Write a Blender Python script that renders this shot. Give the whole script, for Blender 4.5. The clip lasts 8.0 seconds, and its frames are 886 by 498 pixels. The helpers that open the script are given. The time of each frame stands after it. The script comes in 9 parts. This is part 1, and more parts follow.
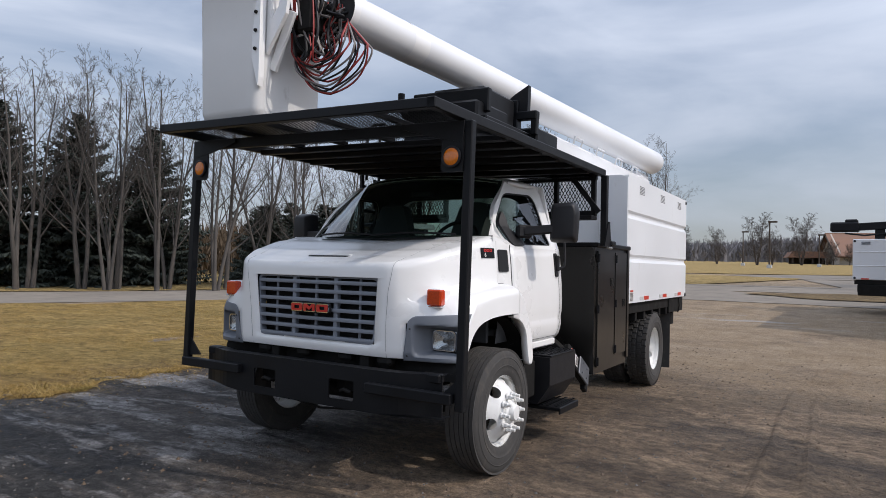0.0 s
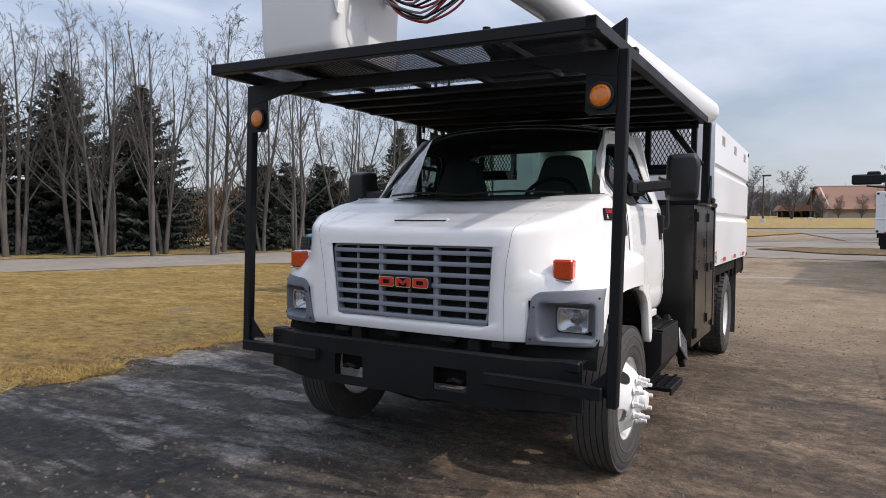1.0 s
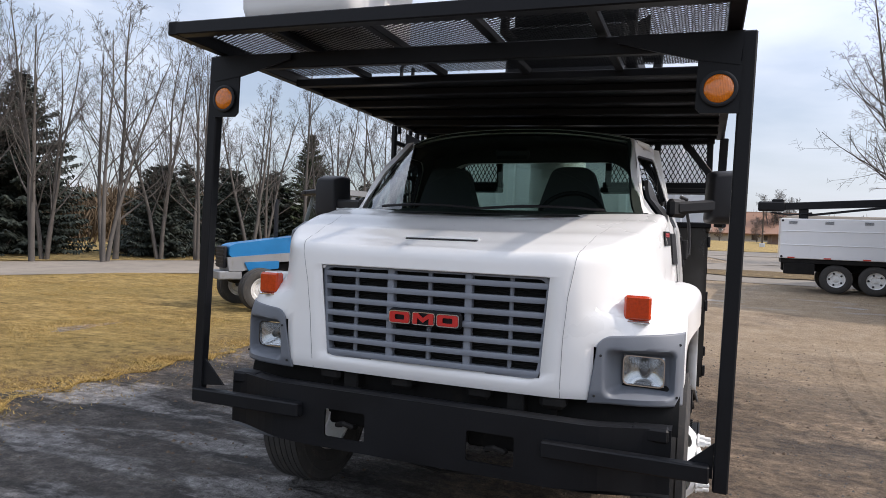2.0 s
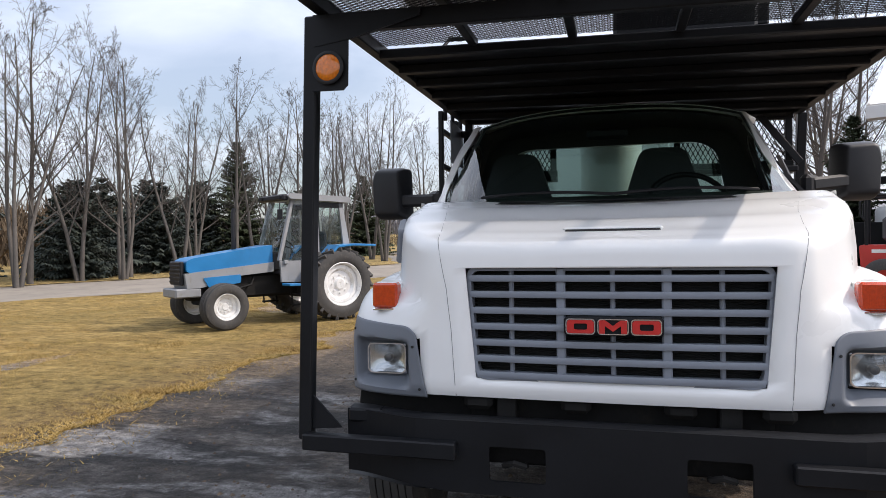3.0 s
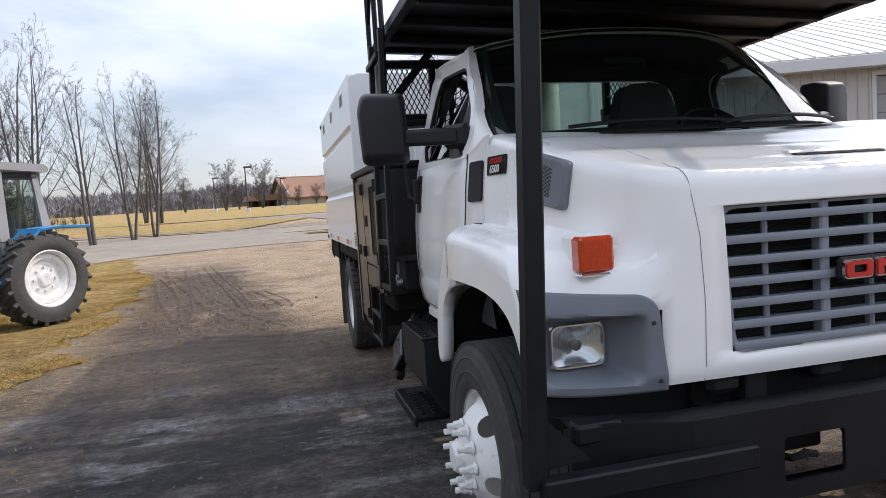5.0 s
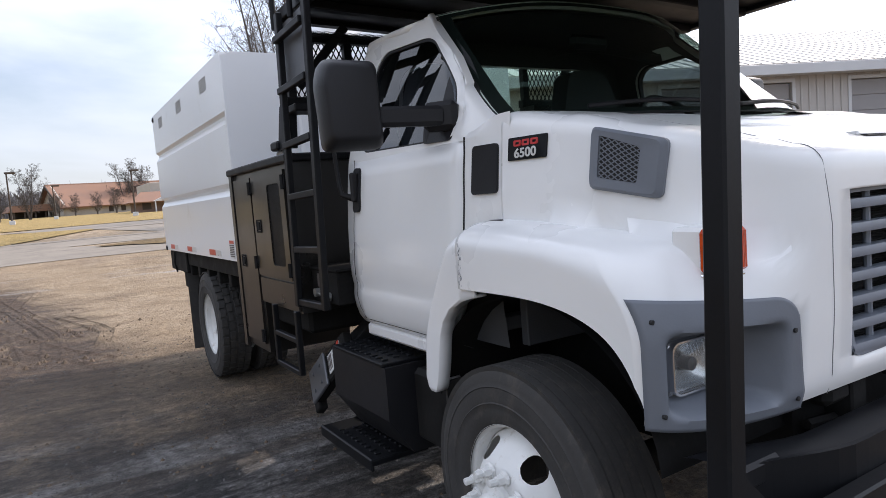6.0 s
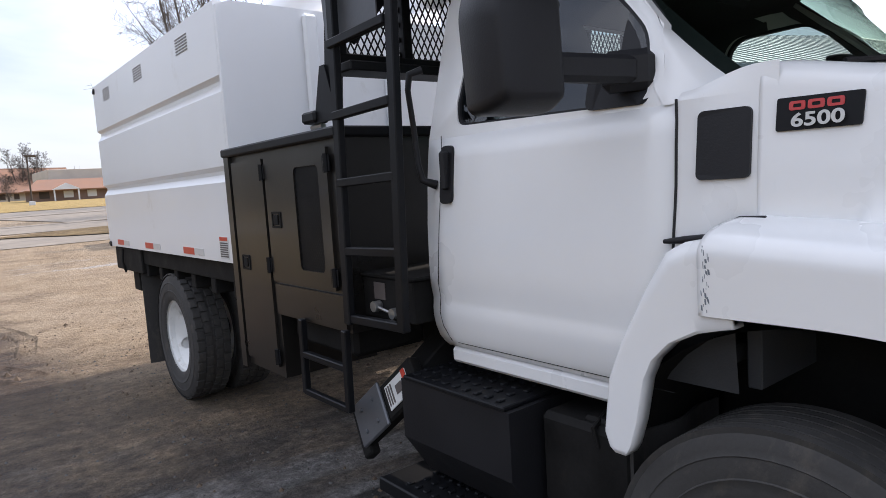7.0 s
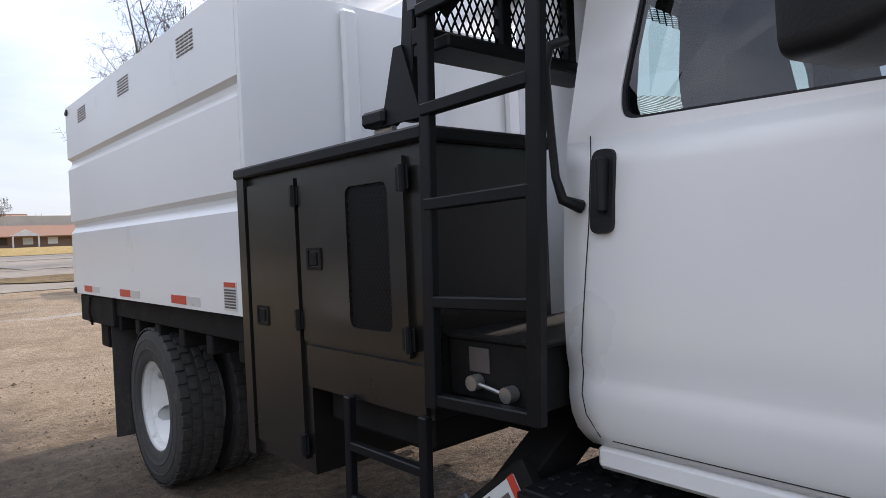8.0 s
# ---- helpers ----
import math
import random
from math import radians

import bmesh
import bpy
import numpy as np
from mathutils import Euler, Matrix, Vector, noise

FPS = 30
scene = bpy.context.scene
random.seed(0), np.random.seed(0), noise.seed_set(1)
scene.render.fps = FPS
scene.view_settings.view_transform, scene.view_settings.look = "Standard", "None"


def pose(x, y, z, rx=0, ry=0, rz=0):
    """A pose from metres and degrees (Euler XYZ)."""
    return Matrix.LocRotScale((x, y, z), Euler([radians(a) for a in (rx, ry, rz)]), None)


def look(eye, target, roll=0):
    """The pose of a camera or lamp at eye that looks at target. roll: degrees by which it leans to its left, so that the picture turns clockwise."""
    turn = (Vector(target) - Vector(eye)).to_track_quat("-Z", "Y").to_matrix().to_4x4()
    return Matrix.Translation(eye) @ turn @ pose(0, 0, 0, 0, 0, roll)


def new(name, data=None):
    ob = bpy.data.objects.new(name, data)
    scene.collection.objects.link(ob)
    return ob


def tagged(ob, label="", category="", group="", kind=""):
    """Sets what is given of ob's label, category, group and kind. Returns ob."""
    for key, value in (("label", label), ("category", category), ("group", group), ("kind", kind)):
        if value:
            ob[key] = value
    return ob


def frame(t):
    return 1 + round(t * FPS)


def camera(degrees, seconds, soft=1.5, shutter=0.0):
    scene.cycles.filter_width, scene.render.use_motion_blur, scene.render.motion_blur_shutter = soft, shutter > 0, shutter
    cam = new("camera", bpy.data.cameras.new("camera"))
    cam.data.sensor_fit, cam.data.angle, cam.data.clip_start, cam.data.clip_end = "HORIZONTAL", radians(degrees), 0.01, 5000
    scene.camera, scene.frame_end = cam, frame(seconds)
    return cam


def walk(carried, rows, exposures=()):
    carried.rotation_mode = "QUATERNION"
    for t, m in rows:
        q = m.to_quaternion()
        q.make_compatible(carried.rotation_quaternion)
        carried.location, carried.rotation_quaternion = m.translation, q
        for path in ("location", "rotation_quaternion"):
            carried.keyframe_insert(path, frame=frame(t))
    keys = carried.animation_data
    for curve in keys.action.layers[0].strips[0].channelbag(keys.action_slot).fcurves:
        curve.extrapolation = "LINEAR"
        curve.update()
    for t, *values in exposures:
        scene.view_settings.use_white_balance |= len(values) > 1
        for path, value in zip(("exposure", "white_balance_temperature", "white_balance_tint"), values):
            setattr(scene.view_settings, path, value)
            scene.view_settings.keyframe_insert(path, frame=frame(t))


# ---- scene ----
cam = camera(68.4, 8.0, 0.5)
PATH = [
    (0, (-0.063, -0.077, 1.493), (-1.137, 1.609, 1.542), 1.3),
    (0.5, (-0.579, 0.105, 1.508), (-1.699, 1.758, 1.398), 3.1),
    (1, (-1.137, 0.141, 1.521), (-2.176, 1.848, 1.444), 0.4),
    (1.5, (-1.665, 0.395, 1.519), (-2.54, 2.192, 1.472), -3.0),
    (1.7, (-1.836, 0.487, 1.55), (-2.718, 2.282, 1.512), 1.0),
    (2.8, (-3.096, 0.776, 1.512), (-3.645, 2.699, 1.485), -1.3),
    (3, (-3.326, 0.804, 1.501), (-3.868, 2.729, 1.48), -0.9),
    (3.5, (-3.863, 0.899, 1.504), (-4.246, 2.862, 1.477), 0.4),
    (4, (-4.393, 1.139, 1.469), (-4.516, 3.135, 1.448), -1.5),
    (4.5, (-4.889, 1.353, 1.462), (-4.699, 3.34, 1.343), -1.2),
    (5, (-5.234, 1.698, 1.453), (-4.767, 3.638, 1.314), -3.7),
    (5.2, (-5.318, 1.842, 1.485), (-4.665, 3.731, 1.429), -3.7),
    (6.3, (-5.804, 2.793, 1.452), (-4.766, 4.492, 1.265), -4.9),
    (6.5, (-5.817, 3.026, 1.499), (-4.781, 4.73, 1.342), -5.4),
    (7, (-5.955, 3.505, 1.486), (-4.737, 5.079, 1.285), -3.7),
    (7.5, (-5.858, 3.951, 1.447), (-4.615, 5.511, 1.298), -6.0),
    (8, (-5.828, 4.414, 1.419), (-4.523, 5.928, 1.382), -2.5),
]
walk(cam, [(t, look(eye, target, roll)) for t, eye, target, roll in PATH],
     [(0, -0.57, 6450, 13), (1, -0.28, 6650, 14), (1.7, -0.12, 6700, 14), (3, 0.13, 6780, 14), (4.5, 0.14, 6780, 14), (6.3, 0.18, 6720, 15), (7.5, 0.34, 6740, 16), (8, 0.18, 6720, 15)])

# ---- sky and sun: late-winter midday, thin high cloud ----
SUN_FROM = Vector((2.6, 0.6, 2.55)).normalized()
sun_data = bpy.data.lights.new("sun", "SUN")
sun_data.energy, sun_data.angle, sun_data.color = 3.1, radians(0.6), (1.0, 0.93, 0.84)
sun = new("sun", sun_data)
sun.matrix_world = look(SUN_FROM * 60, (0, 0, 0))

world = bpy.data.worlds.new("sky")
scene.world = world
world.use_nodes = True
wn, wl = world.node_tree.nodes, world.node_tree.links
wn.clear()
w_out = wn.new("ShaderNodeOutputWorld")
w_bg = wn.new("ShaderNodeBackground")
w_sky = wn.new("ShaderNodeTexSky")
w_sky.sky_type, w_sky.sun_disc = "NISHITA", False
w_sky.sun_elevation = math.asin(SUN_FROM.z)
w_sky.sun_rotation = math.atan2(SUN_FROM.x, SUN_FROM.y)
w_sky.air_density, w_sky.dust_density, w_sky.ozone_density = 1.0, 1.6, 1.0
w_co = wn.new("ShaderNodeTexCoord")
w_map = wn.new("ShaderNodeMapping")
w_map.inputs["Scale"].default_value = (1.1, 1.6, 4.6)
w_map.inputs["Rotation"].default_value = (0.1, 0.05, 0.5)
w_noise = wn.new("ShaderNodeTexNoise")
w_noise.inputs["Scale"].default_value, w_noise.inputs["Detail"].default_value = 1.6, 6.0
w_noise.inputs["Distortion"].default_value = 0.4
w_ramp = wn.new("ShaderNodeValToRGB")
w_ramp.color_ramp.elements[0].position, w_ramp.color_ramp.elements[0].color = 0.36, (0.25, 0.25, 0.25, 1)
w_ramp.color_ramp.elements[1].position, w_ramp.color_ramp.elements[1].color = 0.66, (0.86, 0.86, 0.86, 1)
w_mix = wn.new("ShaderNodeMix")
w_mix.data_type = "RGBA"
w_mix.inputs[7].default_value = (6.8, 7.5, 8.6, 1)
wl.new(w_co.outputs["Generated"], w_map.inputs["Vector"])
wl.new(w_map.outputs["Vector"], w_noise.inputs["Vector"])
wl.new(w_noise.outputs["Fac"], w_ramp.inputs["Fac"])
wl.new(w_ramp.outputs["Color"], w_mix.inputs[0])
wl.new(w_sky.outputs["Color"], w_mix.inputs[6])
# thin cloud is brighter overhead and towards the sun
w_xyz = wn.new("ShaderNodeSeparateXYZ")
wl.new(w_co.outputs["Generated"], w_xyz.inputs["Vector"])
w_rise = wn.new("ShaderNodeMapRange")
w_rise.inputs["To Min"].default_value, w_rise.inputs["To Max"].default_value = 0.74, 1.9
wl.new(w_xyz.outputs["Z"], w_rise.inputs["Value"])
w_dot = wn.new("ShaderNodeVectorMath")
w_dot.operation = "DOT_PRODUCT"
w_dot.inputs[1].default_value = SUN_FROM
wl.new(w_co.outputs["Generated"], w_dot.inputs[0])
w_glow = wn.new("ShaderNodeMapRange")
w_glow.interpolation_type = "SMOOTHSTEP"
w_glow.inputs["From Min"].default_value, w_glow.inputs["To Max"].default_value = 0.3, 0.6
wl.new(w_dot.outputs["Value"], w_glow.inputs["Value"])
w_sum = wn.new("ShaderNodeMath")
w_sum.operation = "ADD"
wl.new(w_rise.outputs["Result"], w_sum.inputs[0])
wl.new(w_glow.outputs["Result"], w_sum.inputs[1])
w_lit = wn.new("ShaderNodeVectorMath")
w_lit.operation = "SCALE"
wl.new(w_mix.outputs[2], w_lit.inputs[0])
wl.new(w_sum.outputs["Value"], w_lit.inputs["Scale"])
wl.new(w_lit.outputs["Vector"], w_bg.inputs["Color"])
wl.new(w_bg.outputs["Background"], w_out.inputs["Surface"])
w_bg.inputs["Strength"].default_value = 0.15
scene.view_settings.exposure = 0.0


# ---- materials ----
def nodes_of(name):
    m = bpy.data.materials.new(name)
    m.use_nodes = True
    t = m.node_tree
    return m, t.nodes, t.links, t.nodes["Principled BSDF"]


def noise_node(n, l, scale, detail=4.0, rough=0.55, stretch=(1, 1, 1), coords="Object"):
    co = n.new("ShaderNodeTexCoord")
    mp = n.new("ShaderNodeMapping")
    mp.inputs["Scale"].default_value = stretch
    tx = n.new("ShaderNodeTexNoise")
    tx.inputs["Scale"].default_value, tx.inputs["Detail"].default_value = scale, detail
    tx.inputs["Roughness"].default_value = rough
    l.new(co.outputs[coords], mp.inputs["Vector"])
    l.new(mp.outputs["Vector"], tx.inputs["Vector"])
    return tx.outputs["Fac"]


def ramp_node(n, l, fac, stops):
    r = n.new("ShaderNodeValToRGB")
    e = r.color_ramp.elements
    while len(e) < len(stops):
        e.new(0.5)
    for k, (p, c) in enumerate(stops):
        e[k].position = p
        e[k].color = (*c, 1) if len(c) == 3 else c
    l.new(fac, r.inputs["Fac"])
    return r.outputs["Color"]


def mix_node(n, l, fac, a, b, blend="MIX"):
    m = n.new("ShaderNodeMix")
    m.data_type, m.blend_type = "RGBA", blend
    for sock, val in ((m.inputs[0], fac), (m.inputs[6], a), (m.inputs[7], b)):
        if isinstance(val, (int, float)):
            sock.default_value = val
        elif isinstance(val, tuple):
            sock.default_value = (*val, 1)
        else:
            l.new(val, sock)
    return m.outputs[2]


def bump_node(n, l, b, height, strength=0.3, distance=0.01):
    bp = n.new("ShaderNodeBump")
    bp.inputs["Strength"].default_value, bp.inputs["Distance"].default_value = strength, distance
    l.new(height, bp.inputs["Height"])
    l.new(bp.outputs["Normal"], b.inputs["Normal"])


def surface(name, col, rough=0.5, metal=0.0, vary=0.12, scale=3.0, fine=60.0, bump=0.1, coat=0.0, dirt=None, dirt_at=0.62, spec=0.5):
    """A plain material with colour variation at two scales, uneven gloss and a fine relief."""
    m, n, l, b = nodes_of(name)
    big = noise_node(n, l, scale, 5)
    small = noise_node(n, l, fine, 3)
    lo = tuple(c * (1 - vary) for c in col)
    hi = tuple(min(1, c * (1 + vary)) for c in col)
    c = ramp_node(n, l, big, [(0.3, lo), (0.7, hi)])
    c = mix_node(n, l, 0.25 * min(1, vary * 4), c, ramp_node(n, l, small, [(0.3, lo), (0.7, hi)]))
    if dirt:
        d = noise_node(n, l, scale * 2.3, 7, 0.7, (1, 1, 0.6))
        mask = ramp_node(n, l, d, [(dirt_at - 0.1, (0, 0, 0)), (dirt_at + 0.12, (1, 1, 1))])
        c = mix_node(n, l, mask, c, dirt)
    l.new(c, b.inputs["Base Color"])
    r = ramp_node(n, l, big, [(0.3, (rough * 0.85,) * 3), (0.7, (min(1, rough * 1.2),) * 3)])
    l.new(r, b.inputs["Roughness"])
    b.inputs["Metallic"].default_value = metal
    b.inputs["Specular IOR Level"].default_value = spec
    b.inputs["Coat Weight"].default_value = coat
    b.inputs["Coat Roughness"].default_value = 0.08
    if bump:
        bump_node(n, l, b, small, bump, 0.004)
    return m


WHITE = surface("white_paint", (0.83, 0.83, 0.82), 0.3, vary=0.03, scale=1.4, fine=14, bump=0.02, coat=0.5, dirt=(0.56, 0.53, 0.48), dirt_at=0.78)
WHITE_BOX = surface("white_box_paint", (0.76, 0.77, 0.78), 0.33, vary=0.03, scale=1.1, fine=9, bump=0.03, coat=0.3, dirt=(0.55, 0.52, 0.47), dirt_at=0.72)
WHEEL_WHITE = surface("white_wheel_paint", (0.74, 0.74, 0.72), 0.42, vary=0.05, scale=8, fine=50, bump=0.05, dirt=(0.42, 0.36, 0.29), dirt_at=0.66)
BLACK = surface("black_steel_paint", (0.0075, 0.008, 0.0095), 0.46, vary=0.3, scale=3, fine=70, bump=0.06, dirt=(0.020, 0.018, 0.016), dirt_at=0.74, spec=0.2)
BLACK_GLOSS = surface("black_gloss_paint", (0.013, 0.0118, 0.0105), 0.30, vary=0.25, scale=2, fine=30, bump=0.03, coat=0.2, dirt=(0.030, 0.025, 0.020), dirt_at=0.74)
CHASSIS = surface("chassis_black", (0.014, 0.0135, 0.013), 0.7, vary=0.4, scale=6, fine=60, bump=0.15, dirt=(0.028, 0.024, 0.019), dirt_at=0.68, spec=0.12)
PLASTIC = surface("black_plastic", (0.013, 0.013, 0.015), 0.48, vary=0.15, scale=4, fine=180, bump=0.12, spec=0.3)
GREY_PLASTIC = surface("grey_plastic", (0.15, 0.165, 0.19), 0.5, vary=0.08, scale=5, fine=160, bump=0.08)
SILVER_PLASTIC = surface("silver_grey_grille_plastic", (0.185, 0.205, 0.24), 0.42, vary=0.07, scale=6, fine=120, bump=0.05)
RUBBER = surface("tyre_rubber", (0.040, 0.038, 0.036), 0.8, vary=0.25, scale=7, fine=80, bump=0.2, dirt=(0.075, 0.066, 0.056), dirt_at=0.62)
STEEL = surface("bare_steel", (0.45, 0.45, 0.44), 0.38, metal=0.9, vary=0.12, scale=9, fine=90, bump=0.1)
GALV = surface("grey_steel_plate", (0.11, 0.115, 0.125), 0.45, metal=0.4, vary=0.15, scale=7, fine=60, bump=0.08)
CHROME = surface("chrome", (0.75, 0.76, 0.78), 0.12, metal=1.0, vary=0.04, scale=6, fine=60, bump=0.0)
SEAM_GREY = surface("paint_seam", (0.22, 0.22, 0.23), 0.8, vary=0.1, bump=0.0)
REFLECTOR = surface("lamp_reflector", (0.62, 0.63, 0.64), 0.16, metal=0.8, vary=0.03, scale=6, fine=60, bump=0.0)
LOUVRE_GREY = surface("grey_louvre_slot", (0.26, 0.26, 0.265), 0.5, vary=0.08, scale=9, fine=80, bump=0.05)
RED = surface("emblem_red", (0.50, 0.016, 0.014), 0.3, vary=0.08, scale=9, fine=80, bump=0.0, coat=0.5)
TAPE_RED = surface("red_reflective_tape", (0.55, 0.05, 0.025), 0.35, vary=0.06, scale=20, fine=200, bump=0.05)
TAPE_SILVER = surface("silver_reflective_tape", (0.55, 0.55, 0.54), 0.3, vary=0.05, scale=20, fine=200, bump=0.05)
STICKER = surface("printed_sticker", (0.62, 0.62, 0.60), 0.45, vary=0.05, scale=14, fine=90, bump=0.0)
STICKER_DARK = surface("sticker_print", (0.10, 0.085, 0.08), 0.5, vary=0.1, scale=14, fine=90, bump=0.0)
SEAM = surface("panel_gap", (0.02, 0.02, 0.02), 0.8, vary=0.1, bump=0.0)
CLOTH = surface("dark_grey_seat_cloth", (0.060, 0.062, 0.066), 0.9, vary=0.2, scale=8, fine=200, bump=0.3)
HOSE_RED = surface("red_hose", (0.30, 0.03, 0.025), 0.45, vary=0.2, scale=9, fine=60, bump=0.05)
HOSE_GREY = surface("grey_hose", (0.20, 0.18, 0.17), 0.5, vary=0.25, scale=9, fine=60, bump=0.05)
BUCKET = surface("white_fibreglass", (0.70, 0.70, 0.69), 0.45, vary=0.04, scale=2.0, fine=40, bump=0.05, dirt=(0.42, 0.40, 0.36), dirt_at=0.74)


def lens_material(name, col, rough=0.15):
    """A moulded reflector lens with fine ribs."""
    m, n, l, b = nodes_of(name)
    f = noise_node(n, l, 90, 2)
    c = ramp_node(n, l, f, [(0.3, tuple(x * 0.75 for x in col)), (0.7, col)])
    l.new(c, b.inputs["Base Color"])
    b.inputs["Roughness"].default_value = rough
    b.inputs["Coat Weight"].default_value = 0.6
    w = n.new("ShaderNodeTexWave")
    w.inputs["Scale"].default_value = 55
    co = n.new("ShaderNodeTexCoord")
    l.new(co.outputs["Object"], w.inputs["Vector"])
    bump_node(n, l, b, w.outputs["Fac"], 0.25, 0.003)
    return m


AMBER = lens_material("amber_lens", (0.80, 0.20, 0.002))
ORANGE = lens_material("orange_signal_lens", (0.58, 0.045, 0.003))


def glass(name, tint, gloss=1.0, rough=0.01):
    m, n, l, b = nodes_of(name)
    n.remove(b)
    out = n["Material Output"]
    tr = n.new("ShaderNodeBsdfTransparent")
    tr.inputs["Color"].default_value = (*tint, 1)
    gl = n.new("ShaderNodeBsdfGlossy")
    gl.inputs["Roughness"].default_value = rough
    gl.inputs["Color"].default_value = (gloss, gloss, gloss, 1)
    # gloss of a thin pane, the same from both sides
    lw = n.new("ShaderNodeLayerWeight")
    lw.inputs["Blend"].default_value = 0.5
    pw = n.new("ShaderNodeMath")
    pw.operation = "POWER"
    l.new(lw.outputs["Facing"], pw.inputs[0])
    pw.inputs[1].default_value = 4.2
    fr = n.new("ShaderNodeMath")
    fr.operation = "MULTIPLY_ADD"
    fr.inputs[1].default_value, fr.inputs[2].default_value = 0.93, 0.06
    l.new(pw.outputs[0], fr.inputs[0])
    mx = n.new("ShaderNodeMixShader")
    l.new(fr.outputs[0], mx.inputs[0])
    l.new(tr.outputs["BSDF"], mx.inputs[1])
    l.new(gl.outputs["BSDF"], mx.inputs[2])
    l.new(mx.outputs["Shader"], out.inputs["Surface"])
    return m


GLASS = glass("windscreen_glass", (0.55, 0.67, 0.62))
GLASS_DARK = glass("tinted_glass", (0.36, 0.40, 0.44))
GLASS_CLEAR = glass("clear_lamp_glass", (0.92, 0.94, 0.94))


# ---- mesh helpers ----
def part(name, bm, material, parent=None, label="", smooth=None, kind=""):
    """Link a bmesh as one mesh object under a thing or a part."""
    me = bpy.data.meshes.new(name)
    if smooth is not None:
        for f in bm.faces:
            f.smooth = True
    bm.to_mesh(me)
    bm.free()
    if smooth is not None:
        me.set_sharp_from_angle(angle=radians(smooth))
    for mt in material if isinstance(material, (list, tuple)) else [material]:
        me.materials.append(mt)
    ob = new(name, me)
    if parent is not None:
        ob.parent = parent
    return tagged(ob, label=label, kind=kind)


def empty(name, m, label, category, group=""):
    ob = new(name)
    ob.empty_display_size = 0.2
    ob.matrix_world = m
    return tagged(ob, label=label, category=category, group=group)


def quad(bm, pts, mat=0):
    f = bm.faces.new([bm.verts.new(p) for p in pts])
    f.material_index = mat
    return f


def box(bm, x0, x1, y0, y1, z0, z1, bev=0.004, m=None, mat=0):
    """A box with chamfered edges."""
    lo, hi = (x0, y0, z0), (x1, y1, z1)
    bev = min(bev, (x1 - x0) * 0.45, (y1 - y0) * 0.45, (z1 - z0) * 0.45)
    v = {}
    for sx in (0, 1):
        for sy in (0, 1):
            for sz in (0, 1):
                s = (sx, sy, sz)
                for a in range(3):
                    p = [(hi[i] if s[i] else lo[i]) + (0 if i == a else (-bev if s[i] else bev)) for i in range(3)]
                    p = Vector(p)
                    v[s, a] = bm.verts.new(m @ p if m else p)
    made = []
    for a in range(3):
        b, c = (a + 1) % 3, (a + 2) % 3
        for s in (0, 1):
            loop = []
            for tb, tc in ((0, 0), (1, 0), (1, 1), (0, 1)):
                k = [0, 0, 0]
                k[a], k[b], k[c] = s, tb, tc
                loop.append(v[tuple(k), a])
            made.append(bm.faces.new(loop if s else loop[::-1]))
        for sb in (0, 1):
            for sc in (0, 1):
                k0, k1 = [0, 0, 0], [0, 0, 0]
                k0[a], k1[a] = 0, 1
                k0[b] = k1[b] = sb
                k0[c] = k1[c] = sc
                k0, k1 = tuple(k0), tuple(k1)
                loop = [v[k0, b], v[k1, b], v[k1, c], v[k0, c]]
                made.append(bm.faces.new(loop if sb == sc else loop[::-1]))
    for k in {k for k, a in v}:
        loop = [v[k, 0], v[k, 1], v[k, 2]]
        made.append(bm.faces.new(loop if sum(k) % 2 else loop[::-1]))
    for f in made:
        f.material_index = mat


def beam(bm, a, b, w, h, bev=0.004, up=(0, 0, 1), mat=0):
    """A rectangular bar from a to b, w across and h high."""
    a, b = Vector(a), Vector(b)
    d = b - a
    x = d.normalized()
    y = Vector(up).cross(x)
    if y.length < 1e-4:
        y = Vector((0, 1, 0)).cross(x)
    y.normalize()
    z = x.cross(y)
    m = Matrix.Translation(a) @ Matrix((x, y, z)).transposed().to_4x4()
    box(bm, 0, d.length, -w / 2, w / 2, -h / 2, h / 2, bev, m, mat)


def tube(bm, pts, radii, seg=8, caps=True, mat=0):
    """A round tube along pts with a radius, or one for each point."""
    pts = [Vector(p) for p in pts]
    if isinstance(radii, (int, float)):
        radii = [radii] * len(pts)
    rings, ref = [], None
    for k, p in enumerate(pts):
        d = (pts[min(k + 1, len(pts) - 1)] - pts[max(k - 1, 0)]).normalized()
        if ref is None:
            ref = d.orthogonal().normalized()
        ref = (ref - d * ref.dot(d)).normalized()
        o = d.cross(ref)
        rings.append([bm.verts.new(p + radii[k] * (math.cos(2 * math.pi * i / seg) * ref + math.sin(2 * math.pi * i / seg) * o)) for i in range(seg)])
    for r, s in zip(rings, rings[1:]):
        for i in range(seg):
            bm.faces.new((r[i], r[(i + 1) % seg], s[(i + 1) % seg], s[i])).material_index = mat
    if caps:
        bm.faces.new(rings[0][::-1]).material_index = mat
        bm.faces.new(rings[-1]).material_index = mat


def lathe(bm, profile, seg=48, m=None, mat=0):
    """Turn a profile of (r, x) round the x axis."""
    rings = []
    for r, x in profile:
        ring = []
        for i in range(seg):
            a = 2 * math.pi * i / seg
            p = Vector((x, r * math.cos(a), r * math.sin(a)))
            ring.append(bm.verts.new(m @ p if m else p))
        rings.append(ring)
    for r, s in zip(rings, rings[1:]):
        for i in range(seg):
            bm.faces.new((r[i], r[(i + 1) % seg], s[(i + 1) % seg], s[i])).material_index = mat


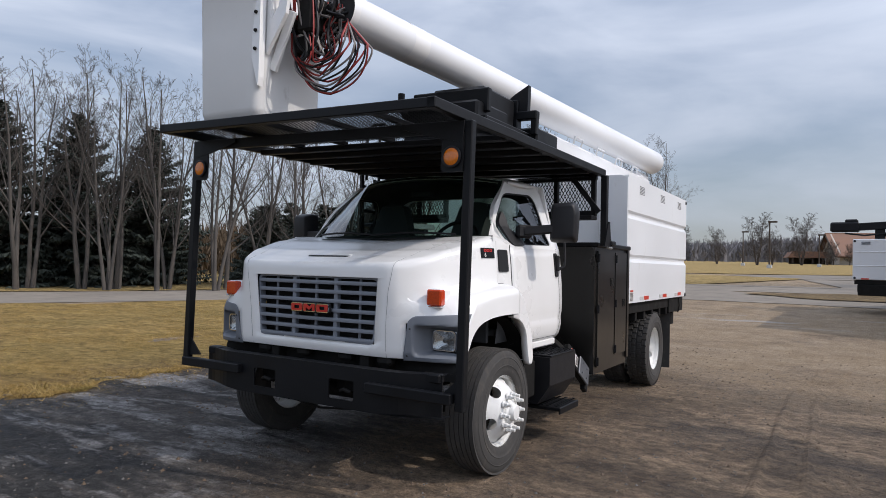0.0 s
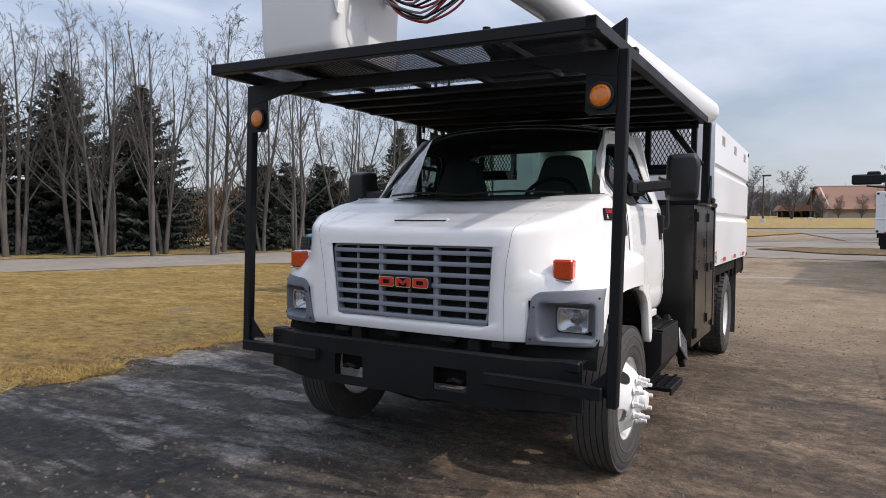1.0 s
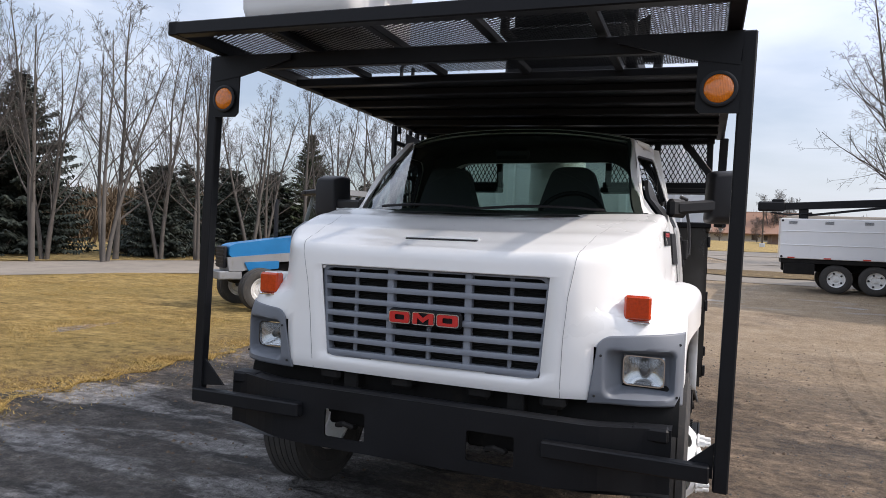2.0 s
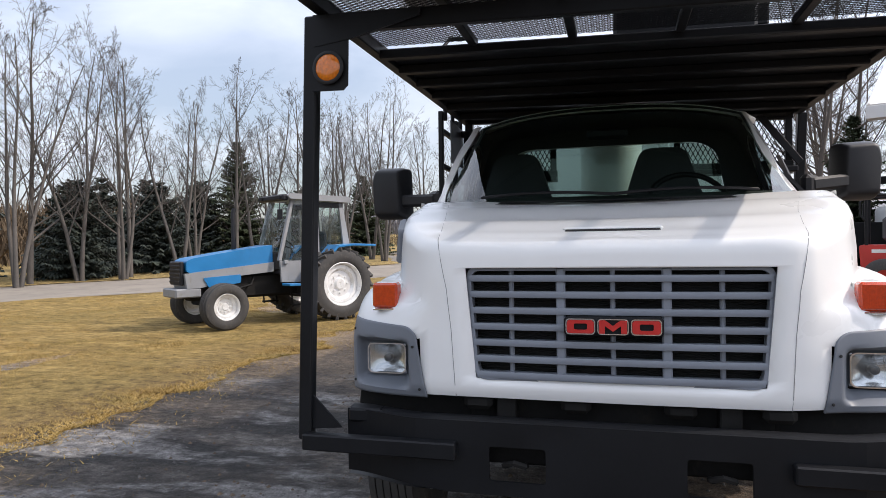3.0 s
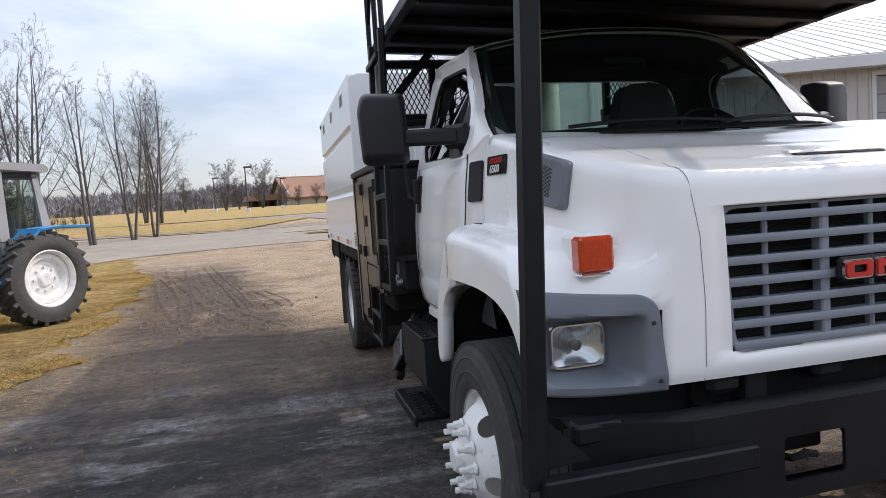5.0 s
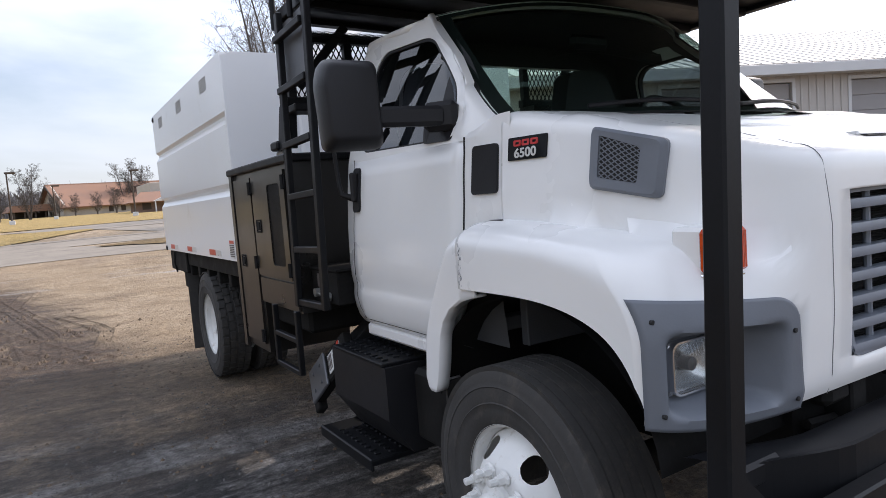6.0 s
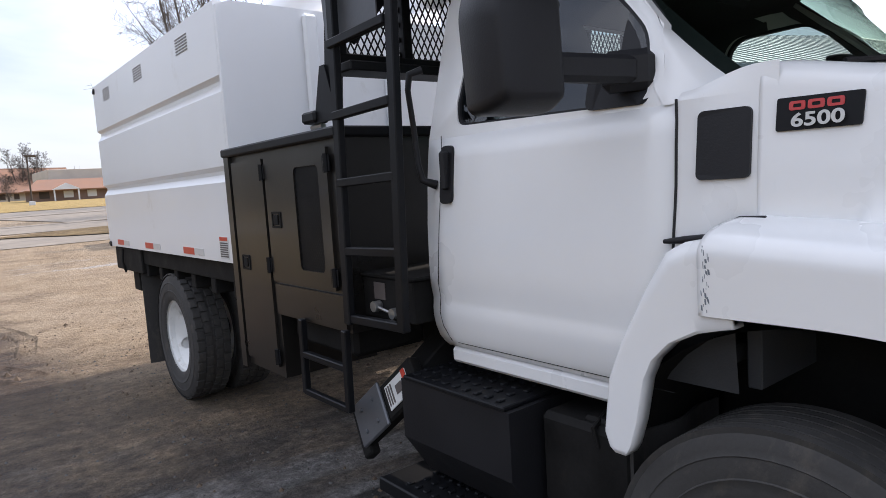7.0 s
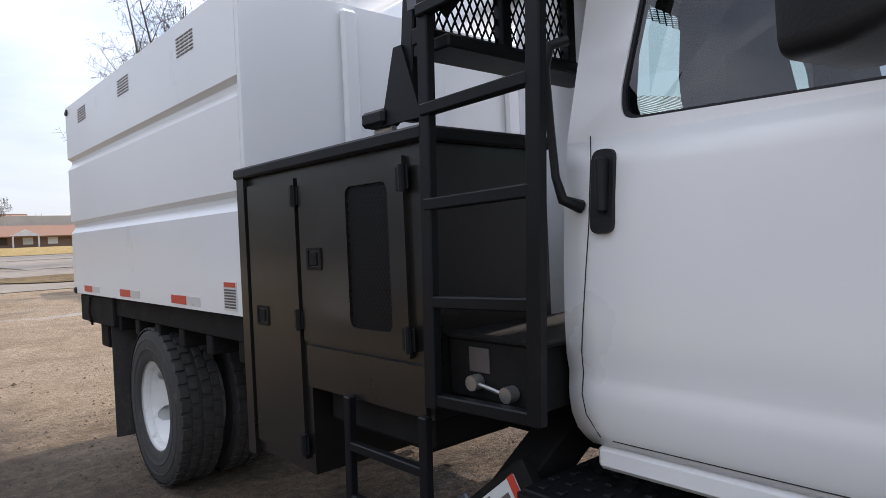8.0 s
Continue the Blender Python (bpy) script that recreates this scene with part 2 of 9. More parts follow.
def plate(bm, outer, holes=(), depth=0.0, m=None, mat=0, place=None):
    """A flat sheet with holes from loops of (a, b); place maps (a, b, d) to a point, d running from 0 to depth."""
    place = place or (lambda a, b, d: Vector((a, b, d)))
    pt = lambda p, d: (m @ place(p[0], p[1], d)) if m else place(p[0], p[1], d)
    layers = []
    for d in ((0.0, depth) if depth else (0.0,)):
        tmp, edges, loops = bmesh.new(), [], []
        for lp in (outer, *holes):
            vs = [tmp.verts.new((p[0], p[1], 0)) for p in lp]
            loops.append(vs)
            edges += [tmp.edges.new((vs[i], vs[(i + 1) % len(vs)])) for i in range(len(vs))]
        bmesh.ops.triangle_fill(tmp, edges=edges, use_beauty=True, normal=(0, 0, 1))
        tmp.verts.index_update()
        made = [bm.verts.new(pt(v.co, d)) for v in tmp.verts]
        for f in tmp.faces:
            ids = [v.index for v in f.verts]
            if d:
                ids.reverse()
            bm.faces.new([made[i] for i in ids]).material_index = mat
        layers.append([[made[v.index] for v in lp] for lp in loops])
        tmp.free()
    if depth:
        for la, lb in zip(*layers):
            for i in range(len(la)):
                j = (i + 1) % len(la)
                bm.faces.new((la[i], la[j], lb[j], lb[i])).material_index = mat
        bmesh.ops.recalc_face_normals(bm, faces=bm.faces[:])


def rounded(a0, a1, b0, b1, r, n=5):
    """A rectangle with rounded corners, as a loop."""
    out = []
    for ca, cb, s in ((a1 - r, b1 - r, 0), (a0 + r, b1 - r, 90), (a0 + r, b0 + r, 180), (a1 - r, b0 + r, 270)):
        for k in range(n + 1):
            t = radians(s + 90 * k / n)
            out.append((ca + r * math.cos(t), cb + r * math.sin(t)))
    return out


def round_poly(pts, r, n=4):
    """A polygon with its corners cut to curves of about radius r."""
    out = []
    for i, p in enumerate(pts):
        p, a, b = Vector(p), Vector(pts[i - 1]), Vector(pts[(i + 1) % len(pts)])
        ra = min(r, (a - p).length * 0.45)
        rb = min(r, (b - p).length * 0.45)
        s, e = p + (a - p).normalized() * ra, p + (b - p).normalized() * rb
        for k in range(n + 1):
            t = k / n
            out.append(tuple((1 - t) ** 2 * s + 2 * t * (1 - t) * p + t * t * e))
    return out


def mesh_grid(bm, fn, us, vs, mat=0, skip=None, flip=False):
    """A sheet of quads from a function of two parameters."""
    g = [[bm.verts.new(fn(u, v)) for v in vs] for u in us]
    for i in range(len(us) - 1):
        for j in range(len(vs) - 1):
            if skip and skip((us[i] + us[i + 1]) / 2, (vs[j] + vs[j + 1]) / 2):
                continue
            q = (g[i][j], g[i + 1][j], g[i + 1][j + 1], g[i][j + 1])
            bm.faces.new(q[::-1] if flip else q).material_index = mat
    return g


def span(a, b, n):
    return [a + (b - a) * i / n for i in range(n + 1)]


def lerp_table(table, x):
    if x <= table[0][0]:
        return table[0][1]
    for (x0, y0), (x1, y1) in zip(table, table[1:]):
        if x <= x1:
            t = (x - x0) / (x1 - x0)
            t = t * t * (3 - 2 * t) * 0.5 + t * 0.5
            return y0 + (y1 - y0) * t
    return table[-1][1]


def expanded_metal(bm, a0, a1, b0, b1, place, cell_a=0.062, cell_b=0.030, wire=0.0045, clip=None):
    """Diamond mesh of flattened strands filling a rectangle."""
    na, nb = max(2, int((a1 - a0) / cell_a * 2)), max(2, int((b1 - b0) / cell_b * 2))
    da, db = (a1 - a0) / na, (b1 - b0) / nb
    for i in range(na):
        for j in range(nb):
            up = (i + j) % 2 == 0
            p = (a0 + i * da, b0 + (j if up else j + 1) * db)
            q = (a0 + (i + 1) * da, b0 + (j + 1 if up else j) * db)
            mid = ((p[0] + q[0]) / 2, (p[1] + q[1]) / 2)
            if clip and not clip(*mid):
                continue
            ln = math.hypot(q[0] - p[0], q[1] - p[1])
            na_, nb_ = -(q[1] - p[1]) / ln * wire / 2, (q[0] - p[0]) / ln * wire / 2
            c = [(p[0] + na_, p[1] + nb_), (q[0] + na_, q[1] + nb_), (q[0] - na_, q[1] - nb_), (p[0] - na_, p[1] - nb_)]
            for d in (0.0, 0.003):
                vs = [bm.verts.new(place(x, y, d)) for x, y in c]
                bm.faces.new(vs if d else vs[::-1])


# ---- ground ----
def soft(s, k=6.0):
    return 0.5 * (s + math.sqrt(s * s + k * k))


def ground_z(x, y):
    return max(0.0, 0.03 * soft(y - 16, 4) - 0.01 * soft(y - 60, 12) - 0.012)


# ---- the bucket truck ----
truck = empty("bucket_truck", pose(-3.38, 3.4, 0, 0, 0, 0.8), "white bucket truck with black cab guard and white chip box", "truck")


def smooth01(a, b, x):
    t = max(0.0, min(1.0, (x - a) / (b - a)))
    return t * t * (3 - 2 * t)


# front clip: hood, front face and fenders in one moulded shell
HOOD_Z = [(-0.03, 1.480), (0.0, 1.490), (0.05, 1.508), (0.13, 1.535), (0.3, 1.588), (0.6, 1.664), (0.85, 1.710), (1.1, 1.745)]
FRONT_V = [(0.84, 0.035), (0.9, 0.015), (1.1, 0.0), (1.35, -0.012), (1.5, -0.010)]
SHELF_Z = [(0.0, 1.21), (0.1, 1.245), (0.27, 1.305), (0.43, 1.327), (0.59, 1.345), (0.75, 1.356), (0.9, 1.365)]
EDGE_R = 0.06


def hood_top(u, v):
    return lerp_table(HOOD_Z, v) + 0.008 * (u / 0.7) ** 2 - 0.05 * max(0.0, abs(u) - 0.72) ** 1.5


def shelf_height(v):
    return 0.09 + 0.07 * (1 - smooth01(0.0, 0.6, v))


def flare(z, v):
    """How far the fender stands out at height z: 0 above the shelf, 1 below its rounded edge."""
    t = (lerp_table(SHELF_Z, v) - z) / shelf_height(v)
    return 0.0 if t <= 0 else 1.0 if t >= 1 else (1 - (1 - t) ** 2.4) ** (1 / 2.4)


def side_u(z, v, vz=None):
    v = max(0, v)
    up = 0.957 + 0.10 * min(1.1, v) - 0.10 * max(0, z - 1.45)
    low = 1.165 + 0.035 * smooth01(0.3, 0.9, v)
    return up + (low - up) * flare(z, v if vz is None else vz)


def clip_point(s, z):
    """Plan outline at height z: s from 0 at the middle of the face to 1 round the corner, then 1 to 2 along the side."""
    f0 = lerp_table(FRONT_V, z)
    if s <= 0.55:
        u = s / 0.55 * 0.70
        return Vector((u, f0 + 0.012 * (u / 0.7) ** 2, z))
    w = smooth01(1.05, 1.45, z)
    vs = 0.22 + 0.23 * w
    if s <= 1:
        t = (s - 0.55) / 0.45
        us = side_u(z, vs, vs * t)
        a, b = Vector((0.70, f0 + 0.012)), Vector((0.70 + (us - 0.70) * (0.43 + 0.10 * w), f0 + 0.016 + 0.04 * w))
        c, d = Vector((us - 0.048, 0.08 + 0.17 * w)), Vector((us, vs))
        p = (1 - t) ** 3 * a + 3 * t * (1 - t) ** 2 * b + 3 * t * t * (1 - t) * c + t ** 3 * d
        return Vector((p.x, p.y, z))
    end = 0.872 + 0.066 * flare(z, 0.9)
    v = vs + (s - 1) * (end - vs)
    return Vector((side_u(z, v), v, z))


def surf(z, v):
    """Half width of the shell at height z and distance v from the nose."""
    if v >= 0.45:
        return side_u(z, v)
    lo, hi = 0.56, 2.0
    for _ in range(26):
        mid = (lo + hi) / 2
        if clip_point(mid, z).y < v:
            lo = mid
        else:
            hi = mid
    return clip_point(lo, z).x


def clip_low(s):
    """Lower edge: straight across the face, then the wheel arch."""
    if s <= 0.98:
        return 0.853
    v = 0.19 + (s - 0.98) * 0.735
    d = max(0.0, min(1.0, (0.95 - v) / 0.765))
    return 0.85 + 0.288 * max(0.0, 1 - d ** 4.2) ** 0.5


S_COL = span(0, 0.55, 12) + [0.55 + 0.45 * k / 14 for k in range(1, 15)] + [1 + k / 40 for k in range(1, 41)]
S_COL = sorted(S_COL + [0.985, 0.992, 1.006, 1.012])
GR_TOP, GR_BOT = 1.393, 0.941


def column(s):
    """Points of the shell from its lower edge over the rounded hood edge to the middle of the hood."""
    foot = Vector((0, 0.16 + 0.54 * (s / 2) ** 1.2))
    z = 1.5
    for _ in range(10):
        p = clip_point(s, z - EDGE_R)
        n = (foot - p.to_2d()).normalized()
        q = p.to_2d() + n * EDGE_R
        z = hood_top(q.x, q.y)
    hi, lo = z - EDGE_R, clip_low(s)
    v = clip_point(s, 1.33).y
    shelf, drop = lerp_table(SHELF_Z, v), shelf_height(v)
    low_end = max(lo + 0.02, shelf - drop)
    side = [lo, lo + 0.006] + [lo + 0.006 + (low_end - lo - 0.006) * (k / 9) for k in range(1, 10)]
    side += [low_end + (shelf - low_end) * math.sin(math.pi / 2 * k / 10) for k in range(1, 11)] + [shelf + (hi - shelf) * k / 6 for k in range(1, 7)]
    face = [lo, lo + 0.006, lo + 0.02, lo + 0.045, GR_BOT] + [GR_BOT + (GR_TOP - GR_BOT) * k / 14 for k in range(1, 15)] + [GR_TOP + (hi - GR_TOP) * k / 8 for k in range(1, 9)]
    w = smooth01(0.52, 0.72, s)
    out = []
    for j in range(27):
        zz = face[j] * (1 - w) + side[j] * w
        p = clip_point(s, zz)
        if s <= 0.55:
            # the grille opening narrows a little downwards
            g = 0.582 - 0.035 * (GR_TOP - zz) / (GR_TOP - GR_BOT)
            p.x = p.x * g / 0.5833 if p.x <= 0.5834 else g + (p.x - 0.5833) * (0.70 - g) / (0.70 - 0.5833)
        if j == 0:
            p.y += 0.018 if s <= 0.98 else 0
            p.x -= 0.018 if s > 0.98 else 0
        out.append(p)
    p = clip_point(s, hi).to_2d()
    for k in range(1, 7):
        t = math.pi / 2 * k / 6
        q = p + n * EDGE_R * (1 - math.cos(t))
        out.append(Vector((q.x, q.y, hi + EDGE_R * math.sin(t))))
    a = p + n * EDGE_R
    for k in range(1, 13):
        q = a + (foot - a) * (k / 12)
        out.append(Vector((max(0.0, q.x), q.y, hood_top(q.x, q.y))))
    return out


bm = bmesh.new()
cols = [column(s) for s in S_COL]
for sgn in (1, -1):
    grid = [[bm.verts.new((p.x * sgn, p.y, p.z)) for p in col] for col in cols]
    for i in range(len(S_COL) - 1):
        for j in range(len(grid[0]) - 1):
            if S_COL[i + 1] <= 0.4585 and 4 <= j < 18:
                continue
            mx, mz = (abs(grid[i][j].co.x) + abs(grid[i + 1][j].co.x)) / 2, (grid[i][j].co.z + grid[i][j + 1].co.z) / 2
            if S_COL[i] < 1.0 and 0.80 < mx < 1.135 and 0.858 < mz < 1.105:
                continue
            q = (grid[i][j], grid[i + 1][j], grid[i + 1][j + 1], grid[i][j + 1])
            bm.faces.new(q if sgn > 0 else q[::-1])
bmesh.ops.remove_doubles(bm, verts=bm.verts[:], dist=0.0006)
front_clip = part("hood", bm, [WHITE, CHASSIS], truck, "white moulded hood with flared fenders", smooth=33)
sd = front_clip.modifiers.new("thickness", "SOLIDIFY")
sd.thickness, sd.offset, sd.material_offset = 0.010, -1, 1

# rear part of the fender, fixed to the cab, and the cowl panel above it
TAIL_FRONT = [(0.0, 1.158, 0.738), (0.05, 1.142, 0.765), (0.2, 1.120, 0.835), (0.45, 1.095, 0.956), (0.58, 1.070, 1.010), (0.70, 1.020, 1.060), (0.82, 0.950, 1.096), (0.92, 0.890, 1.112), (1.0, 0.860, 1.118)]
TAIL_REAR = [(0.0, 1.200, 0.738), (0.03, 1.222, 0.752), (0.08, 1.236, 0.79), (0.4, 1.218, 0.934), (0.6, 1.172, 1.047), (0.78, 1.095, 1.192), (0.88, 1.035, 1.285), (0.93, 0.98, 1.312), (1.0, 0.88, 1.322)]
for sgn in (1, -1):
    bm = bmesh.new()

    def tail(k, t):
        f = Vector((lerp_table([(r[0], r[1]) for r in TAIL_FRONT], k), lerp_table([(r[0], r[2]) for r in TAIL_FRONT], k)))
        r = Vector((lerp_table([(r[0], r[1]) for r in TAIL_REAR], k), lerp_table([(r[0], r[2]) for r in TAIL_REAR], k)))
        p = f + (r - f) * max(0.0, min(1.0, t))
        u = 1.190 - 0.022 * (max(0.0, min(1, t) - 0.82) / 0.18) ** 2.2 - (0.05 if t < 0 else 0.006 if t == 0 else 0) - (0.12 if t > 1 else 0)
        return Vector((u * sgn, p.x, p.y))
    mesh_grid(bm, tail, span(0, 1, 40), [-1, 0, 0.04, 0.2, 0.4, 0.6, 0.8, 0.86, 0.91, 0.95, 0.98, 1.0, 2.0], flip=sgn > 0)
    lp = part("fender_tail", bm, WHITE, truck, smooth=40)
    sd = lp.modifiers.new("thickness", "SOLIDIFY")
    sd.thickness, sd.offset = 0.012, -1
    bm = bmesh.new()
    mesh_grid(bm, lambda v, z: Vector(((side_u(z, 0.9, 2.0) * 0 + (1.040 - 0.10 * max(0, z - 1.45)) + (lerp_table([(1.2, 1.071), (1.3, 1.070), (1.5, 1.055), (1.66, 1.034), (1.74, 1.010)], z) - (1.040 - 0.10 * max(0, z - 1.45))) * smooth01(0.86, 1.0, v)) * sgn, v, z)), span(0.83, 1.074, 8), span(1.22, 1.655, 8), flip=sgn < 0)
    mesh_grid(bm, lambda v, k: Vector(((1.040 - 0.10 * (0.205 + 0.06 * k) + (lerp_table([(1.3, 1.070), (1.66, 1.034), (1.74, 1.010)], 1.655 + 0.06 * k) - 1.0195 + 0.006 * k) * smooth01(0.86, 1.0, v)) * sgn, v, 1.655 + k * (0.062 - 0.040 * smooth01(0.88, 1.074, v)))), span(0.83, 1.074, 8), span(0, 1, 3), flip=sgn < 0)
    part("cowl_panel", bm, WHITE, truck, smooth=40)
    bm = bmesh.new()
    tube(bm, [(1.082 * sgn, 1.095, 1.299), (1.09 * sgn, 1.03, 1.306), (1.092 * sgn, 0.97, 1.314), (1.088 * sgn, 0.945, 1.332), (1.078 * sgn, 0.895, 1.352), (1.068 * sgn, 0.84, 1.358)], [0.006, 0.010, 0.009, 0.010, 0.013, 0.007], 8)
    part("rubber_hood_latch", bm, PLASTIC, truck, "black rubber hood latch", smooth=50)
# worn strip down the rear edge of the passenger fender
bm = bmesh.new()
rng = random.Random(4)
for k in range(26):
    z = 1.155 + 0.15 * (k / 26) + 0.006 * rng.random()
    y = 0.915 + 0.008 * math.sin(k * 1.1) + 0.006 * rng.random()
    w, h = 0.0008 + 0.0026 * rng.random() ** 2, 0.002 + 0.006 * rng.random()
    u = -side_u(z, y) - 0.0006
    dz = 0.004 * (rng.random() - 0.5)
    quad(bm, [(u, y - w, z - h), (u, y + w * 0.6, z - h * 0.7 + dz), (u, y + w, z + h), (u, y - w * 0.5, z + h * 0.8 - dz)])
part("scuffed_tape", bm, GREY_PLASTIC, truck, "scuffed tape strip on the fender edge")

# hood seam and slot
for sgn in (1, -1):
    bm = bmesh.new()
    pts = []
    for z in span(0.856, 1.42, 10):
        u = lerp_table([(0.85, 0.637), (1.1, 0.645), (1.3, 0.662), (1.42, 0.685)], z)
        pts.append(Vector((u * sgn, lerp_table(FRONT_V, z) + 0.012 * (u / 0.7) ** 2 - 0.0002, z)))
    for t in span(0.15, 1.0, 5):
        a = math.pi / 2 * t
        u = 0.69 + 0.02 * t
        pts.append(Vector((u * sgn, 0.002 + EDGE_R * (1 - math.cos(a)), hood_top(u, EDGE_R) - EDGE_R * (1 - math.sin(a)) + 0.0002)))
    for v in span(0.10, 0.72, 12):
        u = 0.71 + 0.13 * ((v - 0.06) / 0.7) ** 1.2
        pts.append(Vector((u * sgn, v, hood_top(u, v) - 0.0004)))
    tube(bm, pts, [0.0013] * 16 + [0.0012 - 0.0006 * k / 13 for k in range(len(pts) - 16)], 5)
    part("hood_seam", bm, SEAM_GREY, truck, smooth=60)
bm = bmesh.new()
box(bm, -0.19, 0.19, 0.135, 0.165, 1.526, 1.545, 0.006)
part("hood_vent_slot", bm, SEAM, truck, "thin dark slot in the hood")
bm = bmesh.new()
box(bm, -0.20, 0.20, 0.155, 0.205, 1.538, 1.556, 0.01)
part("hood_vent_lip", bm, WHITE, truck, smooth=40)

# grille
grille = part("grille", (lambda b: (plate(b, round_poly([(-0.585, GR_TOP + 0.004), (0.585, GR_TOP + 0.004), (0.55, GR_BOT - 0.004), (-0.55, GR_BOT - 0.004)], 0.05), [round_poly([(-0.568, GR_TOP - 0.012), (0.568, GR_TOP - 0.012), (0.534, GR_BOT + 0.012), (-0.534, GR_BOT + 0.012)], 0.045)], 0.05, None, 0, lambda a, c, d: Vector((a, 0.0 + d + 0.022 * (a / 0.6) ** 2, c))), b)[1])(bmesh.new()), SILVER_PLASTIC, truck, "grey plastic grille with horizontal bars")
for k in range(7):
    z = GR_TOP - 0.030 - k * 0.0655
    w = 0.575 - 0.035 * (GR_TOP - z) / (GR_TOP - GR_BOT)
    bm = bmesh.new()
    prof = [(-0.012, 0.013), (-0.016, 0.0), (-0.012, -0.013), (0.03, -0.017), (0.035, 0.012)]
    g = []
    for u in span(-w, w, 10):
        g.append([bm.verts.new((u, 0.012 + p[0] + 0.022 * (u / 0.6) ** 2, z - 0.012 + p[1])) for p in prof])
    for r, s in zip(g, g[1:]):
        for i in range(5):
            bm.faces.new((r[i], r[(i + 1) % 5], s[(i + 1) % 5], s[i]))
    bmesh.ops.recalc_face_normals(bm, faces=bm.faces[:])
    part("bar", bm, SILVER_PLASTIC, grille, smooth=35)
for k in range(-2, 3):
    u = 0.2 * k
    wd = 0.036 if k % 2 else 0.020
    bm = bmesh.new()
    d = 0.0 if k % 2 else 0.018
    box(bm, u - wd / 2, u + wd / 2, 0.008 + d + 0.022 * (u / 0.6) ** 2, 0.055, GR_BOT, GR_TOP, 0.006)
    part("upright", bm, SILVER_PLASTIC, grille)
bm = bmesh.new()
mesh_grid(bm, lambda z, u: Vector((u, 0.098 + 0.004 * (round((z - 0.93) / 0.0042) % 2), z)), span(0.93, 1.4022, 112), [-0.58, 0.58])
part("radiator_screen", bm, SEAM, truck, "black ribbed radiator screen behind the grille")
# maker's badge as three plain red blocks in a dark chrome-edged surround
badge = part("badge", (lambda b: (box(b, -0.186, 0.186, -0.03, 0.0, 1.13, 1.205, 0.012), b)[1])(bmesh.new()), BLACK, truck, "red three-block badge with chrome edge")
for k, (a, b_) in enumerate(((-0.178, -0.066), (-0.058, 0.058), (0.066, 0.178))):
    bm = bmesh.new()
    plate(bm, rounded(a, b_, 1.137, 1.198, 0.014, 4), [rounded(a + 0.004, b_ - 0.004, 1.141, 1.194, 0.012, 4)], 0.010, None, 0, lambda x, z, d: Vector((x, -0.037 + d, z)))
    part("chrome_edge", bm, CHROME, badge)
    bm = bmesh.new()
    hole = [] if k == 1 else [rounded(a + 0.032, b_ - 0.030, 1.156, 1.180, 0.006, 3)]
    outer = rounded(a + 0.005, b_ - 0.005, 1.142, 1.193, 0.012, 4)
    if k == 1:
        outer = [(a + 0.006, 1.193), (a + 0.006, 1.142), (a + 0.028, 1.142), (a + 0.028, 1.172), (0, 1.150), (b_ - 0.028, 1.172), (b_ - 0.028, 1.142), (b_ - 0.006, 1.142), (b_ - 0.006, 1.193), (b_ - 0.03, 1.193), (0, 1.172), (a + 0.03, 1.193)]
    plate(bm, outer, hole, 0.006, None, 0, lambda x, z, d: Vector((x, -0.042 + d, z)))
    part("red_block", bm, RED, badge)

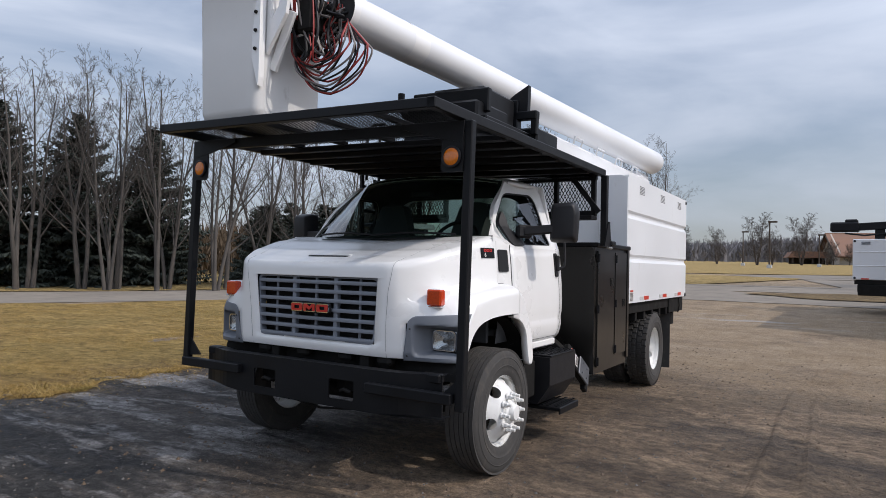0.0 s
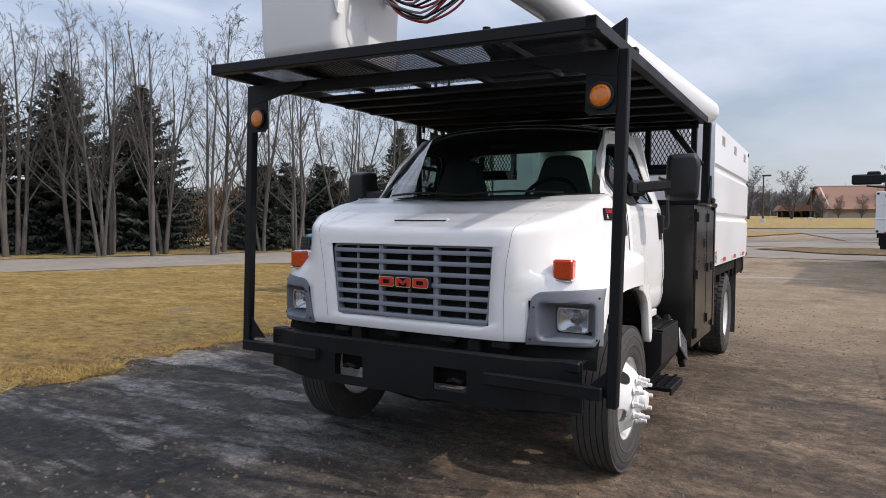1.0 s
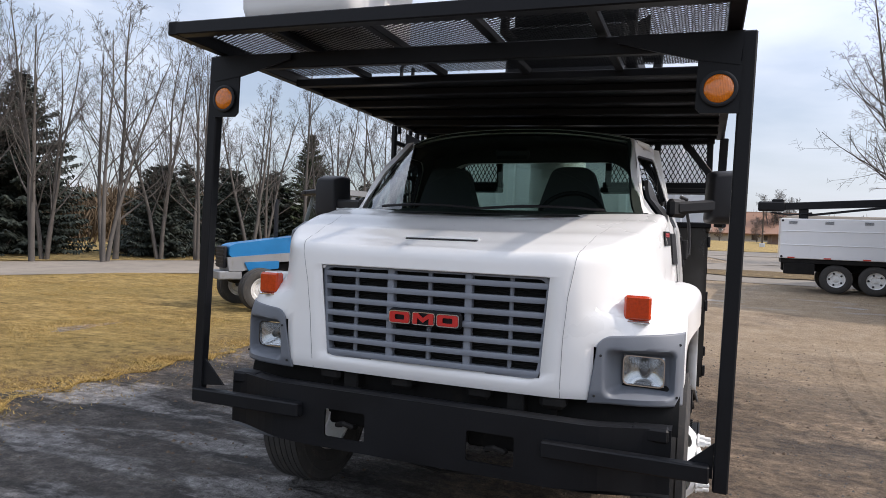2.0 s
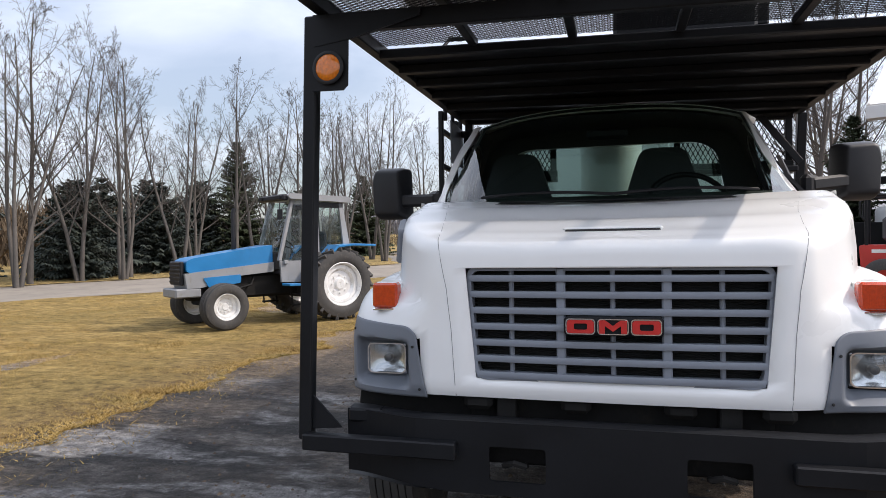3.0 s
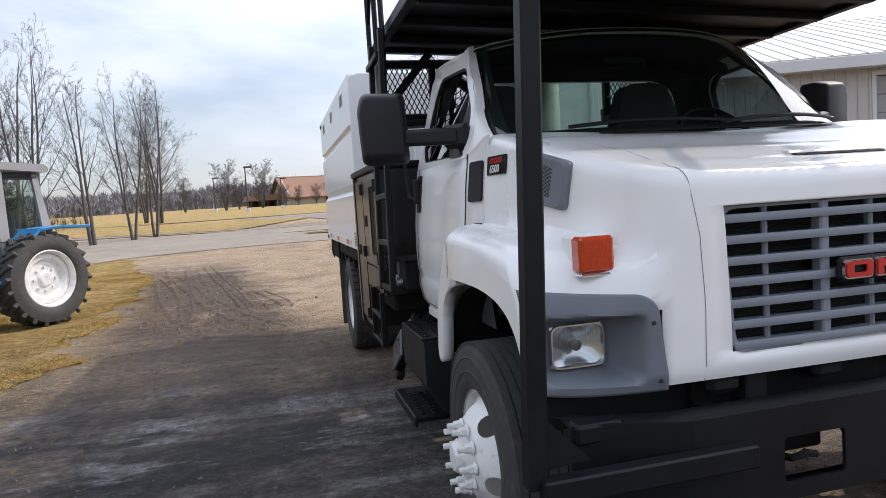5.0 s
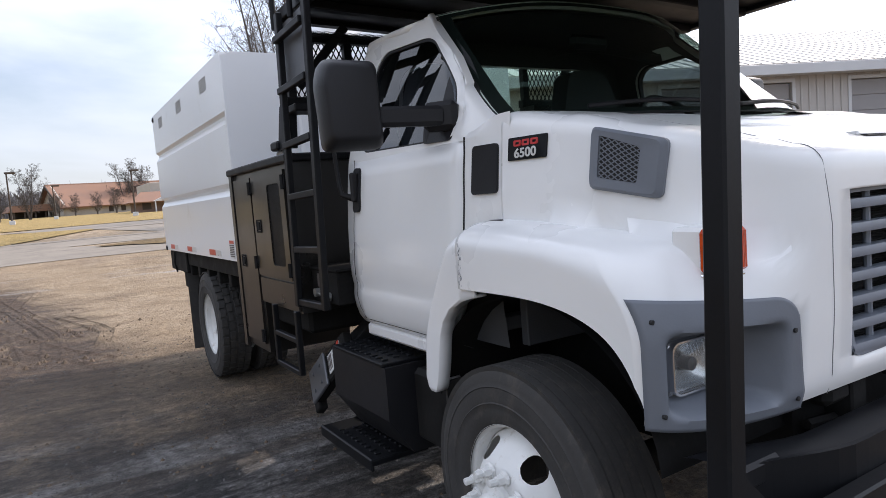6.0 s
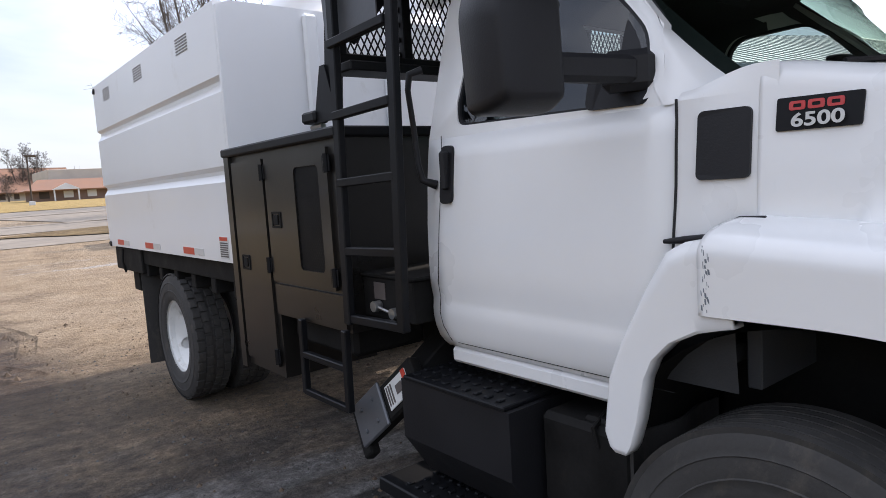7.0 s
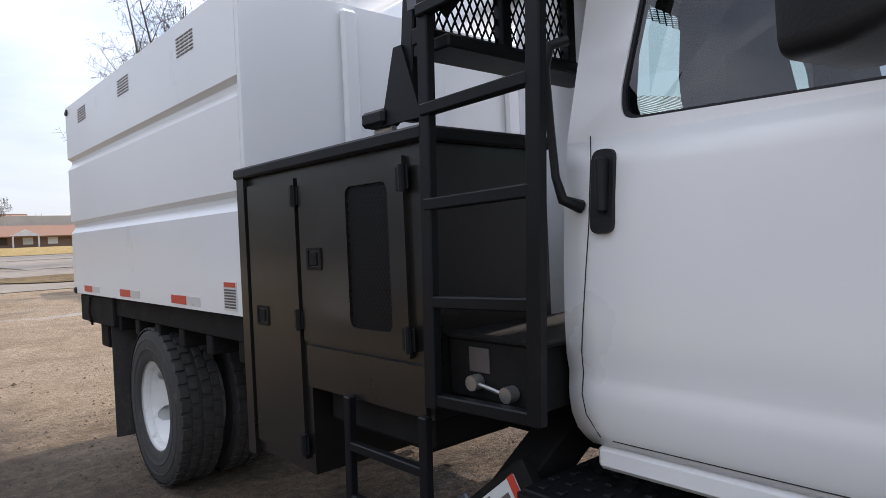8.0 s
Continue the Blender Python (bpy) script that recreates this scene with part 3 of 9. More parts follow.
# headlamp bezels, lamps and turn signals
for sgn in (1, -1):
    bm = bmesh.new()

    def bez(a, c, d, sg=sgn):
        lo, hi = 0.55, 1.3
        for _ in range(24):
            mid = (lo + hi) / 2
            if clip_point(mid, c).x < a:
                lo = mid
            else:
                hi = mid
        p = clip_point(lo, c)
        return Vector((p.x * sg, p.y - 0.008 + d, c))

    def bez_at(a, k):
        edge = 0.763 + 0.037 * k
        u = edge + (1.160 - edge) * a
        top = 1.146 + 0.022 * (u - 0.80) / 0.36
        if u < 0.87:
            top -= 0.065 * (1 - max(0.0, 1 - ((0.87 - u) / 0.072) ** 2) ** 0.5)
        return u, 0.846 + (top - 0.846) * k

    def bez_fn(a, k):
        u, c = bez_at(a, k)
        p = bez(u, c, 0)
        inx = smooth01(0.83, 0.905, u) * (1 - smooth01(1.092, 1.135, u))
        inz = smooth01(0.872, 0.912, c) * (1 - smooth01(1.052, 1.092, c))
        p.y += inx * inz * max(0.012, 0.196 - p.y)
        return p
    mesh_grid(bm, bez_fn, span(0, 1, 44), span(0, 1, 34), flip=sgn < 0, skip=lambda a, k: 0.912 < bez_at(a, k)[0] < 1.064 and 0.928 < bez_at(a, k)[1] < 1.036)
    bezel = part("headlamp_bezel", bm, GREY_PLASTIC, truck, "grey plastic headlamp bezel", smooth=50)
    sd = bezel.modifiers.new("thickness", "SOLIDIFY")
    sd.thickness, sd.offset = 0.008, -1
    for a, c in ((0.794, 0.881), (0.819, 1.062), (1.135, 0.885), (1.14, 1.115)):
        bm = bmesh.new()
        p = bez(a, c, -0.002)
        lathe(bm, [(0.0, -0.004), (0.006, -0.003), (0.006, 0.006)], 10, Matrix.Translation(p) @ pose(0, 0, 0, 0, 0, 90))
        part("screw", bm, SEAM, bezel)
    rim = round_poly([(0.899, 0.914), (1.081, 0.914), (1.081, 1.051), (0.899, 1.051)], 0.03)
    lampo = part("headlamp", (lambda b: (plate(b, rim, [rounded(0.904, 1.076, 0.919, 1.046, 0.026)], 0.03, None, 0, lambda a, c, d: Vector((a * sgn, 0.170 + d, c))), b)[1])(bmesh.new()), CHROME, truck, "rectangular clear-glass headlamp with chrome rim")
    bm = bmesh.new()
    mesh_grid(bm, lambda a, c: Vector((a * sgn, 0.188 + 0.030 * (1 - ((a - 0.99) / 0.088) ** 2) * (1 - ((c - 0.9825) / 0.066) ** 2), c)), span(0.902, 1.078, 12), span(0.917, 1.048, 12), flip=sgn < 0)
    part("reflector", bm, REFLECTOR, lampo, smooth=60)
    bm = bmesh.new()
    lathe(bm, [(0.0, -0.025), (0.018, -0.02), (0.022, 0.04)], 14, Matrix.Translation((0.99 * sgn, 0.205, 0.982)) @ pose(0, 0, 0, 0, 0, 90))
    part("bulb", bm, GALV, lampo, smooth=50)
    bm = bmesh.new()
    mesh_grid(bm, lambda a, c: Vector((a * sgn, 0.182 - 0.014 * (1 - ((a - 0.99) / 0.082) ** 2) * (1 - ((c - 0.9825) / 0.06) ** 2) + 0.0016 * math.sin(a * 520) * (1 if abs(a - 0.99) > 0.03 else 0.3), c)), span(0.908, 1.072, 60), span(0.922, 1.043, 8), flip=sgn < 0)
    lg = part("glass", bm, GLASS_CLEAR, lampo, smooth=60)
    lg.visible_shadow = False
    sig = part("turn_signal", (lambda b: (box(b, min(0.908 * sgn, 1.010 * sgn), max(0.908 * sgn, 1.010 * sgn), 0.088, 0.22, 1.213, 1.331, 0.010), b)[1])(bmesh.new()), WHITE, truck, "orange turn signal")
    bm = bmesh.new()
    box(bm, min(0.903 * sgn, 1.018 * sgn), max(0.903 * sgn, 1.018 * sgn), 0.072, 0.135, 1.219, 1.328, 0.010)
    part("lens", bm, ORANGE, sig)
    bm = bmesh.new()
    box(bm, min(0.905 * sgn, 1.016 * sgn), max(0.905 * sgn, 1.016 * sgn), 0.074, 0.15, 1.208, 1.217, 0.003)
    part("chrome_foot", bm, CHROME, sig)

# side air vent in the hood, passenger side only
for sgn in (-1,):
    def vent_place(a, c, d, sg=sgn):
        return Vector(((surf(c, a) + d) * sg, a - d * 0.3, c))
    v_out = round_poly([(0.482, 1.622), (0.262, 1.560), (0.280, 1.402), (0.490, 1.446)], 0.022)
    v_in = round_poly([(0.452, 1.592), (0.332, 1.545), (0.342, 1.450), (0.458, 1.474)], 0.008)
    bm = bmesh.new()
    for (la, da), (lb, db) in (((v_out, -0.004), (v_out, 0.012)), ((v_out, 0.012), ([((p[0] - 0.38) * 0.9 + 0.385, (p[1] - 1.51) * 0.9 + 1.512) for p in v_out], 0.022)), (([((p[0] - 0.38) * 0.9 + 0.385, (p[1] - 1.51) * 0.9 + 1.512) for p in v_out], 0.022), (v_in, 0.019)), ((v_in, 0.019), (v_in, 0.004))):
        ra, rb = [bm.verts.new(vent_place(p[0], p[1], da)) for p in la], [bm.verts.new(vent_place(p[0], p[1], db)) for p in lb]
        for i in range(len(ra)):
            j = (i + 1) % len(ra)
            bm.faces.new((ra[i], ra[j], rb[j], rb[i]))
    bmesh.ops.remove_doubles(bm, verts=bm.verts[:], dist=0.0004)
    bmesh.ops.recalc_face_normals(bm, faces=bm.faces[:])
    vent = part("hood_side_vent", bm, GREY_PLASTIC, truck, "grey framed side vent with black mesh", smooth=30)
    bm = bmesh.new()
    plate(bm, round_poly([(0.465, 1.60), (0.322, 1.552), (0.332, 1.442), (0.468, 1.464)], 0.008), (), 0, None, 0, lambda a, c, d: vent_place(a, c, 0.010))
    part("backing", bm, SEAM, vent)
    bm = bmesh.new()
    expanded_metal(bm, 0.0, 0.122, 0.0, 0.112, lambda a, c, d: vent_place(0.334 + a, 1.452 + c * (0.85 + 0.2 * a / 0.12) + 0.02 * a / 0.12, 0.0135 + d), 0.019, 0.0145, 0.0026)
    part("mesh", bm, GREY_PLASTIC, vent)

# side markings: model plate, black cowl cover
for sgn in (1, -1):
    pl = lambda a, c, d, sg=sgn: Vector(((side_u(c, a) + d + 0.001) * sg, a, c))
    bm = bmesh.new()
    plate(bm, round_poly([(0.662, 1.552), (0.832, 1.553), (0.830, 1.627), (0.658, 1.625)], 0.005, 2), (), 0.005, None, 0, pl)
    mp = part("model_plate", bm, BLACK, truck, "black model plate with red blocks and white number")
    for k in range(3):
        bm = bmesh.new()
        a0 = 0.695 + 0.038 * k if sgn < 0 else 0.690 + 0.038 * k
        plate(bm, rounded(a0, a0 + 0.033, 1.597, 1.617, 0.005, 3), [rounded(a0 + 0.008, a0 + 0.025, 1.603, 1.611, 0.002, 2)], 0.002, None, 0, lambda a, c, d, sg=sgn: Vector(((side_u(c, a) + d + 0.006) * sg, a, c)))
        part("red_block", bm, RED, mp)
    txt = bpy.data.curves.new("number", "FONT")
    txt.body, txt.size, txt.extrude, txt.offset = "6500", 0.041, 0.0008, 0.0010
    txt.space_character = 1.02
    txt.materials.append(STICKER)
    num = new("number", txt)
    num.parent = mp
    v0 = 0.800 if sgn < 0 else 0.695
    up = side_u(1.56, 0.75)
    num.matrix_local = Matrix(((0.13, -0.10 * sgn, sgn, (side_u(1.561, v0) + 0.008) * sgn), (1.32 * sgn, 0, 0, v0), (0, 1, 0, 1.561), (0, 0, 0, 1)))
    tagged(num, label="white raised number")
    bm = bmesh.new()
    plate(bm, rounded(0.886, 1.012, 1.452, 1.620, 0.015, 4), (), 0.010, None, 0, lambda a, c, d, sg=sgn: Vector(((1.040 - 0.10 * max(0, c - 1.45) + (lerp_table([(1.2, 1.071), (1.3, 1.070), (1.5, 1.055), (1.66, 1.034), (1.74, 1.010)], c) - (1.040 - 0.10 * max(0, c - 1.45))) * smooth01(0.86, 1.0, a) + d + 0.001) * sg, a, c)))
    part("cowl_cover", bm, PLASTIC, truck, "black plastic cowl cover")

# ---- cab ----
DOOR_U = [(0.84, 1.02), (0.90, 1.052), (1.0, 1.068), (1.05, 1.062), (1.12, 1.074), (1.3, 1.070), (1.5, 1.055), (1.66, 1.034)]


def door_u(z):
    if z <= 1.66:
        return lerp_table(DOOR_U, z)
    return 1.034 - (z - 1.66) * 0.31


WINDOW = [(1.165, 1.665), (1.19, 1.86), (1.28, 1.965), (1.41, 2.085), (1.50, 2.125), (1.85, 2.135), (1.925, 2.07), (1.955, 1.72), (1.94, 1.685)]
CAB_UP = [(1.085, 1.648), (1.130, 1.715), (1.160, 1.875), (1.255, 1.99), (1.495, 2.19), (1.55, 2.215), (2.02, 2.215), (2.10, 2.15), (2.115, 1.648)]
PILLAR_V = [(1.64, 1.080), (1.715, 1.130), (1.875, 1.160), (1.99, 1.255), (2.19, 1.495), (2.25, 1.57)]


def frame_u(v, z):
    """The front of the door frame leans in towards the roof and the nose."""
    return door_u(z) - 0.065 * (1 - smooth01(1.40, 1.85, v)) * smooth01(1.80, 2.2, z) - 0.100 * (1 - smooth01(1.02, 1.42, v)) * smooth01(1.640, 1.78, z)


REAR_WIN = round_poly([(-0.76, 1.72), (0.76, 1.72), (0.70, 2.08), (0.58, 2.15), (-0.58, 2.15), (-0.70, 2.08)], 0.08)
bm = bmesh.new()
plate(bm, [(-1.0, 0.87), (1.0, 0.87), (1.0, 1.66), (0.87, 2.23), (0.5, 2.285), (0, 2.305), (-0.5, 2.285), (-0.87, 2.23), (-1.0, 1.66)], [REAR_WIN], 0.04, None, 0, lambda a, c, d: Vector((a, 2.078 + d, c)))
cab_body = part("cab", bm, WHITE, truck, "white two-door cab")
for sgn in (1, -1):
    bm = bmesh.new()

    def skin(v, k):
        z = 0.865 + (1.650 - 0.865) * k
        e = 2.115 - 0.05 * max(0, (0.95 - z) / 0.09) ** 2 if z < 0.95 else 2.115
        start = lerp_table([(0.86, 1.205), (0.95, 1.19), (1.05, 1.14), (1.2, 1.075)], z)
        vv = start + (e - start) * v
        return Vector((door_u(z) * sgn, vv, z))
    mesh_grid(bm, skin, span(0, 1, 10), [0, 0.02, 0.05, 0.1, 0.15, 0.19, 0.215, 0.24, 0.3, 0.4, 0.5, 0.6, 0.7, 0.8, 0.9, 1.0], flip=sgn < 0)
    lower = part("door", bm, WHITE, truck, "white cab door with black handle", smooth=35)
    sd = lower.modifiers.new("thickness", "SOLIDIFY")
    sd.thickness, sd.offset = 0.03, -1
    bm = bmesh.new()
    plate(bm, CAB_UP, [round_poly(WINDOW, 0.05)], 0.035, None, 0, lambda a, c, d, sg=sgn: Vector(((frame_u(a, c) - d) * sg, a, c)))
    part("pillar_frame", bm, WHITE, lower, smooth=30)
    bm = bmesh.new()
    inner = [((p[0] - 1.52) * 0.972 + 1.522, (p[1] - 1.90) * 0.955 + 1.897) for p in WINDOW]
    plate(bm, round_poly(WINDOW, 0.05), [round_poly(inner, 0.05)], 0.03, None, 0, lambda a, c, d, sg=sgn: Vector(((frame_u(a, c) - 0.006 - d) * sg, a, c)))
    part("window_seal", bm, PLASTIC, lower)
    bm = bmesh.new()
    plate(bm, round_poly(inner, 0.05), (), 0, None, 0, lambda a, c, d, sg=sgn: Vector(((frame_u(a, c) - 0.016) * sg, a, c)))
    if sgn < 0:
        bmesh.ops.reverse_faces(bm, faces=bm.faces[:])
    g = part("side_glass", bm, GLASS_DARK, lower)
    g.visible_shadow = False
    # black sail panel that carries the mirror
    bm = bmesh.new()
    plate(bm, round_poly([(1.16, 1.66), (1.185, 1.86), (1.27, 1.955), (1.275, 1.90), (1.27, 1.80), (1.36, 1.76), (1.37, 1.665)], 0.03), (), 0.022, None, 0, lambda a, c, d, sg=sgn: Vector(((frame_u(a, c) + 0.008 - d) * sg, a, c)))
    part("sail_panel", bm, PLASTIC, lower)
    bm = bmesh.new()
    plate(bm, round_poly([(1.96, 1.41), (2.025, 1.41), (2.025, 1.62), (1.96, 1.62)], 0.025), (), 0.014, None, 0, lambda a, c, d, sg=sgn: Vector(((door_u(c) + d) * sg, a, c)))
    h = part("door_handle", bm, PLASTIC, lower, "black plastic door handle")
    bm = bmesh.new()
    box(bm, min(1.055 * sgn, 1.095 * sgn), max(1.055 * sgn, 1.095 * sgn), 1.972, 1.995, 1.46, 1.60, 0.008)
    part("handle_pull", bm, PLASTIC, lower)
    # panel gaps
    bm = bmesh.new()
    tube(bm, [((door_u(z) + 0.001) * sgn, 1.082 - 0.012 * math.sin((z - 1.2) * 6), z) for z in span(1.22, 1.66, 8)], 0.004, 5)
    tube(bm, [((door_u(z) + 0.0005) * sgn, 2.055 + 0.02 * math.cos((z - 0.9) * 5) - (0.05 * ((0.98 - z) / 0.1) ** 2 if z < 0.98 else 0), z) for z in span(0.89, 1.66, 14)], 0.0016, 5)
    tube(bm, [((door_u(0.885) + 0.001) * sgn, v, 0.886) for v in span(1.1, 2.0, 4)], 0.0014, 5)
    part("door_gap", bm, SEAM, lower)
    bm = bmesh.new()
    box(bm, min(0.90 * sgn, 1.035 * sgn), max(0.90 * sgn, 1.035 * sgn), 1.24, 2.06, 0.80, 0.862, 0.012)
    part("sill", bm, WHITE, cab_body)
    # cab corner grab bar
    bm = bmesh.new()
    gu = 1.10 * sgn
    tube(bm, [(1.06 * sgn, 2.06, 1.90), (gu, 2.085, 1.885), (gu, 2.10, 1.83), (gu, 2.11, 1.70), (gu, 2.105, 1.56), (gu, 2.085, 1.50), (1.055 * sgn, 2.06, 1.48)], [0.014, 0.014, 0.011, 0.011, 0.011, 0.014, 0.018], 8)
    part("grab_bar", bm, PLASTIC, cab_body, "black grab bar", smooth=50)
    # mirror on its arm
    bm = bmesh.new()
    dv, dz = (0.19, 0.05) if sgn > 0 else (0.0, 0.0)
    beam(bm, (1.03 * sgn, 1.20 + dv * 0.65, 1.755 + dz * 0.5), (1.30 * sgn, 1.29 + dv, 1.762 + dz), 0.05, 0.075, 0.015)
    beam(bm, (1.01 * sgn, 1.24 + dv * 0.65, 1.755 + dz * 0.5), (1.06 * sgn, 1.20 + dv * 0.65, 1.755 + dz * 0.5), 0.14, 0.11, 0.02)
    arm = part("mirror_arm", bm, PLASTIC, truck, "black mirror arm", smooth=40)
    bm = bmesh.new()
    m = Matrix.Translation(((1.355 if sgn < 0 else 1.31) * sgn, 1.335 + dv, 1.815 + dz)) @ pose(0, 0, 0, 0, 0, 12 * sgn)
    loop = round_poly([(-0.115, -0.165), (0.105, -0.165), (0.118, 0.09), (0.095, 0.165), (-0.105, 0.155)], 0.032, 5)
    rings = []
    for k, (sc, y) in enumerate(((0.74, -0.088), (0.80, -0.085), (0.86, -0.076), (0.97, -0.025), (1.0, 0.0), (1.0, 0.06), (0.975, 0.07))):
        rings.append([bm.verts.new(m @ Vector((p[0] * sc * sgn, y, p[1] * sc))) for p in loop])
    n = len(loop)
    for r, s in zip(rings, rings[1:]):
        for i in range(n):
            bm.faces.new((r[i], r[(i + 1) % n], s[(i + 1) % n], s[i]))
    bm.faces.new(rings[0])
    bm.faces.new(rings[-1])
    bmesh.ops.recalc_face_normals(bm, faces=bm.faces[:])
    mir = part("mirror_housing", bm, PLASTIC, truck, "large black towing mirror", smooth=35)
    bm = bmesh.new()
    plate(bm, [(p[0] * 0.9, p[1] * 0.9) for p in loop], (), 0.004, m, 0, lambda a, c, d: Vector((a * sgn, 0.0705 + d, c)))
    part("mirror_glass", bm, CHROME, mir)

# windscreen and roof
def ws(u, k):
    """Windscreen surface: u across, k from the base 0 to the header 1."""
    x = u * (0.915 - 0.100 * k - 0.02 * k ** 4)
    y = 0.69 + 0.35 * abs(u) ** 2.9 + k * (0.66 - 0.13 * u * u)
    z = 1.70 + 0.02 * u * u + k * (0.585 - 0.075 * u * u)
    return Vector((x, y, z))


bm = bmesh.new()
mesh_grid(bm, ws, span(-0.974, 0.974, 28), span(0.0, 1, 10), flip=False)
wsg = part("windscreen", bm, GLASS, cab_body, "wide curved windscreen", smooth=60)
wsg.visible_shadow = False
bm = bmesh.new()
for k0, k1 in ((-0.02, 0.03), (0.955, 1.01)):
    mesh_grid(bm, lambda u, k: ws(u, k) + Vector((0, 0.006, 0)), span(-1, 1, 28), [k0, k1])
for a, b_ in ((-0.974, -0.925), (0.925, 0.974)):
    mesh_grid(bm, lambda u, k: ws(u, k) + Vector((0, 0.006, 0)), [a, b_], span(0.0, 1.0, 10))
fr = part("windscreen_seal", bm, SEAM, cab_body)
# A pillars: one rounded skin from the glass to the door frame
for sgn in (1, -1):
    bm = bmesh.new()
    g = []
    for k in span(-0.03, 1.02, 14):
        a = ws(0.972 * sgn, k) + Vector((0, -0.005, 0))
        zz = 1.665 + 0.545 * k
        vv = lerp_table(PILLAR_V, zz)
        c = Vector(((frame_u(vv, zz) + 0.004) * sgn, vv + 0.004, zz))
        q = (a + c) / 2 + Vector((0.026 * sgn, -0.022, 0))
        row_v = [a + Vector((0, 0.02, 0))]
        for t in span(0, 1, 8):
            row_v.append((1 - t) ** 2 * a + 2 * t * (1 - t) * q + t * t * c)
        row_v.append(Vector(((frame_u(vv + 0.03, zz) + 0.0035) * sgn, vv + 0.03, zz)))
        g.append([bm.verts.new(p) for p in row_v])
    for r, s in zip(g, g[1:]):
        for i in range(len(r) - 1):
            q = (r[i], r[i + 1], s[i + 1], s[i])
            bm.faces.new(q if sgn > 0 else q[::-1])
    part("pillar", bm, WHITE, cab_body, smooth=70)
    bm = bmesh.new()
    mesh_grid(bm, lambda k, t: (ws(0.955 * sgn, k) + Vector((-0.012 * sgn, 0.03, 0))) * (1 - t) + Vector(((frame_u(lerp_table(PILLAR_V, 1.665 + 0.545 * k), 1.665 + 0.545 * k) - 0.05) * sgn, lerp_table(PILLAR_V, 1.665 + 0.545 * k) + 0.085, 1.665 + 0.545 * k)) * t, span(-0.03, 1.0, 10), [0, 0.5, 1.0])
    part("pillar_trim", bm, CLOTH, cab_body, "dark inner pillar trim", smooth=70)
bm = bmesh.new()


def roof(u, k):
    a = ws(u, 1.0)
    y = a.y + (2.10 - a.y) * k
    m = min(1, k * 5)
    w = a.x * (1 - m) + (0.866 * u) * m
    edge = max(0, abs(u) - 0.75) / 0.25
    z = a.z + 0.055 * math.sin(min(1, k * 1.25) * math.pi * 0.5) * (1 - 0.4 * u * u) - 0.035 * edge * edge * min(1, k * 4) - 0.05 * max(0, (k - 0.9) / 0.1) ** 2
    return Vector((w, y, z))


mesh_grid(bm, roof, span(-1, 1, 28), [0, 0.04, 0.1, 0.2, 0.3, 0.45, 0.6, 0.75, 0.85, 0.9, 0.95, 1.0])
rf = part("roof", bm, WHITE, cab_body, smooth=50)
sd = rf.modifiers.new("thickness", "SOLIDIFY")
sd.thickness, sd.offset = 0.03, -1
bm = bmesh.new()
plate(bm, REAR_WIN, (), 0, None, 0, lambda a, c, d: Vector((a, 2.10, c)))
rg = part("rear_glass", bm, GLASS, cab_body)
rg.visible_shadow = False
# inside of the cab
bm = bmesh.new()
box(bm, -0.96, 0.96, 1.0, 2.08, 0.95, 1.0, 0.004)
box(bm, -0.93, 0.93, 0.92, 0.96, 0.9, 1.66, 0.004)
part("cab_floor", bm, CLOTH, cab_body)
bm = bmesh.new()
plate(bm, [(-0.99, 0.97), (0.99, 0.97), (0.99, 1.66), (0.85, 2.215), (0.5, 2.27), (0, 2.29), (-0.5, 2.27), (-0.85, 2.215), (-0.99, 1.66)], [REAR_WIN], 0.008, None, 0, lambda a, c, d: Vector((a, 2.062 + d, c)))
part("rear_lining", bm, CLOTH, cab_body)
bm = bmesh.new()
mesh_grid(bm, lambda u, k: roof(u, 0.02 + 0.96 * k) - Vector((0, 0, 0.045)), span(-0.97, 0.97, 12), span(0, 1, 6), flip=True)
part("headliner", bm, CLOTH, cab_body, smooth=50)
for sgn in (1, -1):
    bm = bmesh.new()
    plate(bm, CAB_UP, [round_poly(WINDOW, 0.05)], 0.004, None, 0, lambda a, c, d: Vector(((frame_u(a, c) - 0.042 - d) * sgn, a + 0.012, c)))
    mesh_grid(bm, lambda v, k: Vector(((door_u(0.9 + 0.76 * k) - 0.06) * sgn, v, 0.9 + 0.76 * k)), span(0.95, 2.08, 4), span(0, 1, 6))
    part("door_lining", bm, CLOTH, cab_body)
bm = bmesh.new()
box(bm, -0.12, 0.12, 1.42, 1.47, 2.10, 2.17, 0.02)
part("inside_mirror", bm, PLASTIC, cab_body)
bm = bmesh.new()
mesh_grid(bm, lambda u, k: Vector((u, 0.77 + 0.28 * abs(u / 0.88) ** 2.2 + (0.34 - 0.25 * u * u) * k, 1.685 - 0.02 * k + 0.03 * math.sin(k * 3.1) - 0.14 * max(0, k - 0.85) / 0.15)), span(-0.83, 0.83, 20), span(0, 1, 10))
part("dashboard", bm, PLASTIC, cab_body, "black dashboard", smooth=50)
for u in (-0.60, 0.34):
    bm = bmesh.new()
    box(bm, u - 0.25, u + 0.25, 1.35, 1.85, 1.15, 1.33, 0.05)
    plate(bm, round_poly([(-0.24, 1.28), (0.24, 1.28), (0.25, 1.72), (0.17, 1.98), (0.13, 2.085), (-0.13, 2.085), (-0.17, 1.98), (-0.25, 1.72)], 0.09), (), 0.12, None, 0, lambda a, c, d: Vector((u + a, 1.72 + d + 0.1 * (c - 1.3), c)))
    part("seat", bm, CLOTH, cab_body, "dark grey cloth bucket seat", smooth=40)
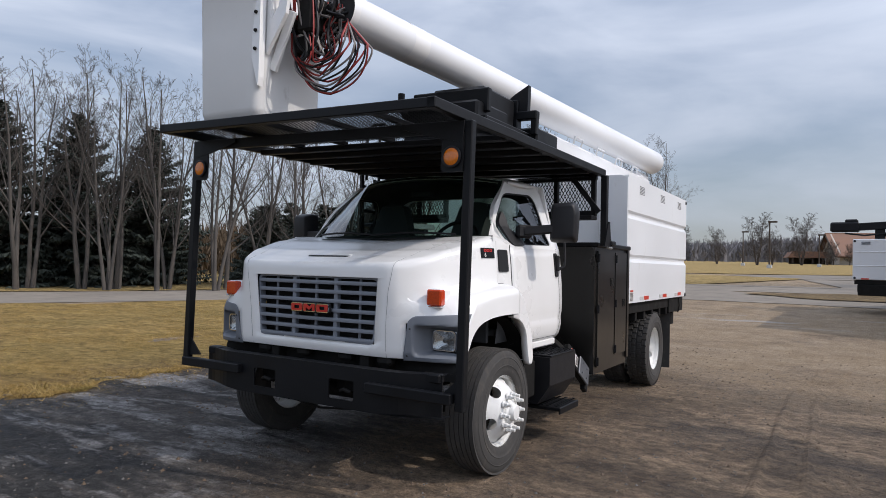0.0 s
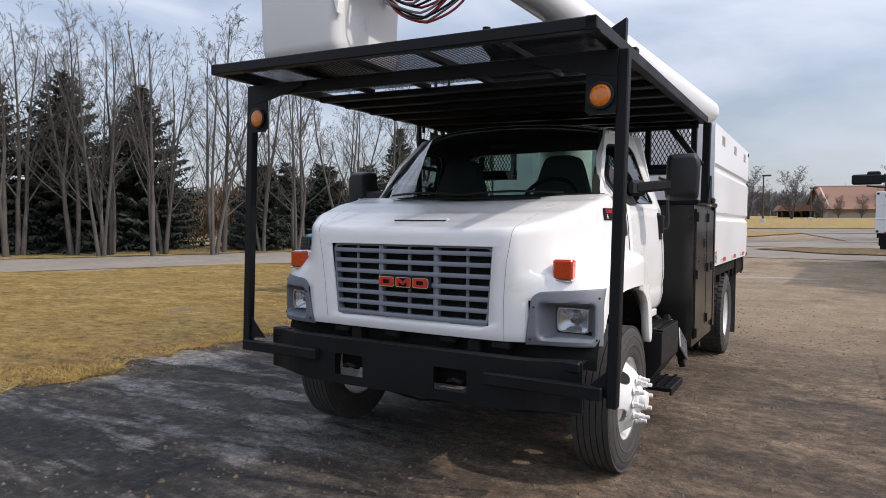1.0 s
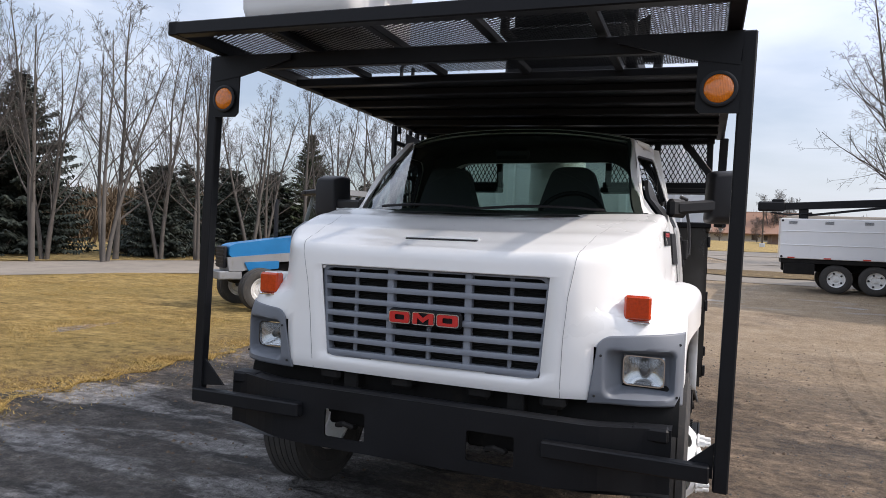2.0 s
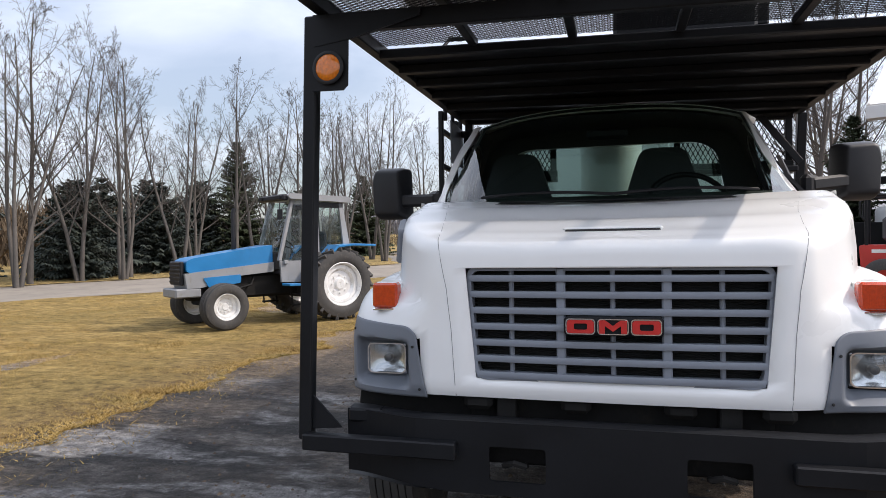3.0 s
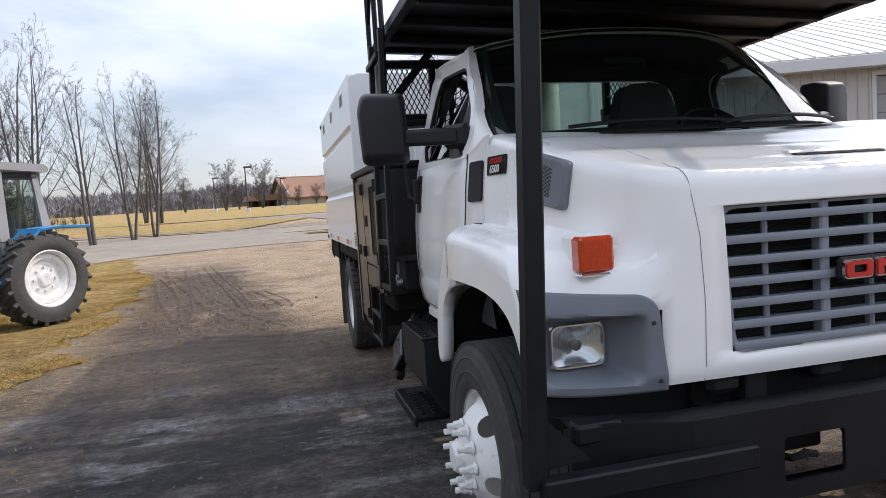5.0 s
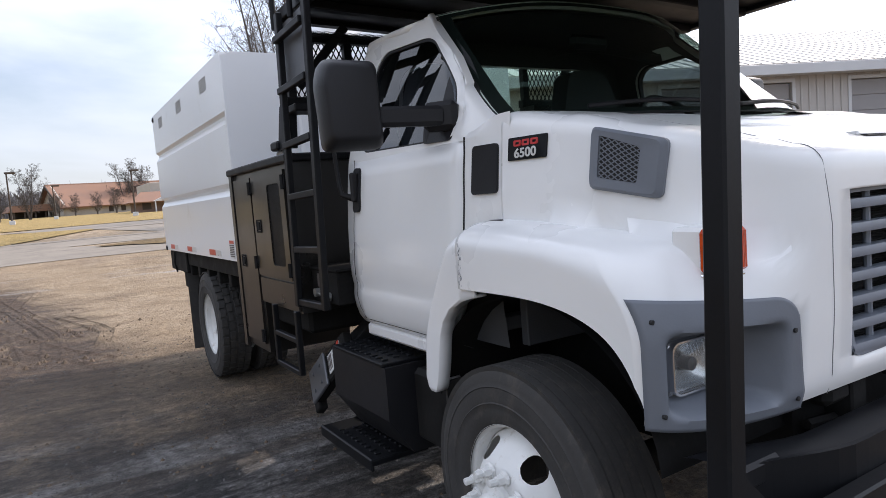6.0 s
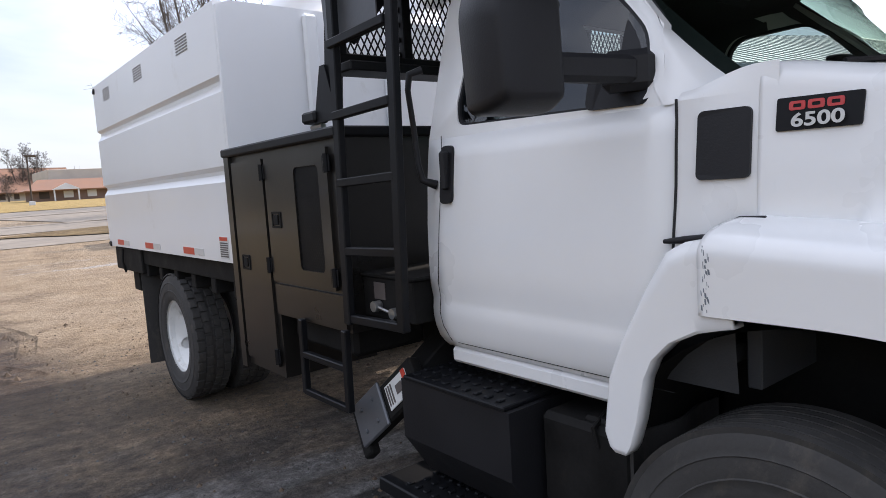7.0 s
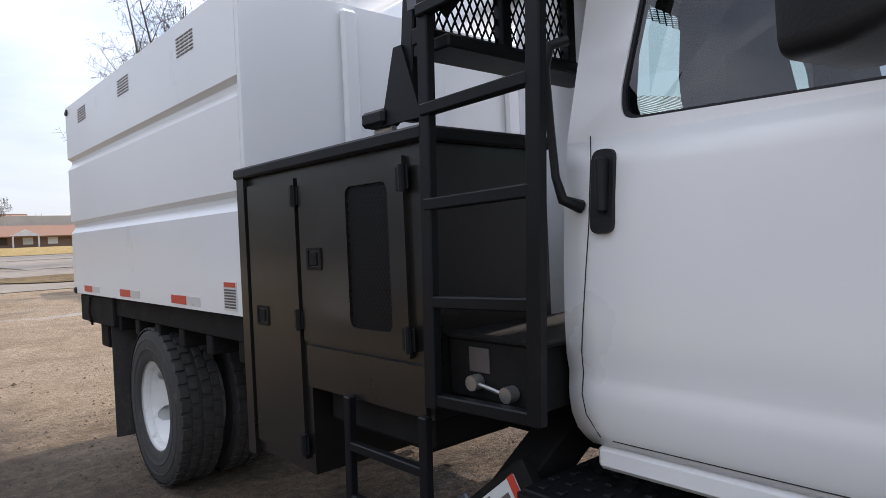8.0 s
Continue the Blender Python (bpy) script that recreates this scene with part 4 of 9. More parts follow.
bm = bmesh.new()
wm = Matrix.Translation((0.43, 1.30, 1.70)) @ pose(0, 0, 0, 55, 0, 0)
tube(bm, [wm @ Vector((0.21 * math.cos(a), 0.21 * math.sin(a), 0)) for a in span(0, 2 * math.pi, 28)], 0.016, 8, caps=False)
tube(bm, [wm @ Vector((-0.2, 0, 0)), wm @ Vector((0, 0, -0.03)), wm @ Vector((0.2, 0, 0))], 0.014, 6)
tube(bm, [wm @ Vector((0, 0, -0.02)), wm @ Vector((0, -0.0, -0.3))], 0.03, 8)
part("steering_wheel", bm, PLASTIC, cab_body, "black steering wheel", smooth=60)
bm = bmesh.new()
for a, b_ in ((-0.62, 0.02), (0.02, 0.66)):
    tube(bm, [ws(t / 0.86, 0.02 + 0.03 * math.sin(math.pi * (t - a) / (b_ - a))) + Vector((0, -0.02, 0.012)) for t in span(a, b_, 6)], 0.008, 6)
part("wiper", bm, PLASTIC, cab_body, "black windscreen wipers", smooth=50)
bm = bmesh.new()
mesh_grid(bm, lambda u, k: Vector((u * (0.985 - 0.11 * k), (0.655 + 0.22 * abs(u) ** 2.5) * (1 - k) + (ws(u, 0).y + 0.02) * k, 1.690 + 0.022 * k * u * u + 0.010 * k)), span(-1, 1, 24), span(0, 1, 3))
part("cowl_grille", bm, PLASTIC, cab_body, smooth=50)

# the cab above the belt line sits a little towards the passenger side
for ob in cab_body.children_recursive + [c for d in truck.children if d.name.startswith("door") for c in d.children]:
    if ob.type == "MESH" and ob.data.users == 1:
        for vt in ob.data.vertices:
            vt.co.x -= 0.03 * smooth01(1.64, 1.82, vt.co.z)
            if ob.name.split(".")[0] in ("pillar", "pillar_frame", "window_seal", "side_glass", "pillar_trim"):
                vt.co.x -= 0.03 * smooth01(1.64, 1.75, vt.co.z) * (1 - smooth01(1.35, 1.95, vt.co.y))
# the driver's front corner of the hood is pushed in and back a little
for top in [c for c in truck.children if c.name.split(".")[0] in ("hood", "hood_seam", "headlamp_bezel", "headlamp", "turn_signal")]:
    for ob in [top] + top.children_recursive:
        for vt in ob.data.vertices:
            w = smooth01(0.58, 0.88, vt.co.x)
            vt.co.x -= 0.018 * w * (1 - smooth01(0.30, 0.62, vt.co.y))
            vt.co.y += 0.062 * w * (1 - smooth01(0.25, 0.85, vt.co.y))

# ---- bumper with tow-hook openings ----
bm = bmesh.new()


def bump_v(u):
    return -0.10 + 0.10 * smooth01(0.75, 1.12, abs(u))


nb = 40
outer = [(u, 0.795) for u in span(-1.11, 1.11, nb)] + [(u, 0.53 - 0.02 * (1 - smooth01(0.6, 0.9, abs(u)))) for u in span(1.11, -1.11, nb)]
holes = [rounded(a, b, 0.565, 0.70, 0.012, 3) for a, b in ((-0.475, -0.255), (0.255, 0.475))]
plate(bm, outer, holes, 0.012, None, 0, lambda a, c, d: Vector((a, bump_v(a) + d, c)))
bumper = part("bumper", bm, BLACK, truck, "black steel channel bumper with two tow-hook openings")
bm = bmesh.new()
for z0, z1, dv in ((0.785, 0.80, 0.13), (0.515, 0.53, 0.13)):
    mesh_grid(bm, lambda u, k: Vector((u, bump_v(u) + k * dv, (z0 if dv else z1) + 0.012 * math.sin(k * 3.14) * (z0 > 0.7))), span(-1.11, 1.11, nb), span(0, 1, 4))
part("flange", bm, BLACK, bumper, smooth=40)
for sgn in (1, -1):
    bm = bmesh.new()
    box(bm, min(0.60 * sgn, 1.255 * sgn), max(0.60 * sgn, 1.255 * sgn), -0.150, -0.098, 0.648, 0.715, 0.006)
    part("post_bracket", bm, BLACK, bumper)
    bm = bmesh.new()
    box(bm, min(0.95 * sgn, 1.10 * sgn), max(0.95 * sgn, 1.10 * sgn), -0.02, 0.05, 0.74, 0.80, 0.01)
    part("end_cap", bm, BLACK, bumper)
for u in (-0.38, 0.38):
    bm = bmesh.new()
    tube(bm, [(u - 0.04, -0.03, 0.61), (u - 0.04, -0.07, 0.62), (u, -0.085, 0.635), (u + 0.04, -0.07, 0.62), (u + 0.04, -0.03, 0.61)], 0.013, 6)
    part("tow_hook", bm, CHASSIS, bumper, smooth=50)

# dark plates added behind the tow-hook openings so these look black
for u in (-0.37, 0.37):
    bm = bmesh.new()
    box(bm, u - 0.15, u + 0.15, 0.02, 0.05, 0.595, 0.78, 0.01)
    part("frame_horn", bm, CHASSIS, bumper)
# chassis under the nose and along the truck
bm = bmesh.new()
for u in (-0.43, 0.43):
    box(bm, u - 0.04, u + 0.04, 0.06, 6.6, 0.62, 0.86, 0.006)
box(bm, -0.6, 0.6, 0.14, 0.22, 0.62, 0.93, 0.02)
box(bm, -0.9, 0.9, 0.30, 0.36, 0.72, 1.02, 0.02)
box(bm, -0.55, 0.55, 0.35, 0.95, 0.60, 1.40, 0.05)
for u in (-0.55, -0.15, 0.25, 0.6):
    box(bm, u - 0.06, u + 0.06, 0.05, 0.13, 0.80, 0.865, 0.02)
tube(bm, [(-0.6, 0.12, 0.74), (-0.2, 0.10, 0.71), (0.3, 0.11, 0.70), (0.7, 0.14, 0.74)], 0.016, 6)
tube(bm, [(-0.3, 0.02, 0.50), (0.1, 0.0, 0.46), (0.45, 0.02, 0.49), (0.65, 0.1, 0.58)], 0.009, 6)
part("chassis_frame", bm, CHASSIS, truck, "black chassis frame rails")
bm = bmesh.new()
tube(bm, [(-0.95, 0.775, 0.47), (-0.6, 0.775, 0.42), (0.6, 0.775, 0.42), (0.95, 0.775, 0.47)], 0.06, 10)
part("front_axle", bm, CHASSIS, truck, "black front axle beam", smooth=40)
bm = bmesh.new()
tube(bm, [(-0.95, 5.17, 0.48), (-0.3, 5.17, 0.48), (0.3, 5.17, 0.48), (0.95, 5.17, 0.48)], [0.09, 0.10, 0.10, 0.09], 12)
lathe(bm, [(0.0, -0.2), (0.14, -0.18), (0.22, -0.06), (0.22, 0.06), (0.14, 0.18), (0.0, 0.2)], 20, Matrix.Translation((0.05, 5.17, 0.48)))
part("rear_axle", bm, CHASSIS, truck, "black rear axle", smooth=40)
for u in (-0.43, 0.43):
    for v in (0.77, 5.17):
        bm = bmesh.new()
        for k in range(4):
            box(bm, u - 0.045, u + 0.045, v - 0.6 + 0.08 * k, v + 0.6 - 0.08 * k, 0.60 - 0.022 * k, 0.617 - 0.022 * k, 0.003)
        part("leaf_spring", bm, CHASSIS, truck)
bm = bmesh.new()
tube(bm, [(0.0, 1.2, 0.6), (0.02, 3.2, 0.58), (0.04, 4.9, 0.53)], 0.05, 10)
part("drive_shaft", bm, CHASSIS, truck, smooth=40)
# inner wheel-well liners behind the arches
for sgn in (1, -1):
    bm = bmesh.new()
    mesh_grid(bm, lambda a, k: Vector(((0.60 + 0.53 * k) * sgn, 0.70 - 0.52 * math.cos(a), 0.70 + 0.425 * math.sin(a))), span(0.05, math.pi - 0.05, 18), span(0, 1, 3))
    mesh_grid(bm, lambda a, k: Vector((0.60 * sgn, 0.2 + a, 0.55 + 0.6 * k)), span(0, 1, 4), span(0, 1, 4))
    part("wheel_liner", bm, CHASSIS, truck, smooth=50)
    bm = bmesh.new()
    mesh_grid(bm, lambda a, k: Vector(((0.68 + 0.45 * a) * sgn, 1.185 + 0.012 * math.sin(a * 9), 0.26 + 0.50 * k)), span(0, 1, 12), span(0, 1, 4))
    fl = part("front_mud_flap", bm, RUBBER, truck, "black rubber mud flap")
    sd = fl.modifiers.new("thickness", "SOLIDIFY")
    sd.thickness = 0.01


# ---- wheels ----
def wheel(name, m, out, front, label):
    """A wheel with its axle along x; out is the sign of the outer side."""
    w = 0.27
    R = 0.505
    tread = []
    if front:
        for k in range(6):
            x = -0.105 + k * 0.042
            tread += [(R, x - 0.017), (R, x + 0.017)]
            if k < 5:
                tread += [(R - 0.014, x + 0.019), (R - 0.014, x + 0.023)]
    else:
        tread = [(R - 0.012, -0.112), (R - 0.012, 0.112)]
    prof = [(0.285, -0.115), (0.30, -0.128), (0.34, -0.134), (0.366, -0.1355), (0.37, -0.139), (0.374, -0.1355), (0.40, -0.137), (0.428, -0.134), (0.432, -0.137), (0.436, -0.133), (0.45, -0.131), (0.482, -0.123), (0.487, -0.118)] + tread + [(0.487, 0.118), (0.482, 0.123), (0.45, 0.131), (0.436, 0.133), (0.432, 0.137), (0.428, 0.134), (0.40, 0.137), (0.374, 0.1355), (0.37, 0.139), (0.366, 0.1355), (0.34, 0.134), (0.30, 0.128), (0.285, 0.115)]
    bm = bmesh.new()
    lathe(bm, prof, 64)
    if not front:
        # lugged tread as one sheet: blocks in four rows, staggered from row to row
        xs = [-0.126, -0.122, -0.073, -0.069, -0.064, -0.060, -0.014, -0.010, 0.010, 0.014, 0.060, 0.064, 0.069, 0.073, 0.122, 0.126]
        row = [-1, 0, 0, -1, -1, 1, 1, -1, -1, 0, 0, -1, -1, 1, 1, -1]
        cols = []
        for i in range(152):
            for e in (0.06, 0.94):
                a = 2 * math.pi * (i + e) / 152
                ring = []
                for x, rw in zip(xs, row):
                    high = rw >= 0 and (i + 2 * rw) % 4 < 3
                    r = R if high else R - 0.011
                    ring.append(bm.verts.new((x, r * math.cos(a), r * math.sin(a))))
                cols.append(ring)
        for p, q in zip(cols, cols[1:] + cols[:1]):
            for k in range(len(xs) - 1):
                bm.faces.new((p[k], q[k], q[k + 1], p[k + 1]))
    bmesh.ops.recalc_face_normals(bm, faces=bm.faces[:])
    wh = part(name, bm, RUBBER, truck, label, smooth=38)
    wh.matrix_local = m @ Matrix.Scale(0.89 if front else 0.94, 4)
    o = out
    bm = bmesh.new()
    lathe(bm, [(0.287, -0.118), (0.30, -0.116), (0.297, -0.108), (0.275, -0.10), (0.262, -0.05), (0.258, 0.0), (0.262, 0.05), (0.275, 0.10), (0.297, 0.108), (0.30, 0.116), (0.287, 0.118)], 48)
    part("rim", bm, WHEEL_WHITE, wh, "white painted steel rim", smooth=40)
    bm = bmesh.new()
    # disc with five hand holes, dished outwards at the front and inwards at the rear
    hole_n, sectors = 5, 5
    cx = lambda r: (lerp_table([(0.0, 0.185), (0.13, 0.185), (0.16, 0.178), (0.19, 0.150), (0.24, 0.09), (0.262, 0.06)], r) if front else lerp_table([(0.0, -0.075), (0.14, -0.075), (0.165, -0.07), (0.22, -0.02), (0.262, 0.06)], r)) * o
    ring_r = [0.0, 0.05, 0.10, 0.13, 0.15, 0.165]
    for r0, r1 in zip(ring_r, ring_r[1:]):
        lathe(bm, [(r0, cx(r0)), (r1, cx(r1))], 40)
    for k in range(hole_n):
        a0, a1 = 2 * math.pi * k / hole_n, 2 * math.pi * (k + 1) / hole_n
        am = (a0 + a1) / 2
        outer = [(0.165 * math.cos(a), 0.165 * math.sin(a)) for a in span(a0, a1, 8)] + [(0.262 * math.cos(a), 0.262 * math.sin(a)) for a in span(a1, a0, 10)]
        hole = [((0.214 + 0.034 * math.cos(t)) * math.cos(am) - 0.050 * math.sin(t) * math.sin(am), (0.214 + 0.034 * math.cos(t)) * math.sin(am) + 0.050 * math.sin(t) * math.cos(am)) for t in span(0, 2 * math.pi, 16)[:-1]]
        plate(bm, outer, [hole], 0, None, 0, lambda a, c, d: Vector((cx(math.hypot(a, c)), a, c)))
    bmesh.ops.remove_doubles(bm, verts=bm.verts[:], dist=0.0015)
    bmesh.ops.recalc_face_normals(bm, faces=bm.faces[:])
    part("wheel_disc", bm, WHEEL_WHITE, wh, "white steel disc with hand holes", smooth=40)
    if front:
        bm = bmesh.new()
        lathe(bm, [(0.0, 0.252 * o), (0.055, 0.249 * o), (0.066, 0.235 * o), (0.07, 0.21 * o), (0.092, 0.20 * o), (0.10, 0.18 * o)], 28)
        part("hub", bm, WHEEL_WHITE, wh, smooth=35)
        for i in range(10):
            a = 2 * math.pi * (i + 0.5) / 10
            y, z = 0.138 * math.cos(a), 0.138 * math.sin(a)
            bm = bmesh.new()
            mm = Matrix.Translation((0, y, z))
            lathe(bm, [(0.0, 0.226 * o), (0.020, 0.224 * o), (0.022, 0.18 * o)], 6, mm)
            lathe(bm, [(0.0, 0.257 * o), (0.0135, 0.255 * o), (0.0135, 0.21 * o)], 8, mm)
            lathe(bm, [(0.030, 0.186 * o), (0.026, 0.195 * o), (0.0, 0.197 * o)], 10, mm)
            part("lug_nut", bm, WHEEL_WHITE, wh)
    return wh


for sgn in (1, -1):
    wheel("front_wheel", pose(1.045 * sgn, 0.775, 0.443, 20, 0, 0), sgn, True, "ribbed black tyre on a white ten-stud steel wheel")
    wheel("rear_wheel", pose(1.05 * sgn, 5.17, 0.473, 7, 0, 0), sgn, False, "lugged black tyre on a white dished wheel")
    wheel("rear_wheel", pose(0.72 * sgn, 5.17, 0.473, 33, 0, 0), -sgn, False, "inner dual tyre with lugged tread")

# ---- cab guard ----
CZ = 2.405
guard = None
bm = bmesh.new()
CU0, CU1, CV0, CV1 = -1.24, 1.24, -0.47, 2.60
beam(bm, (CU0, CV0 + 0.03, CZ + 0.04), (CU1, CV0 + 0.03, CZ + 0.04), 0.06, 0.06, 0.005)
for u in (CU0 + 0.03, CU1 - 0.03):
    beam(bm, (u, CV0, CZ + 0.04), (u, CV1, CZ + 0.04), 0.055, 0.065, 0.005)
beam(bm, (CU0, CV1 - 0.03, CZ + 0.04), (CU1, CV1 - 0.03, CZ + 0.04), 0.06, 0.06, 0.005)
guard = part("cab_guard_frame", bm, BLACK, truck, "black steel cab guard over the cab")
guard.rotation_euler = (0, radians(1.6), 0)
# solid deck behind the mesh, with formed ribs below
bm = bmesh.new()
box(bm, CU0 + 0.03, CU1 - 0.03, 0.55, CV1 - 0.04, CZ + 0.035, CZ + 0.045, 0.002)
part("deck", bm, BLACK, guard)
for v in (0.52, 0.82, 1.14, 1.48, 1.86, 2.24):
    bm = bmesh.new()
    beam(bm, (CU0 + 0.05, v, CZ + 0.012), (CU1 - 0.05, v, CZ + 0.012), 0.06, 0.045, 0.006)
    part("cross_rib", bm, BLACK, guard)
for u in span(CU0 + 0.06, CU1 - 0.06, 5)[1:-1]:
    bm = bmesh.new()
    beam(bm, (u, CV0 + 0.05, CZ + 0.04), (u, 0.52, CZ + 0.04), 0.04, 0.035, 0.004)
    part("mesh_rib", bm, BLACK, guard)
bm = bmesh.new()
expanded_metal(bm, CU0 + 0.05, CU1 - 0.05, CV0 + 0.05, 0.53, lambda a, c, d: Vector((a, c, CZ + 0.058 + d)), 0.048, 0.024, 0.0064)
part("mesh", bm, BLACK, guard, "expanded metal mesh")
# front posts, cross beam with gussets and amber lamps
bm = bmesh.new()
beam(bm, (CU0 - 0.01, -0.100, 2.375), (CU1 + 0.01, -0.100, 2.375), 0.04, 0.075, 0.005)
part("cross_beam", bm, BLACK, guard)
for sgn, ub, ut in ((1, 1.278, 1.262), (-1, -1.278, -1.262)):
    bm = bmesh.new()
    beam(bm, (ub, -0.088, 0.645), (ut, -0.095, 2.41), 0.056, 0.056, 0.006, up=(0, 1, 0))
    post = part("post", bm, BLACK, guard, "black steel post")
    bm = bmesh.new()
    i0 = ut - sgn * 0.02
    plate(bm, [(i0, 2.405), (i0 - sgn * 0.46, 2.405), (i0 - sgn * 0.46, 2.375), (i0 - sgn * 0.17, 2.30), (i0 - sgn * 0.005, 2.275)], (), 0.012, None, 0, lambda a, c, d: Vector((a, -0.140 + d, c)))
    part("gusset", bm, BLACK, post)
    bm = bmesh.new()
    plate(bm, [(i0, 2.29), (i0 - sgn * 0.155, 2.32), (i0 - sgn * 0.155, 2.115), (i0 - sgn * 0.135, 2.095), (i0, 2.095)], (), 0.010, None, 0, lambda a, c, d: Vector((a, -0.137 + d, c)))
    part("lamp_plate", bm, BLACK, post)
    lm = Matrix.Translation((i0 - sgn * 0.075, -0.138, 2.185)) @ pose(0, 0, 0, 0, 0, -90)
    bm = bmesh.new()
    lathe(bm, [(0.056, -0.0), (0.066, 0.004), (0.068, 0.014), (0.060, 0.018), (0.054, 0.016)], 36, lm)
    part("lamp_ring", bm, PLASTIC, post, smooth=50)
    bm = bmesh.new()
    lathe(bm, [(0.0, 0.022), (0.03, 0.0205), (0.05, 0.017), (0.055, 0.012)], 36, lm)
    part("amber_lamp", bm, AMBER, post, "round amber marker lamp", smooth=60)
    bm = bmesh.new()
    plate(bm, [(ub - sgn * 0.03, 0.69), (ub - sgn * 0.16, 0.705), (ub - sgn * 0.03, 0.83)], (), 0.012, None, 0, lambda a, c, d: Vector((a, -0.095 + d, c)))
    part("foot_gusset", bm, BLACK, post)
# rear legs and mesh headache rack
for sgn, ub in ((1, 1.24), (-1, -1.19)):
    bm = bmesh.new()
    beam(bm, (ub, 2.63, 1.75), (ub, 2.57, 2.42), 0.06, 0.06, 0.005, up=(0, 1, 0))
    leg = part("rear_leg", bm, BLACK, guard, "black rear leg of the guard")
    bm = bmesh.new()
    plate(bm, [(2.53, 1.745), (2.73, 1.745), (2.66, 1.98), (2.62, 1.98)], (), 0.01, None, 0, lambda a, c, d: Vector((ub - sgn * 0.0 + (d + 0.032) * sgn, a, c)))
    box(bm, min(ub - 0.02 * sgn, ub + 0.06 * sgn), max(ub - 0.02 * sgn, ub + 0.06 * sgn), 2.70, 2.82, 1.75, 1.80, 0.01)
    part("leg_foot", bm, BLACK, leg)
    bm = bmesh.new()
    beam(bm, (ub - 0.02 * sgn, 2.50, 2.06), (ub - 0.30 * sgn, 2.48, 2.40), 0.012, 0.05, 0.003)
    part("brace", bm, BLACK, leg)
    bm = bmesh.new()
    tube(bm, [(ub + 0.02 * sgn, 2.69, 1.735), (ub + 0.03 * sgn, 2.77, 1.73)], 0.014, 6)
    part("pin", bm, STEEL, leg)
for a, b_ in ((-1.18, -0.42), (0.42, 1.24)):
    bm = bmesh.new()
    for z in (2.02, 2.365):
        beam(bm, (a, 2.54, z), (b_, 2.54, z), 0.05, 0.05, 0.004)
    for u in (a + 0.04, (a + b_) / 2, b_ - 0.03):
        beam(bm, (u, 2.54, 2.02), (u, 2.54, 2.365), 0.045, 0.045, 0.004)
    box(bm, a, b_, 2.40, 2.56, 1.955, 1.995, 0.006)
    rack = part("mesh_rack", bm, BLACK, truck, "black framed mesh rack behind the cab")
    bm = bmesh.new()
    expanded_metal(bm, a + 0.03, b_ - 0.03, 2.03, 2.355, lambda x, c, d: Vector((x, 2.545 + d, c)), 0.034, 0.062, 0.0065)
    part("mesh", bm, BLACK, rack)
bm = bmesh.new()
expanded_metal(bm, -1.15, 1.2, 2.38, 2.62, lambda a, c, d: Vector((a, c, 2.36 + d)), 0.06, 0.03, 0.006)
part("upper_mesh", bm, BLACK, rack)

